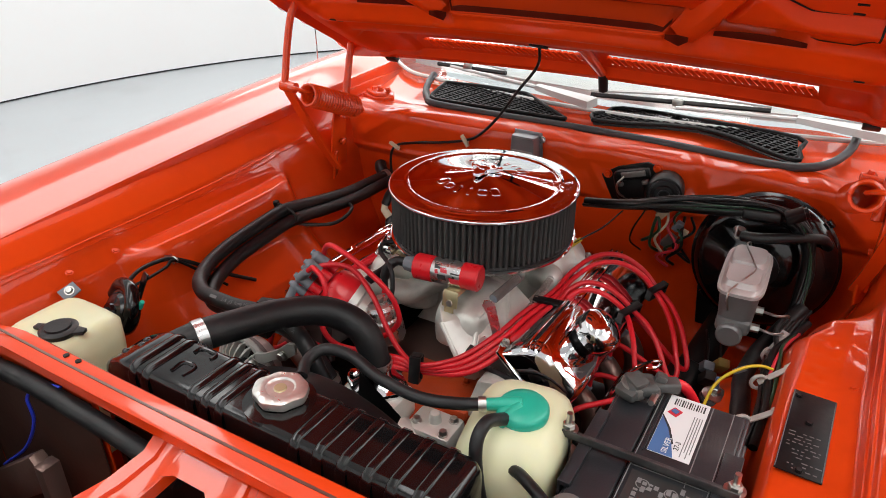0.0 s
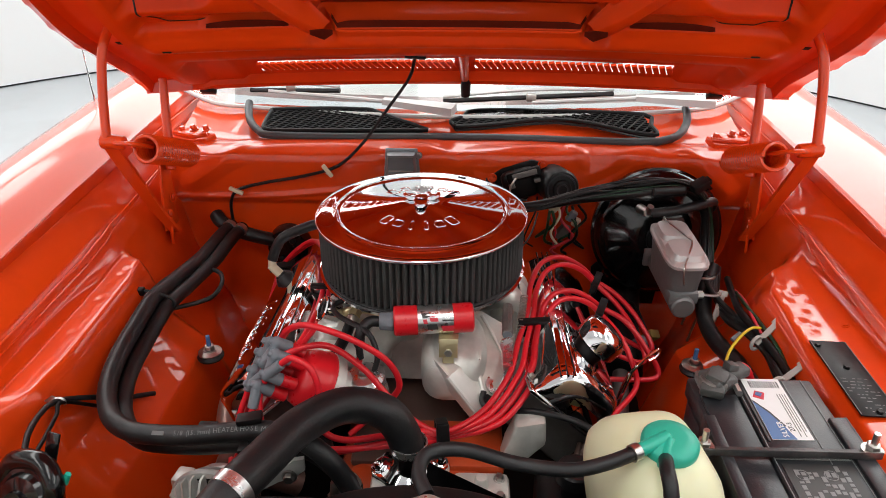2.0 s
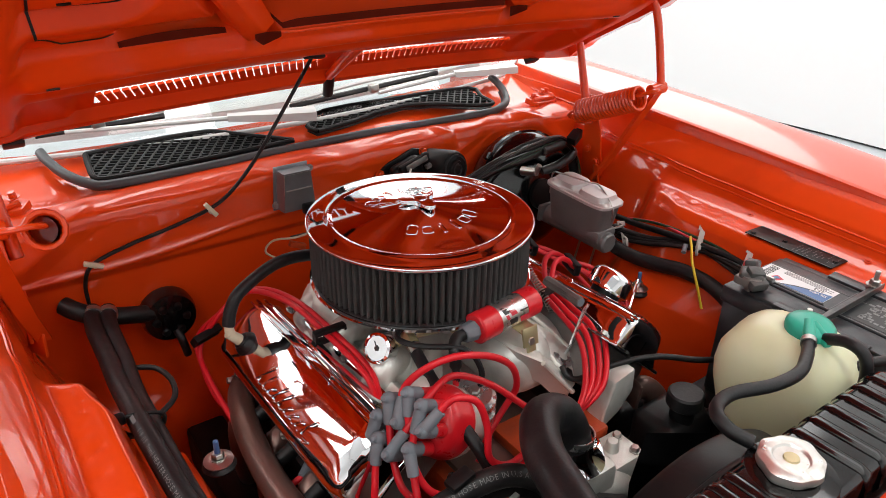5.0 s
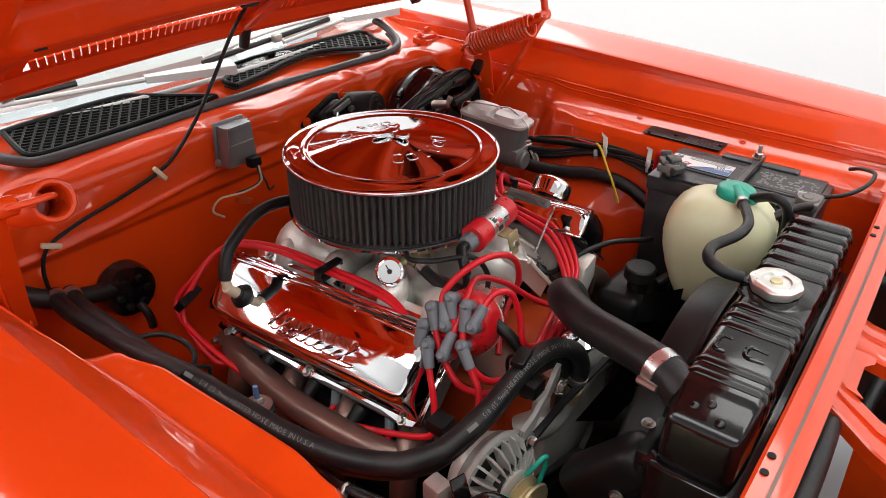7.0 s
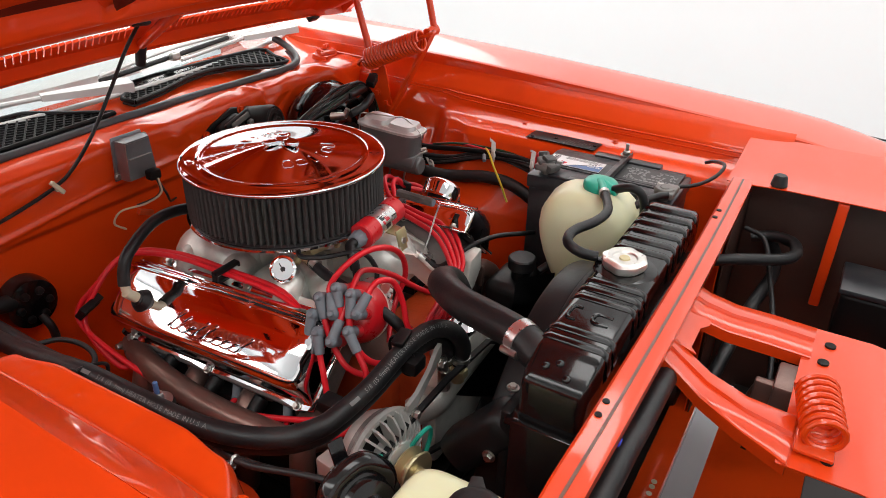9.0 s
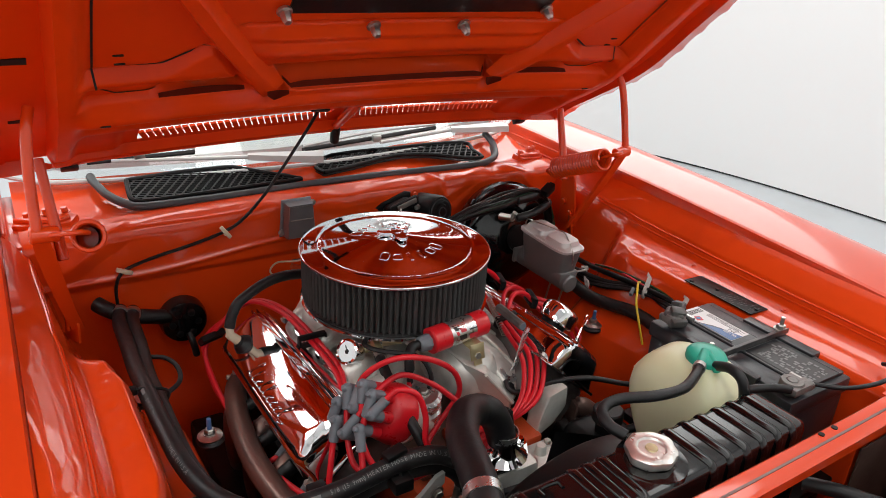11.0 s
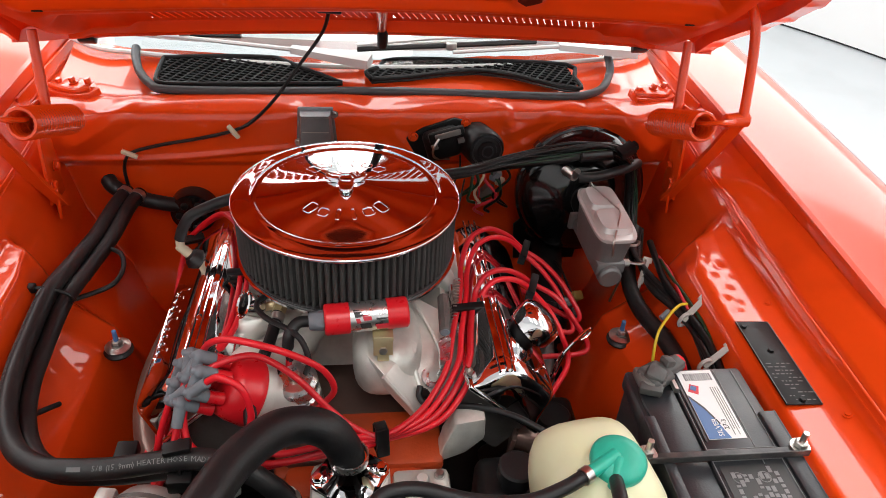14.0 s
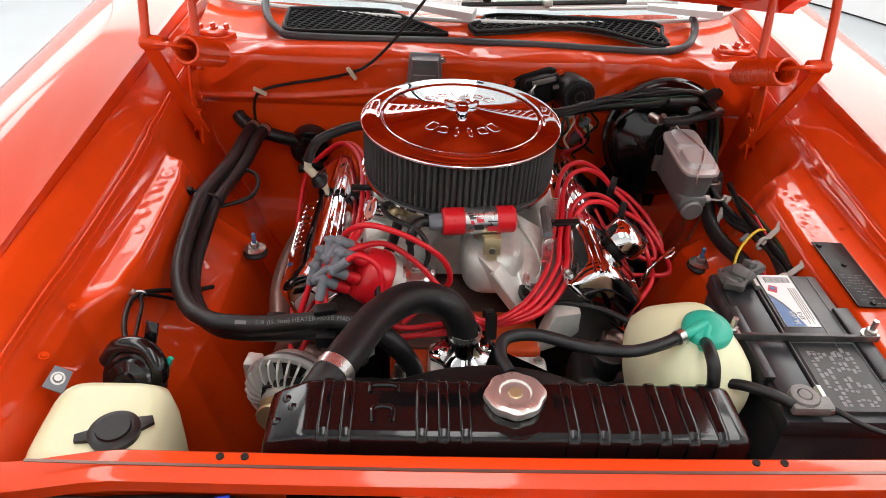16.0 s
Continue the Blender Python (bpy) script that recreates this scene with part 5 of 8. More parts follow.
def leave(key):
    e, o = ends[key]
    return [e - o * 0.012, e + o * 0.010]


# right bank: four leads sweep past the front, up beside the intake and over the cover
front_arcs = (
    ("f", [(-0.242, -0.270, 0.801), (-0.190, -0.254, 0.802), (-0.135, -0.268, 0.772), (-0.085, -0.292, 0.725), (-0.045, -0.307, 0.697)]),
    ("h", [(-0.226, -0.312, 0.820), (-0.200, -0.320, 0.806), (-0.190, -0.330, 0.768), (-0.193, -0.342, 0.725), (-0.160, -0.346, 0.700), (-0.100, -0.332, 0.696), (-0.045, -0.318, 0.694)]),
    ("c", [(-0.300, -0.275, 0.725), (-0.300, -0.305, 0.694), (-0.270, -0.335, 0.676), (-0.215, -0.350, 0.672), (-0.150, -0.346, 0.680), (-0.090, -0.334, 0.686), (-0.045, -0.323, 0.688)]),
    ("g", [(-0.288, -0.306, 0.735), (-0.278, -0.330, 0.705), (-0.240, -0.346, 0.690), (-0.180, -0.350, 0.684), (-0.110, -0.340, 0.682), (-0.045, -0.328, 0.682)]),
)
over = (
    [(0.132, -0.060, 0.748), (0.142, 0.010, 0.760), (0.166, 0.072, 0.772), (0.206, 0.108, 0.768), (0.250, 0.124, 0.740), (0.284, 0.122, 0.708), (0.325, 0.094, 0.690), (0.362, 0.045, 0.662), (0.377, 0.005, 0.62)],
    [(0.142, -0.066, 0.746), (0.152, -0.002, 0.756), (0.176, 0.055, 0.766), (0.214, 0.088, 0.762), (0.254, 0.106, 0.738), (0.286, 0.108, 0.704), (0.322, 0.078, 0.680), (0.352, 0.030, 0.648), (0.364, -0.012, 0.605)],
    [(0.154, -0.078, 0.748), (0.164, -0.055, 0.762), (0.184, -0.036, 0.772), (0.215, -0.022, 0.768), (0.246, -0.014, 0.750), (0.272, -0.012, 0.728), (0.314, -0.034, 0.712), (0.350, -0.066, 0.675), (0.368, -0.092, 0.63)],
    [(0.164, -0.084, 0.746), (0.172, -0.068, 0.758), (0.190, -0.054, 0.768), (0.218, -0.042, 0.764), (0.246, -0.034, 0.748), (0.268, -0.032, 0.726), (0.294, -0.074, 0.712), (0.312, -0.110, 0.685), (0.322, -0.135, 0.64)],
)
for n, ((key, arc), top) in enumerate(zip(front_arcs, over)):
    pl = plug(1, 0.16 - 0.115 * n)
    mid = [(-0.005, -0.314 + 0.003 * n, 0.692 - 0.007 * n), (0.050 + 0.010 * n, -0.280 - 0.004 * n, 0.704 - 0.003 * n), (0.092 + 0.016 * n, -0.222, 0.730 + 0.003 * n), (0.110 + 0.014 * n, -0.150, 0.742 + 0.001 * n)]
    lead(leave(key) + arc + mid + top + [tuple(pl + Vector((0.03, 0.004, 0.045))), tuple(pl + Vector((0.012, 0, 0.012)))])
# left bank: two leads run back along the cover, two drop past its front
for n, key in enumerate("ea"):
    pl = plug(-1, 0.17 - 0.115 * n)
    way = [((-0.278, -0.262, 0.752), (-0.316, -0.222, 0.722))[n], (-0.272 - 0.008 * n, -0.205, 0.735 - 0.006 * n), (-0.250 + 0.010 * n, -0.12, 0.742), (-0.248 + 0.012 * n, 0.01, 0.742), (-0.262 + 0.012 * n, 0.13, 0.748), (-0.305 + 0.014 * n, 0.205, 0.745),
           (-0.360 + 0.01 * n, 0.222 + 0.012 * n, 0.70), (-0.398, 0.222 + 0.014 * n, 0.64)]
    lead(leave(key) + way + [tuple(pl + Vector((-0.055, 0.02, 0.0))), tuple(pl + Vector((-0.02, 0.0, 0.0)))])
for n, (key, way) in enumerate((("b", [(-0.330, -0.276, 0.690), (-0.342, -0.288, 0.650), (-0.352, -0.27, 0.615)]), ("i", [(-0.304, -0.338, 0.700), (-0.322, -0.345, 0.655), (-0.345, -0.325, 0.61), (-0.362, -0.27, 0.582)]))):
    pl = plug(-1, -0.06 - 0.115 * n)
    lead(leave(key) + way + [tuple(pl + Vector((-0.04, -0.02, -0.004))), tuple(pl + Vector((-0.015, 0.0, 0.0)))])
# coil lead: one tall arc, then down behind the front of the intake; a second short one stands beside the canister
t = thing("coil_lead", (-0.125, -0.245, 0.66), "red silicone coil lead arching over the distributor", "ignition wire")
part("wire", tube(leave("d") + [(-0.248, -0.252, 0.828), (-0.222, -0.268, 0.848), (-0.190, -0.278, 0.850), (-0.140, -0.276, 0.826), (-0.096, -0.268, 0.785), (-0.080, -0.262, 0.738), (-0.096, -0.256, 0.702), (-0.128, -0.262, 0.672), (-0.16, -0.28, 0.65)], WIRE, 9, 10), REDWIRE, t)
t = thing("coil_lead", (-0.148, -0.206, 0.70), "short red silicone lead beside the fuel filter", "ignition wire")
part("wire", tube([(-0.148, -0.206, 0.755), (-0.150, -0.208, 0.735), (-0.150, -0.215, 0.70), (-0.14, -0.23, 0.66)], WIRE, 8, 10), REDWIRE, t)


def loom(x, y, z, turn, n=4, tilt=0):
    t = thing("wire_separator", (x, y, z - 0.01), "black plastic spark plug wire separator", "wire clip", "wire separators")
    part("body", moved(join(box(-0.028, 0.028, -0.007, 0.007, 0.0045, 0.012, 0.002), box(-0.028, 0.028, -0.007, 0.007, -0.012, -0.0045, 0.002), *[box(k, k + 0.004, -0.006, 0.006, -0.006, 0.006, 0) for k in (-0.028, 0.024)]),
                    pose(x, y, z, tilt, 0, turn)), SATINBLACK, t)


loom(0.140, -0.100, 0.745, 8, tilt=12)
t = thing("wire_separator", (-0.012, -0.315, 0.675), "upright black plastic wire separator ahead of the block", "wire clip", "wire separators")
part("body", moved(join(box(-0.010, 0.010, 0.005, 0.012, -0.024, 0.024, 0.002), box(-0.010, 0.010, -0.012, -0.005, -0.024, 0.024, 0.002), box(-0.009, 0.009, -0.009, 0.009, 0.020, 0.027, 0.002), box(-0.009, 0.009, -0.009, 0.009, -0.027, -0.020, 0.002)), pose(-0.012, -0.3145, 0.683, -12, 0, 12)), SATINBLACK, t)
loom(0.285, 0.115, 0.706, 70, tilt=10)
loom(0.270, -0.022, 0.727, 70, tilt=10)
loom(-0.243, 0.010, 0.742, 0)
loom(-0.382, 0.222, 0.672, 20, tilt=40)


# ---- cooling ----
rad = thing("radiator", (-0.035, -0.62, 0.36), "gloss black radiator with a ribbed top tank", "radiator")
RX0, RX1, RY0, RY1 = -0.318, 0.262, -0.684, -0.590
def tank_ring(x, drop, tuck):
    """The tank's section: upright walls, rounded shoulders and a flat top."""
    top = 0.840 - drop
    lo, hi = RY0 + tuck, RY1 - tuck
    return [(x, hi, 0.745), (x, hi, top - 0.014), (x, hi - 0.002, top - 0.006), (x, hi - 0.006, top - 0.0015), (x, hi - 0.012, top),
            (x, lo + 0.012, top), (x, lo + 0.006, top - 0.0015), (x, lo + 0.002, top - 0.006), (x, lo, top - 0.014), (x, lo, 0.745)]


tank = loft([tank_ring(x, d, k) for x, d, k in ((RX0, 0.060, 0.012), (RX0 + 0.002, 0.030, 0.006), (RX0 + 0.006, 0.021, 0.004), (RX0 + 0.018, 0.0145, 0.002), (RX0 + 0.040, 0.005, 0.001), (RX0 + 0.050, 0.0012, 0), (RX0 + 0.058, 0, 0),
                                                (RX1 - 0.02, 0, 0), (RX1 - 0.008, 0.003, 0.001), (RX1 - 0.002, 0.010, 0.004), (RX1, 0.022, 0.008))], True, True)
part("top_tank", tank, GLOSSBLACK, rad, "gloss black top tank")
rib_rows = []
for y, z, h in ((RY1 + 0.0008, 0.795, 0.0), (RY1 + 0.0030, 0.812, 1.0), (RY1 + 0.0026, 0.829, 1.0), (RY1 - 0.003, 0.8395, 1.0), (RY1 - 0.012, 0.8435, 1.0), (RY0 + 0.012, 0.8435, 1.0), (RY0 + 0.003, 0.8395, 1.0), (RY0 - 0.0026, 0.829, 1.0), (RY0 - 0.003, 0.812, 1.0), (RY0 - 0.0008, 0.795, 0.0)):
    low = 0.0050 * h
    rib_rows.append([(-0.0080, y, z - low), (-0.0060, y, z - 0.0008 * h), (-0.0030, y, z), (0.0030, y, z), (0.0060, y, z - 0.0008 * h), (0.0080, y, z - low)])
rib = finish("rib", loft(rib_rows), GLOSSBLACK, 60)
for x in (-0.244, -0.218, -0.130, -0.104, -0.078, 0.048, 0.084, 0.120, 0.156, 0.190, 0.224):
    piece("rib", rib, Matrix.Translation((x, 0, 0)), rad)
part("embossed_loop", tube([(-0.192, -0.616, 0.8395), (-0.190, -0.604, 0.8400), (-0.162, -0.604, 0.8400), (-0.160, -0.616, 0.8395)], 0.0032, 4, 8), GLOSSBLACK, rad)
part("embossed_hook", tube([(-0.187, -0.662, 0.8395), (-0.187, -0.640, 0.840), (-0.165, -0.640, 0.840), (-0.165, -0.662, 0.8395)], 0.0032, 4, 8), GLOSSBLACK, rad)
part("tank_flange", box(RX0 - 0.008, RX1 + 0.008, RY0 - 0.012, RY1 + 0.012, 0.735, 0.748, 0.004), GLOSSBLACK, rad)
part("core", box(RX0, RX1, RY0 + 0.02, RY1 - 0.03, 0.36, 0.738, 0.002), SATINBLACK, rad, "dark finned core")
for x in (RX0 - 0.012, RX1 + 0.002):
    part("side_frame", box(x, x + 0.012, RY0, RY1, 0.36, 0.75, 0.003), GLOSSBLACK, rad)
for x, y in ((-0.292, -0.618), (-0.300, -0.650), (-0.283, -0.634)):
    part("end_bump", moved(pod((0, 0, 0), 0.007, 0.006, 0.0045, 2.0, -1), pose(x, y, 0.834 + (x + 0.275) * 0.40)), GLOSSBLACK, rad)
neck = part("filler_neck", moved(lathe([(0.028, 0.83), (0.026, 0.846), (0.029, 0.850), (0.029, 0.853), (0, 0.853)], 28), pose(-0.018, -0.628, -0.009)), GLOSSBLACK, rad)
crown = []
for r0, z in ((0.0, 0.864), (0.018, 0.8645), (0.020, 0.867), (0.029, 0.868), (0.034, 0.865), (0.035, 0.859), (0.032, 0.852), (0.028, 0.852)):
    crown.append([((r0 + (0.0010 * math.cos(8 * q) + 0.004 * max(0, math.cos(q - 0.3) ** 9 if math.cos(q - 0.3) > 0 else -math.cos(q - 0.3) ** 9)) * step(0.026, 0.034, r0)) * math.cos(q), (r0 + (0.0010 * math.cos(8 * q)) * step(0.026, 0.034, r0)) * math.sin(q), z) for q in [2 * math.pi * k / 64 for k in range(64)]])
rcap = part("radiator_cap", moved(loft(crown[1:], True, True), pose(-0.018, -0.628, -0.009)), ZINC, rad, "worn zinc pressure cap with a scalloped rim")
part("rivet", moved(lathe([(0, 0.864), (0.009, 0.864), (0.008, 0.8665), (0, 0.867)], 16), pose(-0.018, -0.628, -0.009)), BRASS, rcap)
part("cap_collar", moved(lathe([(0.050, 0.833), (0.048, 0.838), (0.034, 0.840), (0.030, 0.84)], 32), pose(-0.018, -0.632, 0.002)), GLOSSBLACK, rad)
part("overflow_nipple", rod((-0.02, -0.60, 0.842), (-0.022, -0.578, 0.844), 0.0045, None, 10), GLOSSBLACK, rad)

shroud = thing("fan_shroud", (-0.035, -0.51, 0.34), "black plastic fan shroud behind the radiator", "fan shroud")
part("ring", moved(lathe([(0.276, -0.004), (0.274, -0.010), (0.268, -0.014), (0.266, -0.052), (0.262, -0.058), (0.256, -0.058), (0.256, -0.010), (0.262, 0.0)], 96), pose(-0.035, -0.582, 0.535, 90)), SATINBLACK, shroud)
part("panel", box(RX0 + 0.01, RX1 - 0.01, -0.586, -0.578, 0.36, 0.42, 0.003), SATINBLACK, shroud)
for s, x in ((-1, RX0), (1, RX1)):
    part("corner", moved(prism([(0, -0.10), (0.075, -0.10), (0.045, 0.02), (0.075, 0.13), (0, 0.13)], -0.006, 0.010, 0.004), Matrix.Translation((x, -0.576, 0.62)) @ Matrix.Diagonal((-s, 1, 1, 1)) @ pose(0, 0, 0, 90)), SATINBLACK, shroud)
part("corner_bulge", moved(loft([[(w * c, w * s, z) for c, s in [(math.copysign(abs(math.cos(q)) ** 0.6, math.cos(q)), math.copysign(abs(math.sin(q)) ** 0.6, math.sin(q))) for q in [2 * math.pi * k / 28 for k in range(28)]]] for w, z in ((0.046, -0.10), (0.046, 0.02), (0.042, 0.036), (0.030, 0.046), (0.012, 0.050))], True, True), pose(-0.288, -0.556, 0.690, 40, 0, 0) @ Matrix.Diagonal((0.75, 0.7, 0.9, 1))), SATINBLACK, shroud, "bulged black shroud corner", smooth=60)
part("corner_bolt", moved(hexbolt(0.007, 0.006, 0.010), pose(-0.322, -0.560, 0.665, 0, -90, 0)), STEEL, shroud)
part("corner_bolt", moved(hexbolt(0.006, 0.005, 0.009), pose(-0.270, -0.566, 0.752, 0, 0, 0)), STEEL, shroud)
fan = thing("cooling_fan", (-0.035, -0.46, 0.535), "black engine driven cooling fan", "fan")
part("hub", moved(lathe([(0, 0.03), (0.05, 0.03), (0.055, 0.0), (0.055, -0.03), (0, -0.03)], 28), pose(-0.035, -0.46, 0.535, 90)), SATINBLACK, fan)
blade = loft([[(0.045, -0.022, 0.008), (0.045, 0.022, -0.008)], [(0.14, -0.04, 0.02), (0.14, 0.04, -0.02)], [(0.225, -0.05, 0.016), (0.225, 0.05, -0.016)]])
bmesh.ops.solidify(blade, geom=blade.faces[:], thickness=0.0025)
blade = finish("blade", blade, SATINBLACK)
for i in range(6):
    piece("blade", blade, pose(-0.035, -0.47, 0.535, 90) @ pose(0, 0, 0, 0, 0, 60 * i + 15), fan)

hose = thing("upper_radiator_hose", (-0.06, -0.375, 0.70), "thick black upper radiator hose", "radiator hose")
part("hose_body", tube([(-0.262, -0.600, 0.812), (-0.242, -0.560, 0.819), (-0.222, -0.510, 0.815), (-0.194, -0.440, 0.806), (-0.155, -0.388, 0.796), (-0.119, -0.364, 0.780), (-0.087, -0.360, 0.762), (-0.068, -0.362, 0.732), (-0.059, -0.366, 0.700)], 0.0252, 9, 24), RUBBER, hose)
ca, cb = Vector((-0.2465, -0.569, 0.8180)), Vector((-0.2395, -0.554, 0.8190))
part("hose_clamp", rod(ca, cb, 0.0268, None, 32), ALU, hose, "worm drive hose clamp")
part("clamp_screw", rod((-0.274, -0.570, 0.812), (-0.262, -0.542, 0.806), 0.006, None, 8), STEEL, hose)
part("lower_clamp", moved(lathe([(0.0250, 0), (0.0272, 0), (0.0272, 0.012), (0.0250, 0.012)], 32), pose(-0.058, -0.366, 0.706)), ALU, hose)
th = thing("thermostat_housing", (-0.06, -0.38, 0.655), "chrome thermostat housing under the radiator hose", "thermostat housing")
part("neck", moved(lathe([(0.045, 0.672), (0.035, 0.68), (0.026, 0.69), (0.0245, 0.712), (0.0, 0.712)], 32), pose(-0.058, -0.366, 0)), CHROME, th)
part("flange", moved(prism([(-0.056, -0.008), (-0.036, -0.030), (0.0, -0.037), (0.036, -0.030), (0.056, -0.008), (0.056, 0.008), (0.036, 0.030), (0.0, 0.037), (-0.036, 0.030), (-0.056, 0.008)], 0.660, 0.673, 0.003), pose(-0.058, -0.366, 0, 0, 0, 8)), CHROME, th)
part("base", box(-0.115, 0.0, -0.405, -0.330, 0.60, 0.66, 0.012), CASTALU, th)
for s in (-1, 1):
    part("bolt", moved(hexbolt(0.0075, 0.008, 0.011), pose(-0.058 + s * 0.045, -0.366 + s * 0.007, 0.673)), CHROME, th)

# ---- heater hoses with their print ----
HOSE_A = [(-0.534, 0.372, 0.700), (-0.544, 0.310, 0.700), (-0.547, 0.195, 0.707), (-0.552, 0.085, 0.724), (-0.553, -0.030, 0.746), (-0.549, -0.140, 0.744), (-0.543, -0.220, 0.740), (-0.527, -0.290, 0.736), (-0.497, -0.345, 0.734), (-0.460, -0.374, 0.735),
          (-0.425, -0.384, 0.737), (-0.360, -0.389, 0.741), (-0.300, -0.389, 0.749), (-0.250, -0.392, 0.755), (-0.205, -0.400, 0.750), (-0.165, -0.412, 0.724), (-0.140, -0.415, 0.680), (-0.135, -0.408, 0.640)]
HOSE_B = [(-0.509, 0.372, 0.692), (-0.519, 0.318, 0.692), (-0.524, 0.203, 0.694), (-0.533, 0.092, 0.704), (-0.536, -0.022, 0.722), (-0.534, -0.130, 0.718), (-0.529, -0.212, 0.713), (-0.514, -0.277, 0.708), (-0.487, -0.329, 0.706), (-0.453, -0.360, 0.707),
          (-0.420, -0.371, 0.709), (-0.357, -0.377, 0.713), (-0.297, -0.378, 0.720), (-0.246, -0.381, 0.725), (-0.196, -0.388, 0.718), (-0.162, -0.392, 0.690), (-0.138, -0.385, 0.640)]
for pts in (HOSE_A, HOSE_B):
    t = thing("heater_hose", pts[-1], "black rubber heater hose along the inner fender", "heater hose", "heater hoses")
    part("hose_body", tube(pts, 0.0145, 8, 18), RUBBER, t)
    d = (Vector(pts[-1]) - Vector(pts[-2])).normalized()
    part("end_clamp", rod(Vector(pts[-1]) - d * 0.02, Vector(pts[-1]) - d * 0.008, 0.0165, None, 20), STEEL, t)
    d = (Vector(pts[0]) - Vector(pts[1])).normalized()
    part("wall_clamp", rod(Vector(pts[0]) - d * 0.02, Vector(pts[0]) - d * 0.008, 0.0165, None, 20), STEEL, t)
tie = thing("hose_strap", (-0.556, -0.040, 0.72), "black strap holding the two heater hoses", "strap")
part("band", moved(tube([(0.031 * math.copysign(abs(math.cos(a)) ** 0.7, math.cos(a)), 0, 0.0165 * math.copysign(abs(math.sin(a)) ** 0.7, math.sin(a))) for a in span(0, 2 * math.pi, 17)], 0.003, 2, 6), pose(-0.5495, -0.034, 0.7385, 0, 22, 5)), SATINBLACK, tie)
part("buckle", box(-0.582, -0.568, -0.042, -0.028, 0.752, 0.766, 0.003), SATINBLACK, tie)
tie = thing("hose_strap", (-0.276, -0.374, 0.73), "black cable tie round the hoses over the alternator", "strap")
part("band", moved(tube([(0.0, 0.034 * math.cos(a), 0.0185 * math.sin(a)) for a in span(0, 2 * math.pi, 17)], 0.0028, 2, 6), pose(-0.275, -0.386, 0.7375, 66, 0, 4)), SATINBLACK, tie)
part("clip_head", moved(box(-0.018, 0.018, -0.010, 0.010, -0.004, 0.006, 0.003), pose(-0.276, -0.386, 0.771, 0, -6, 8)), SATINBLACK, tie)
tie = thing("hose_clip", (-0.275, -0.405, 0.73), "black plastic clip hanging under the heater hose", "clip")
part("body", box(-0.290, -0.258, -0.418, -0.392, 0.718, 0.742, 0.004), SATINBLACK, tie)

# ---- alternator ----
alt = thing("alternator", (-0.345, -0.37, 0.555), "silver ribbed alternator with a drive pulley", "alternator")
AM = pose(-0.342, -0.386, 0.604, 90, 0, -8) @ Matrix.Scale(0.96, 4)
part("rear_housing", moved(lathe([(0, -0.045), (0.036, -0.045), (0.052, -0.036), (0.060, -0.022), (0.062, -0.012), (0, -0.012)], 40), AM), ALTALU, alt, "dull cast rear housing")
part("rear_lug", moved(box(-0.09, -0.06, -0.02, 0.02, -0.05, -0.016, 0.005), AM), ALTALU, alt)
part("stator", moved(lathe([(0.0, -0.012), (0.067, -0.012), (0.067, 0.006), (0, 0.006)], 40), AM), GREYIRON, alt, "brown laminated stator ring")
part("front_rim", moved(lathe([(0.066, 0.000), (0.074, 0.000), (0.0765, 0.004), (0.0755, 0.011), (0.071, 0.013), (0.066, 0.012)], 48), AM), ALTALU, alt)
part("inner_dark", moved(lathe([(0, 0.008), (0.068, 0.008), (0.068, 0.012), (0, 0.012)], 32), AM), DARK, alt)
fin = finish("fin", loft([[(0.034, -0.0016, 0.020), (0.034, 0.0016, 0.020), (0.034, 0.0016, 0.044), (0.034, -0.0016, 0.044)], [(0.058, -0.0018, 0.014), (0.058, 0.0018, 0.014), (0.058, 0.0018, 0.039), (0.058, -0.0018, 0.039)],
                          [(0.073, -0.002, 0.010), (0.073, 0.002, 0.010), (0.073, 0.002, 0.024), (0.073, -0.002, 0.024)]], True, True), ALTALU)
for i in range(26):
    piece("fin", fin, AM @ pose(0, 0, 0, 0, 0, 360 / 26 * i), alt)
part("fin_ring", moved(lathe([(0.026, 0.014), (0.037, 0.014), (0.037, 0.046), (0.024, 0.052), (0.018, 0.052)], 32), AM), ALTALU, alt)
part("pulley", moved(lathe([(0.010, 0.054), (0.034, 0.056), (0.036, 0.059), (0.024, 0.066), (0.024, 0.070), (0.036, 0.077), (0.034, 0.080), (0.012, 0.080), (0.012, 0.092), (0, 0.092)], 36), AM), BRASS, alt, "yellow plated drive pulley")
part("bracket_arm", thicken(loft([[Vector(c) + Vector((0, 0.0, w)), Vector(c) - Vector((0, 0.0, w))] for c, w in (((-0.300, -0.412, 0.655), 0.013), ((-0.275, -0.414, 0.668), 0.010), ((-0.240, -0.414, 0.690), 0.009), ((-0.215, -0.412, 0.705), 0.015), ((-0.200, -0.410, 0.712), 0.010))]), 0.007), ALTALU, alt, "cast bracket arm")
part("bracket_bolt", moved(hexbolt(0.008, 0.008), pose(-0.220, -0.420, 0.700, 90)), STEEL, alt)
part("bracket_bolt", moved(hexbolt(0.007, 0.008), pose(-0.296, -0.420, 0.656, 90)), STEEL, alt)
part("terminal_plug", box(-0.385, -0.355, -0.335, -0.305, 0.675, 0.695, 0.003), SATINBLACK, alt)
part("field_wire", tube([(-0.330, -0.435, 0.625), (-0.322, -0.445, 0.645), (-0.300, -0.448, 0.645), (-0.290, -0.445, 0.62), (-0.30, -0.44, 0.58)], 0.0035, 7, 8), GREEN, alt, "green wire loop")
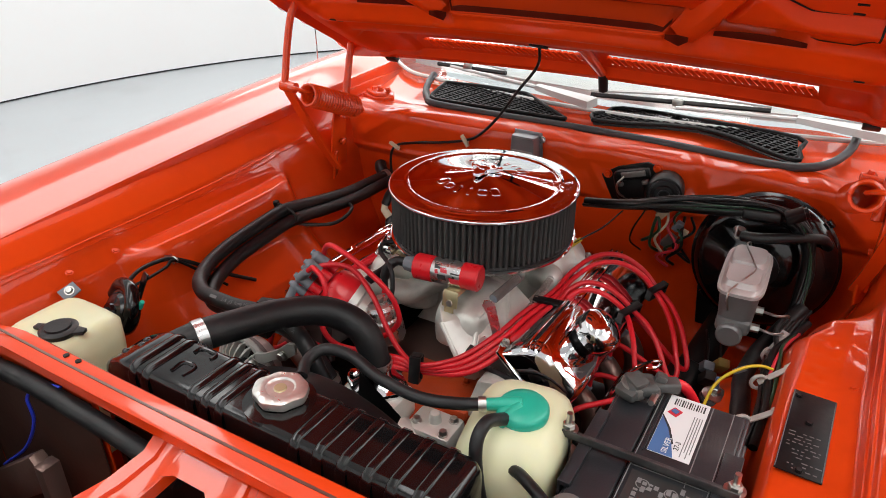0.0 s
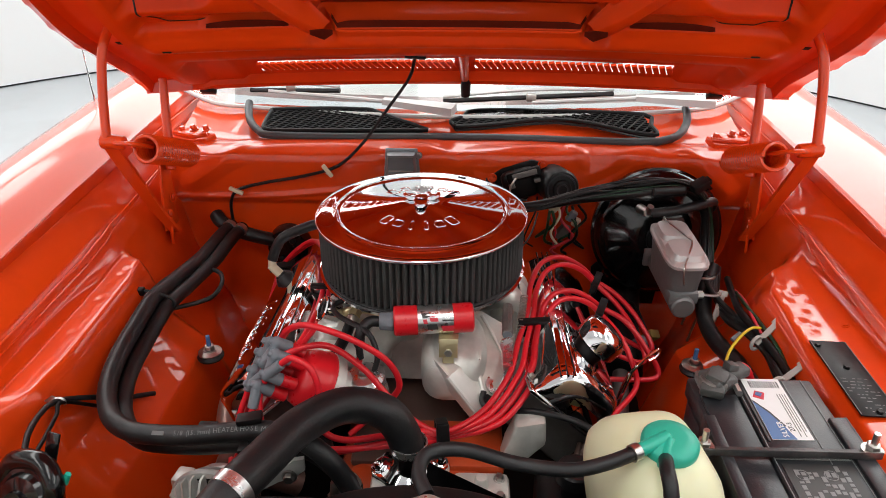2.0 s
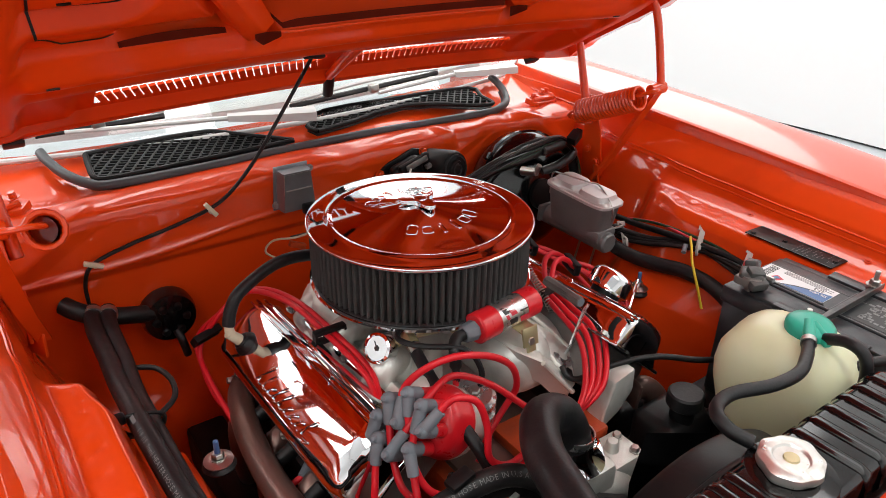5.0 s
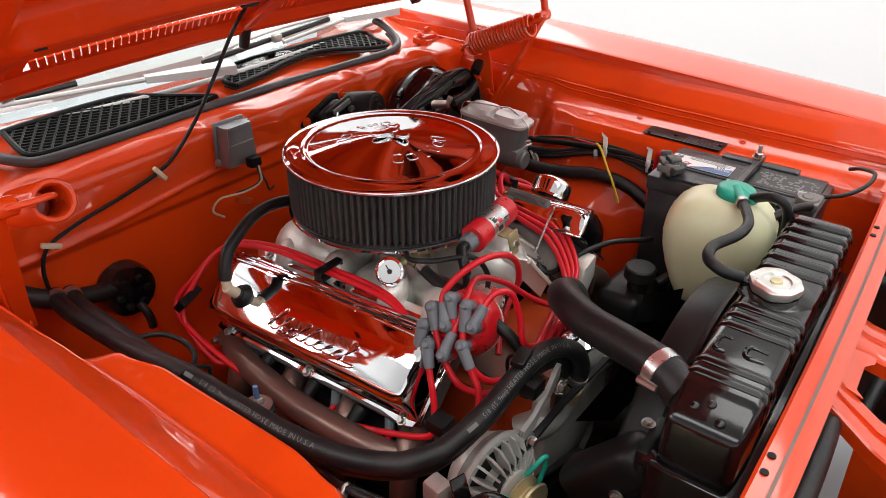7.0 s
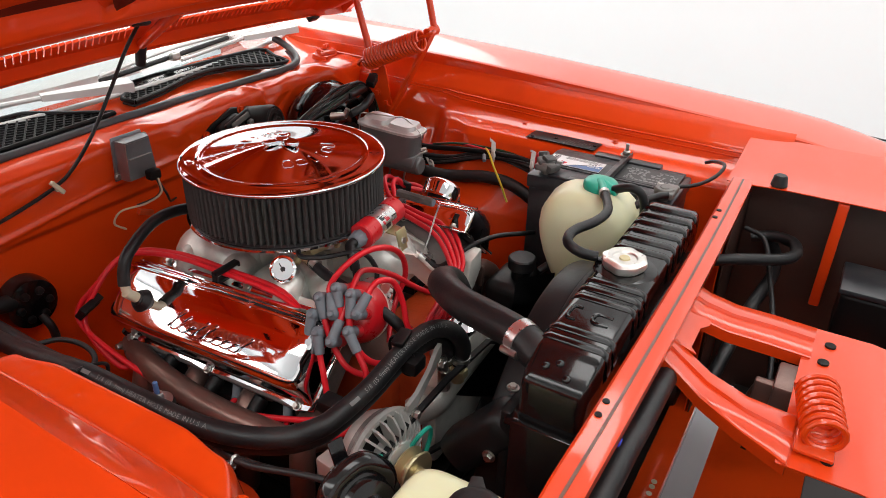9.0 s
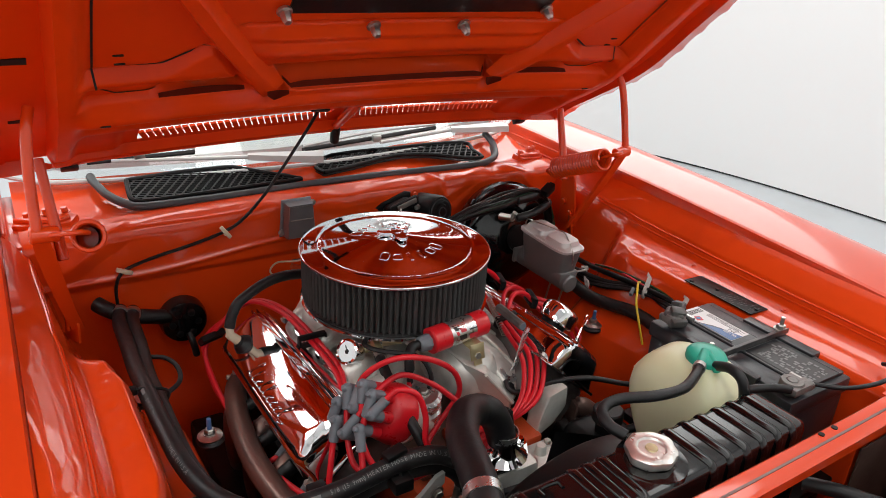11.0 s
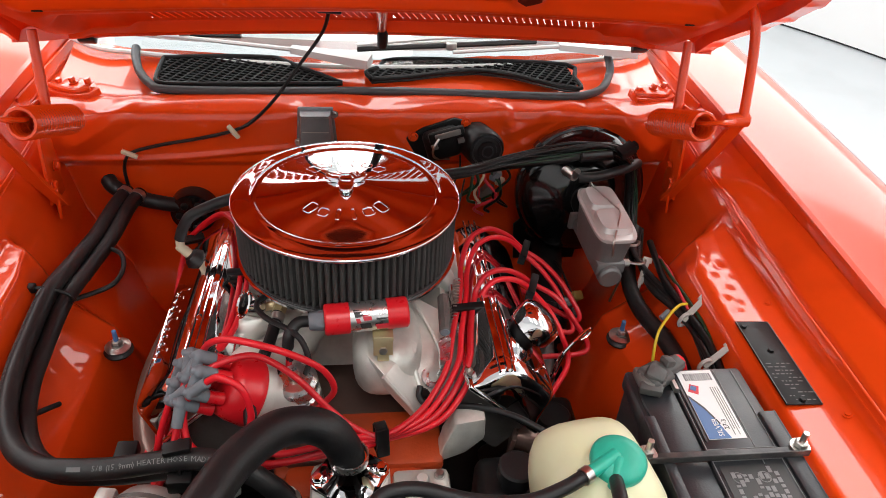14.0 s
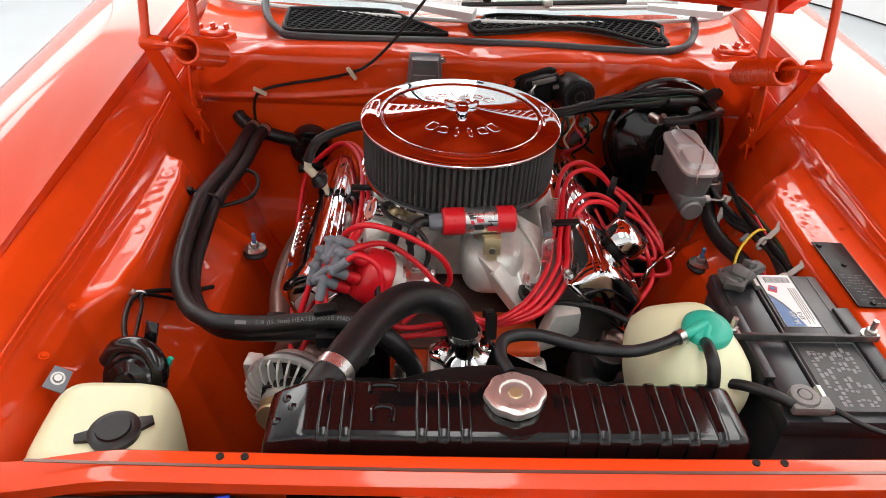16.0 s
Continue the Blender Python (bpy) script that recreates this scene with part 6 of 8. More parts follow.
# small fittings where the hoses meet the engine
fit = thing("hose_fitting", (-0.155, -0.392, 0.60), "plated heater hose fitting with brass union", "fitting")
part("union", join(rod((-0.135, -0.405, 0.60), (-0.135, -0.405, 0.645), 0.012, None, 14, 0.002), rod((-0.135, -0.405, 0.612), (-0.135, -0.405, 0.626), 0.017, None, 6)), BRASS, fit)
part("sender", join(rod((-0.165, -0.395, 0.60), (-0.165, -0.395, 0.640), 0.011, None, 6), rod((-0.165, -0.395, 0.64), (-0.165, -0.395, 0.665), 0.008, 0.005, 12)), STEEL, fit)
belt = thing("fan_belt", (-0.2, -0.42, 0.45), "black rubber fan belt", "belt")
part("band", thicken(loft([[(x, -0.424, z), (x, -0.414, z)] for x, z in ((-0.378, 0.640), (-0.33, 0.652), (-0.20, 0.655), (-0.05, 0.640), (0.01, 0.60), (0.0, 0.55), (-0.10, 0.47), (-0.34, 0.575), (-0.385, 0.60), (-0.378, 0.640))]), 0.006), RUBBER, belt)

# ---- power steering pump ----
ps = thing("power_steering_pump", (0.18, -0.36, 0.50), "black power steering pump with a ribbed cap", "pump")
part("reservoir", join(box(0.13, 0.245, -0.40, -0.31, 0.52, 0.635, 0.02, 4), rod((0.183, -0.373, 0.63), (0.183, -0.373, 0.66), 0.02, None, 20)), SATINBLACK, ps)
part("cap", rod((0.183, -0.373, 0.658), (0.183, -0.373, 0.684), 0.029, 0.0285, 26, 0.003), RUBBER, ps)
part("return_hose", tube([(0.21, -0.40, 0.645), (0.235, -0.42, 0.66), (0.255, -0.42, 0.64), (0.26, -0.41, 0.58)], 0.008, 6, 10), RUBBER, ps)

# ---- overflow bottle ----
ob = thing("overflow_bottle", (0.25, -0.475, 0.60), "milky plastic coolant bottle with a teal cap", "bottle")
secs = []
for z, wx, wy, dx in ((0.618, 0.036, 0.034, 0.004), (0.628, 0.048, 0.050, 0.003), (0.66, 0.058, 0.064, 0.002), (0.70, 0.067, 0.077, 0.0), (0.735, 0.073, 0.086, 0.0), (0.762, 0.075, 0.089, 0.0), (0.788, 0.074, 0.087, 0.001), (0.808, 0.067, 0.077, 0.003), (0.822, 0.056, 0.064, 0.005), (0.831, 0.044, 0.050, 0.006), (0.835, 0.030, 0.034, 0.006)):
    ring = []
    for i in range(32):
        a = 2 * math.pi * i / 32
        c, s = math.cos(a), math.sin(a)
        bx, by = wx * 0.93 * math.copysign(abs(c) ** 0.52, c), wy * 1.06 * math.copysign(abs(s) ** 0.52, s)
        ring.append((0.252 + dx + 0.988 * bx - 0.156 * by, -0.480 + 0.156 * bx + 0.988 * by, z))
    secs.append(ring)
part("bottle_body", loft(secs, True, True), NATURAL, ob, smooth=70)
part("mount_bracket", join(box(0.246, 0.262, -0.588, -0.505, 0.640, 0.645, 0.001), box(0.246, 0.262, -0.588, -0.584, 0.60, 0.645, 0.001)), SATINBLACK, ob, "black steel mounting strap")
cp = part("cap", moved(lathe([(0, 0.0), (0.033, 0.0), (0.034, 0.004), (0.034, 0.012), (0.030, 0.017), (0.018, 0.020), (0, 0.021)], 36), pose(0.264, -0.490, 0.832, 4)), GREEN, ob, "teal green plastic cap")
part("nozzle", rod((0.262, -0.488, 0.848), (0.215, -0.515, 0.846), 0.009, 0.008, 14, 0.002), GREEN, cp)
part("nozzle", rod((0.262, -0.492, 0.847), (0.248, -0.528, 0.838), 0.009, 0.008, 14, 0.002), GREEN, cp)
part("nozzle_clamp", rod((0.222, -0.511, 0.8465), (0.213, -0.516, 0.846), 0.0105, None, 16), STEEL, ob)
h = thing("overflow_hose", (0.215, -0.515, 0.84), "thin black hose from the radiator cap to the bottle", "hose")
part("hose_body", tube([(-0.020, -0.585, 0.846), (-0.030, -0.560, 0.852), (-0.020, -0.535, 0.858), (0.02, -0.528, 0.858), (0.08, -0.545, 0.855), (0.14, -0.545, 0.848), (0.185, -0.530, 0.846), (0.220, -0.512, 0.846)], 0.0085, 8, 12), RUBBER, h)
h = thing("drain_hose", (0.25, -0.57, 0.70), "thin black hose hanging from the bottle cap", "hose")
part("hose_body", tube([(0.252, -0.520, 0.842), (0.244, -0.550, 0.857), (0.243, -0.573, 0.852), (0.245, -0.583, 0.83), (0.250, -0.585, 0.79), (0.256, -0.585, 0.75), (0.258, -0.58, 0.68), (0.256, -0.575, 0.60)], 0.0085, 8, 12), RUBBER, h)

# ---- battery ----
bt = thing("battery", (0.43, -0.455, 0.575), "black car battery with a white and blue label", "battery")
BX0, BX1, BY0, BY1, BZ = 0.342, 0.518, -0.612, -0.300, 0.800
part("case", box(BX0 + 0.004, BX1 - 0.004, BY0 + 0.004, BY1 - 0.004, 0.575, 0.765, 0.006), PLASTIC, bt)
part("lid", box(BX0, BX1, BY0, BY1, 0.762, 0.793, 0.005), PLASTIC, bt)
part("lid_step", box(BX0 + 0.058, BX1 - 0.006, BY0 + 0.012, BY1 - 0.012, 0.792, BZ, 0.003), PLASTIC, bt)
for y0, y1 in ((-0.452, -0.345), (-0.575, -0.468)):
    part("vent_cover", box(BX0 + 0.006, BX0 + 0.056, y0, y1, 0.792, 0.799, 0.003), PLASTIC, bt)
for y in (-0.395, -0.52):
    part("grip", box(BX1 - 0.008, BX1 + 0.004, y - 0.045, y + 0.045, 0.768, 0.788, 0.003), PLASTIC, bt)


def flat(x0, x1, y0, y1, z, mat, name, label="", turn=0):
    return part(name, box(x0, x1, y0, y1, z, z + 0.0006, 0), mat, bt, label)


lab = flat(0.413, 0.466, -0.436, -0.312, BZ + 0.0002, WHITE, "label", "white paper label with a blue corner")


def lpart(name, pts, mat, dz=0.0006):
    return part(name, prism(pts, BZ + dz, BZ + dz + 0.0005), mat, lab)


lpart("blue_field", [(0.4135, -0.4355), (0.445, -0.4355), (0.438, -0.412), (0.427, -0.385), (0.4135, -0.362)][::-1], BLUE)
lpart("grey_swoosh", [(0.4135, -0.358), (0.4135, -0.362), (0.427, -0.385), (0.438, -0.412), (0.440, -0.410), (0.429, -0.382)], LABELBLACK)
lpart("red_mark", [(0.417, -0.352), (0.424, -0.338), (0.436, -0.343), (0.430, -0.358)], LABELRED)
lpart("blue_mark", [(0.421, -0.348), (0.425, -0.341), (0.432, -0.345), (0.428, -0.352)], BLUE, 0.0012)
for i in range(13):
    x = 0.421 + i * 0.0032
    lpart("barcode_bar", [(x, -0.332), (x + (0.0012 if i % 3 else 0.002), -0.332), (x + (0.0012 if i % 3 else 0.002), -0.318), (x, -0.318)], LABELBLACK)
for i in range(4):
    lpart("print_line", [(0.4515 + 0.0034 * i, -0.430 + 0.01 * (i % 2)), (0.4527 + 0.0034 * i, -0.430 + 0.01 * (i % 2)), (0.4527 + 0.0034 * i, -0.345), (0.4515 + 0.0034 * i, -0.345)], GREYINK)


def lettering(body, size, m, mat, parent, extrude=0.0002, name="lettering"):
    cu = bpy.data.curves.new("lettering", "FONT")
    cu.body, cu.size, cu.extrude, cu.align_x, cu.align_y, cu.resolution_u = body, size, extrude, "CENTER", "CENTER", 2
    tmp = bpy.data.objects.new("tmp_text", cu)
    me = bpy.data.meshes.new_from_object(tmp)
    bpy.data.objects.remove(tmp)
    me.transform(m)
    me.materials.clear()
    me.materials.append(mat)
    o = new(name, me)
    o.parent = parent
    o.matrix_parent_inverse = place_of(parent).inverted()
    return o


lettering("SILVER", 0.0105, pose(0.4330, -0.417, BZ + 0.0016, 0, 0, 90) @ pose(0, 0, 0), WHITE, lab)
lettering("27-3", 0.0095, pose(0.4455, -0.412, BZ + 0.0012, 0, 0, 90), LABELBLACK, lab)
pr = flat(0.408, 0.492, -0.600, -0.478, BZ + 0.0002, LABELBLACK, "printed_panel", "black panel with pale worn print")
rng = random.Random(5)
for r in range(9):
    y = -0.592
    while y < -0.49:
        wd = rng.uniform(0.003, 0.010)
        if rng.random() < 0.7:
            part("print_bar", box(0.418 + r * 0.0072, 0.4232 + r * 0.0072, y, y + wd, BZ + 0.0008, BZ + 0.0012, 0), GREYINK, pr)
        y += wd + 0.0028
for q in range(2):
    part("print_ring", moved(tube([(0.008 * math.cos(a), 0.008 * math.sin(a), 0) for a in span(0, 6.28, 9)], 0.0008, 2, 4), pose(0.426 + 0.034 * q, -0.497, BZ + 0.0008)), GREYINK, pr)
for x in (0.403, 0.470, 0.497):
    part("lid_seam", box(x - 0.0006, x + 0.0006, BY0 + 0.012, BY1 - 0.012, BZ - 0.0004, BZ + 0.0007, 0), GREYINK, bt)
for y in (-0.452, -0.470):
    part("lid_seam", box(BX0 + 0.062, BX1 - 0.02, y - 0.0006, y + 0.0006, BZ - 0.0004, BZ + 0.0007, 0), GREYINK, bt)
part("vent_plug", box(BX0 + 0.064, BX0 + 0.068, -0.44, -0.32, BZ, BZ + 0.002, 0.0008), PLASTIC, bt)
for y, lug in ((-0.337, STEEL), (-0.590, STEEL)):
    part("post", rod((0.366, y, 0.790), (0.366, y, 0.822), 0.010, 0.009, 20, 0.001), GREYIRON, bt, "lead battery post")
for sy, y in ((1, -0.337), (-1, -0.590)):
    tm = thing("battery_terminal", (0.366, y, 0.80), "grey lead cable clamp on the battery post", "battery terminal", "battery terminals")
    part("clamp", join(moved(lathe([(0.010, 0.803), (0.019, 0.803), (0.020, 0.806), (0.020, 0.818), (0.018, 0.821), (0.010, 0.821)], 24), pose(0.366, y, 0)), box(0.345, 0.40, y - 0.012 + 0.01 * sy, y + 0.012 + 0.01 * sy, 0.803, 0.818, 0.004)), GREYIRON, tm)
    part("clamp_bolt", rod((0.395, y + 0.022 * sy, 0.811), (0.395, y - 0.022 * sy, 0.811), 0.005, None, 6), STEEL, tm)
part("terminal_cover", join(moved(box(-0.022, 0.022, -0.02, 0.02, 0, 0.020, 0.007, 3), pose(0.372, -0.332, 0.804, 0, 6, 30)), moved(box(0.0, 0.05, -0.012, 0.012, 0.0, 0.016, 0.005, 3), pose(0.376, -0.328, 0.806, 0, 0, 28)), moved(box(-0.012, 0.012, -0.014, 0.014, 0, 0.012, 0.005, 2), pose(0.369, -0.338, 0.820, 8, -10, 55)), moved(box(-0.008, 0.008, -0.01, 0.01, 0, 0.014, 0.004, 2), pose(0.394, -0.316, 0.816, -12, 14, 10)), moved(box(-0.016, 0.016, -0.008, 0.008, 0, 0.016, 0.004, 2), pose(0.360, -0.352, 0.803, 10, 0, -20))), TERMGREY, bt, "lumpy grey rubber terminal cover")
hd = thing("battery_hold_down", (0.425, -0.458, 0.80), "black battery hold-down bar with threaded rods", "battery bracket")
part("bar", join(box(0.312, 0.530, -0.473, -0.459, 0.806, 0.809, 0.001), box(0.312, 0.530, -0.474, -0.4715, 0.806, 0.817, 0.001)), HOLDDOWN, hd)
for x in (0.317, 0.523):
    part("threaded_rod", rod((x, -0.461, 0.60), (x, -0.461, 0.836), 0.004, None, 10), STEEL, hd)
    part("nut", moved(hexbolt(0.0085, 0.009, 0.013), pose(x, -0.461, 0.810)), STEEL, hd)
for x0, x1 in ((0.336, 0.352), (0.500, 0.524)):
    part("foot", join(box(x0, x1, -0.545, -0.395, 0.797, 0.805, 0.002), box(x0 if x0 < 0.4 else x1 - 0.004, x0 + 0.004 if x0 < 0.4 else x1, -0.545, -0.395, 0.765, 0.805, 0.001)), PLASTIC, hd)
part("tray", box(0.325, 0.535, -0.63, -0.285, 0.555, 0.574, 0.003), SATINBLACK, hd, "black battery tray")
for x in (0.36, 0.49):
    part("tray_leg", box(x, x + 0.03, -0.62, -0.30, 0.375, 0.556, 0.003), SATINBLACK, hd)


def cable(name, pts, r, mat, label, category="cable", group=""):
    t = thing(name, tuple(pts[-1]), label, category, group)
    part("sheath", tube(pts, r, 8, 10), mat, t)
    return t


cable("positive_cable", [(0.385, -0.325, 0.812), (0.404, -0.306, 0.814), (0.428, -0.290, 0.800), (0.448, -0.280, 0.755), (0.455, -0.272, 0.68)], 0.0075, REDWIRE, "red positive battery cable")
cable("negative_cable", [(0.350, -0.600, 0.812), (0.325, -0.585, 0.815), (0.290, -0.560, 0.806), (0.27, -0.545, 0.78), (0.268, -0.54, 0.70)], 0.0075, RUBBER, "black negative battery cable")
cable("ground_wire", [(0.395, -0.600, 0.812), (0.43, -0.640, 0.815), (0.48, -0.665, 0.822), (0.54, -0.668, 0.825), (0.585, -0.64, 0.812), (0.60, -0.62, 0.80)], 0.004, RUBBER, "thin black ground wire")

# ---- washer bottle and horn ----
wb = thing("washer_bottle", (-0.528, -0.612, 0.60), "cream plastic washer fluid bottle with black cap", "bottle")
secs = []
for z, x0, x1, y0, y1 in ((0.55, -0.60, -0.462, -0.672, -0.56), (0.565, -0.612, -0.452, -0.682, -0.552), (0.70, -0.615, -0.448, -0.686, -0.545), (0.755, -0.612, -0.450, -0.684, -0.540), (0.785, -0.608, -0.458, -0.682, -0.536), (0.797, -0.598, -0.470, -0.674, -0.545), (0.800, -0.585, -0.48, -0.66, -0.555)):
    ring = []
    z -= 0.024
    for i in range(32):
        a = 2 * math.pi * i / 32
        c, s = math.cos(a), math.sin(a)
        ring.append(((x0 + x1) / 2 + (x1 - x0) / 2 * math.copysign(abs(c) ** 0.4, c), (y0 + y1) / 2 + (y1 - y0) / 2 * math.copysign(abs(s) ** 0.4, s), z))
    secs.append(ring)
part("bottle_body", loft(secs, True, True), NATURAL, wb, smooth=70)
wc = part("cap", moved(lathe([(0, 0.0), (0.030, 0.0), (0.031, 0.008), (0.026, 0.011), (0.021, 0.011), (0.020, 0.014), (0, 0.014)], 36), pose(-0.505, -0.632, 0.775)), RUBBER, wb, "black rubber flip cap")
part("tab", moved(prism([(0.024, -0.012), (0.046, -0.006), (0.046, 0.006), (0.024, 0.012)], 0.002, 0.008, 0.001), pose(-0.505, -0.632, 0.775, 0, 0, 25)), RUBBER, wc)
part("strap", moved(prism([(-0.046, -0.006), (-0.024, -0.010), (-0.024, 0.010), (-0.046, 0.006)], 0.002, 0.007, 0.001), pose(-0.505, -0.632, 0.775, 0, 0, 15)), RUBBER, wc)
part("mounting_tab", moved(prism([(-0.014, -0.016), (0.014, -0.016), (0.012, 0.016), (-0.012, 0.016)], -0.002, 0.002, 0.001), pose(-0.612, -0.540, 0.772, 25, 30, 0)), BOOT, wb, "grey mounting tab")
part("tab_screw", moved(hexbolt(0.006, 0.004, 0.009), pose(-0.612, -0.540, 0.774, 25, 30, 0)), STEEL, wb)
hn = thing("horn", (-0.525, -0.47, 0.69), "black painted disc horn on a bracket", "horn")
HM = pose(-0.530, -0.502, 0.732, 62, 0, -18) @ Matrix.Scale(0.82, 4)
part("trumpet", moved(lathe([(0, -0.03), (0.03, -0.03), (0.048, -0.02), (0.052, -0.01), (0.052, 0.004), (0.058, 0.006), (0.058, 0.012), (0.046, 0.014), (0.040, 0.022), (0.022, 0.026), (0.020, 0.034), (0, 0.034)], 36), HM), GLOSSBLACK, hn)
part("snail", moved(tube([(0.03, 0.0, 0.0), (0.045, 0.03, 0.004), (0.015, 0.062, 0.004), (-0.035, 0.055, 0.004), (-0.06, 0.02, 0.0)], 0.016, 6, 12), HM), GLOSSBLACK, hn)
part("bracket", moved(box(-0.012, 0.012, 0.035, 0.10, -0.028, -0.024, 0.001), HM), GLOSSBLACK, hn)
part("wire_end", rod((-0.488, -0.492, 0.752), (-0.480, -0.489, 0.765), 0.006, 0.004, 8), GREEN, hn)
part("horn_bolt", moved(hexbolt(0.008, 0.008), HM @ Matrix.Translation((0, 0, 0.034))), SATINBLACK, hn)


def hose_print(pts, r, body, size, s0, face, parent):
    """Characters laid along a hose, on its side towards face."""
    line = curve_points(pts, 24)
    dist = [0.0]
    for a, b in zip(line, line[1:]):
        dist.append(dist[-1] + (b - a).length)
    out, s = None, s0
    for ch in body:
        wide = 0.32 if ch in " .()/I1" else 0.78 if ch in "MO" else 0.62
        s += size * wide / 2
        k = max(i for i, v in enumerate(dist) if v <= s)
        p = line[k] + (line[k + 1] - line[k]) * ((s - dist[k]) / (dist[k + 1] - dist[k]))
        tx = (line[k + 1] - line[max(0, k - 1)]).normalized()
        nz = Vector(face) - tx * Vector(face).dot(tx)
        nz.normalize()
        m = Matrix((tx, nz.cross(tx), nz)).transposed().to_4x4()
        if ch == "|":
            out_bm = box(-size * 0.9, size * 0.9, -size * 0.3, size * 0.3, 0, 0.0004, 0)
            s += size * 1.6
        elif ch != " ":
            cu = bpy.data.curves.new("print", "FONT")
            cu.body, cu.size, cu.align_x, cu.align_y, cu.resolution_u = ch, size, "CENTER", "CENTER", 1
            tmp = bpy.data.objects.new("tmp_text", cu)
            me = bpy.data.meshes.new_from_object(tmp)
            bpy.data.objects.remove(tmp)
            out_bm = bmesh.new()
            out_bm.from_mesh(me)
            bpy.data.meshes.remove(me)
        else:
            s += size * wide / 2
            continue
        moved(out_bm, Matrix.Translation(p + nz * (r + 0.0004)) @ m)
        out = join(out, out_bm) if out else out_bm
        s += size * wide / 2
    part("print", out, GREYPRINT, parent, "pale grey printed lettering")


GREYPRINT = shader("pale_grey_print", (0.14, 0.14, 0.14), 0.6)
for n, (pts, starts) in enumerate(((HOSE_A, (0.42, 0.835)),)):
    owner = [o for o in bpy.data.objects if o.name.startswith("heater_hose")][n]
    for s0 in starts:
        hose_print(pts, 0.0145, "| 5/8 (15.9mm) HEATER HOSE MADE IN U.S.A.", 0.0098, s0, (-0.45, -0.55, 0.75), owner)


# ---- cowl: seal, grilles, wipers ----
seal = thing("cowl_seal", (0, 0.46, 0.895), "black rubber hood seal along the cowl edge", "weather seal")
SEAL = [(-0.530, 0.612, 0.926), (-0.526, 0.585, 0.919), (-0.508, 0.530, 0.905), (-0.477, 0.486, 0.894), (-0.440, 0.468, 0.890), (-0.27, 0.464, 0.889), (-0.087, 0.468, 0.890), (0.088, 0.467, 0.890), (0.271, 0.461, 0.888), (0.428, 0.455, 0.887), (0.484, 0.466, 0.890), (0.521, 0.492, 0.896), (0.548, 0.540, 0.908), (0.558, 0.580, 0.919), (0.560, 0.605, 0.925)]
part("strip", tube(SEAL, 0.0095, 8, 12), SEALRUBBER, seal)
part("lip", thicken(loft([[p + Vector((0, 0.004, -0.004)), p + Vector((0, 0.020, -0.010))] for p in curve_points(SEAL[2:-2], 6)]), 0.003), SEALRUBBER, seal)


def inside(poly, x, y):
    n, c = len(poly), False
    for i in range(n):
        (x1, y1), (x2, y2) = poly[i], poly[i - 1]
        if (y1 > y) != (y2 > y) and x < (x2 - x1) * (y - y1) / (y2 - y1) + x1:
            c = not c
    return c


def grille(poly, name, label):
    z = 0.0
    lie = Matrix.Translation((0, 0.47, 0.8955)) @ pose(0, 0, 0, 14.5) @ Matrix.Translation((0, -0.47, 0))
    g = thing(name, (poly[0][0], poly[0][1], 0.90), label, "vent grille", "cowl grilles")
    ring = [(x, y, z + 0.002) for x, y in poly] + [(poly[0][0], poly[0][1], z + 0.002)]
    part("frame", moved(tube(ring, 0.0055, 3, 8), lie), SATINBLACK, g)
    bars = bmesh.new()
    for ang, gap in ((-14, 0.0088), (52, 0.0165)):
        d, n = Vector((math.cos(radians(ang)), math.sin(radians(ang)))), Vector((-math.sin(radians(ang)), math.cos(radians(ang))))
        o = Vector((sum(p[0] for p in poly) / len(poly), sum(p[1] for p in poly) / len(poly)))
        k = -70
        while k <= 70:
            run, t = None, -0.40
            while t <= 0.40:
                q = o + n * (k * gap) + d * t
                if inside(poly, q.x, q.y):
                    run = run or [q, q]
                    run[1] = q
                elif run:
                    break
                t += 0.004
            if run and (run[1] - run[0]).length > 0.006:
                a, b = run
                w = n * (0.0013 if ang < 0 else 0.0018)
                vs = [bars.verts.new((p.x, p.y, zz)) for p in (a - w, b - w, b + w, a + w) for zz in (z - 0.004, z + 0.003)]
                for f in ((0, 2, 3, 1), (2, 4, 5, 3), (4, 6, 7, 5), (6, 0, 1, 7), (1, 3, 5, 7), (0, 6, 4, 2)):
                    bars.faces.new([vs[i] for i in f])
            k += 1
    part("mesh", moved(bars, lie), SATINBLACK, g, "woven black plastic grid")
    part("backing", moved(prism(poly, z - 0.011, z - 0.0085), lie), MESHDARK, g)


grille([(-0.461, 0.569), (-0.466, 0.520), (-0.460, 0.482), (-0.40, 0.476), (-0.269, 0.479), (-0.090, 0.484), (-0.084, 0.492), (-0.159, 0.537), (-0.205, 0.566), (-0.231, 0.575), (-0.34, 0.577)], "cowl_grille", "tapered black mesh cowl grille")
grille([(-0.007, 0.501), (-0.019, 0.526), (0.010, 0.545), (0.045, 0.573), (0.247, 0.575), (0.448, 0.564), (0.457, 0.516), (0.465, 0.478), (0.43, 0.479), (0.38, 0.497), (0.311, 0.525), (0.235, 0.538), (0.160, 0.530), (0.078, 0.512)], "cowl_grille", "tapered black mesh cowl grille with a wavy edge")


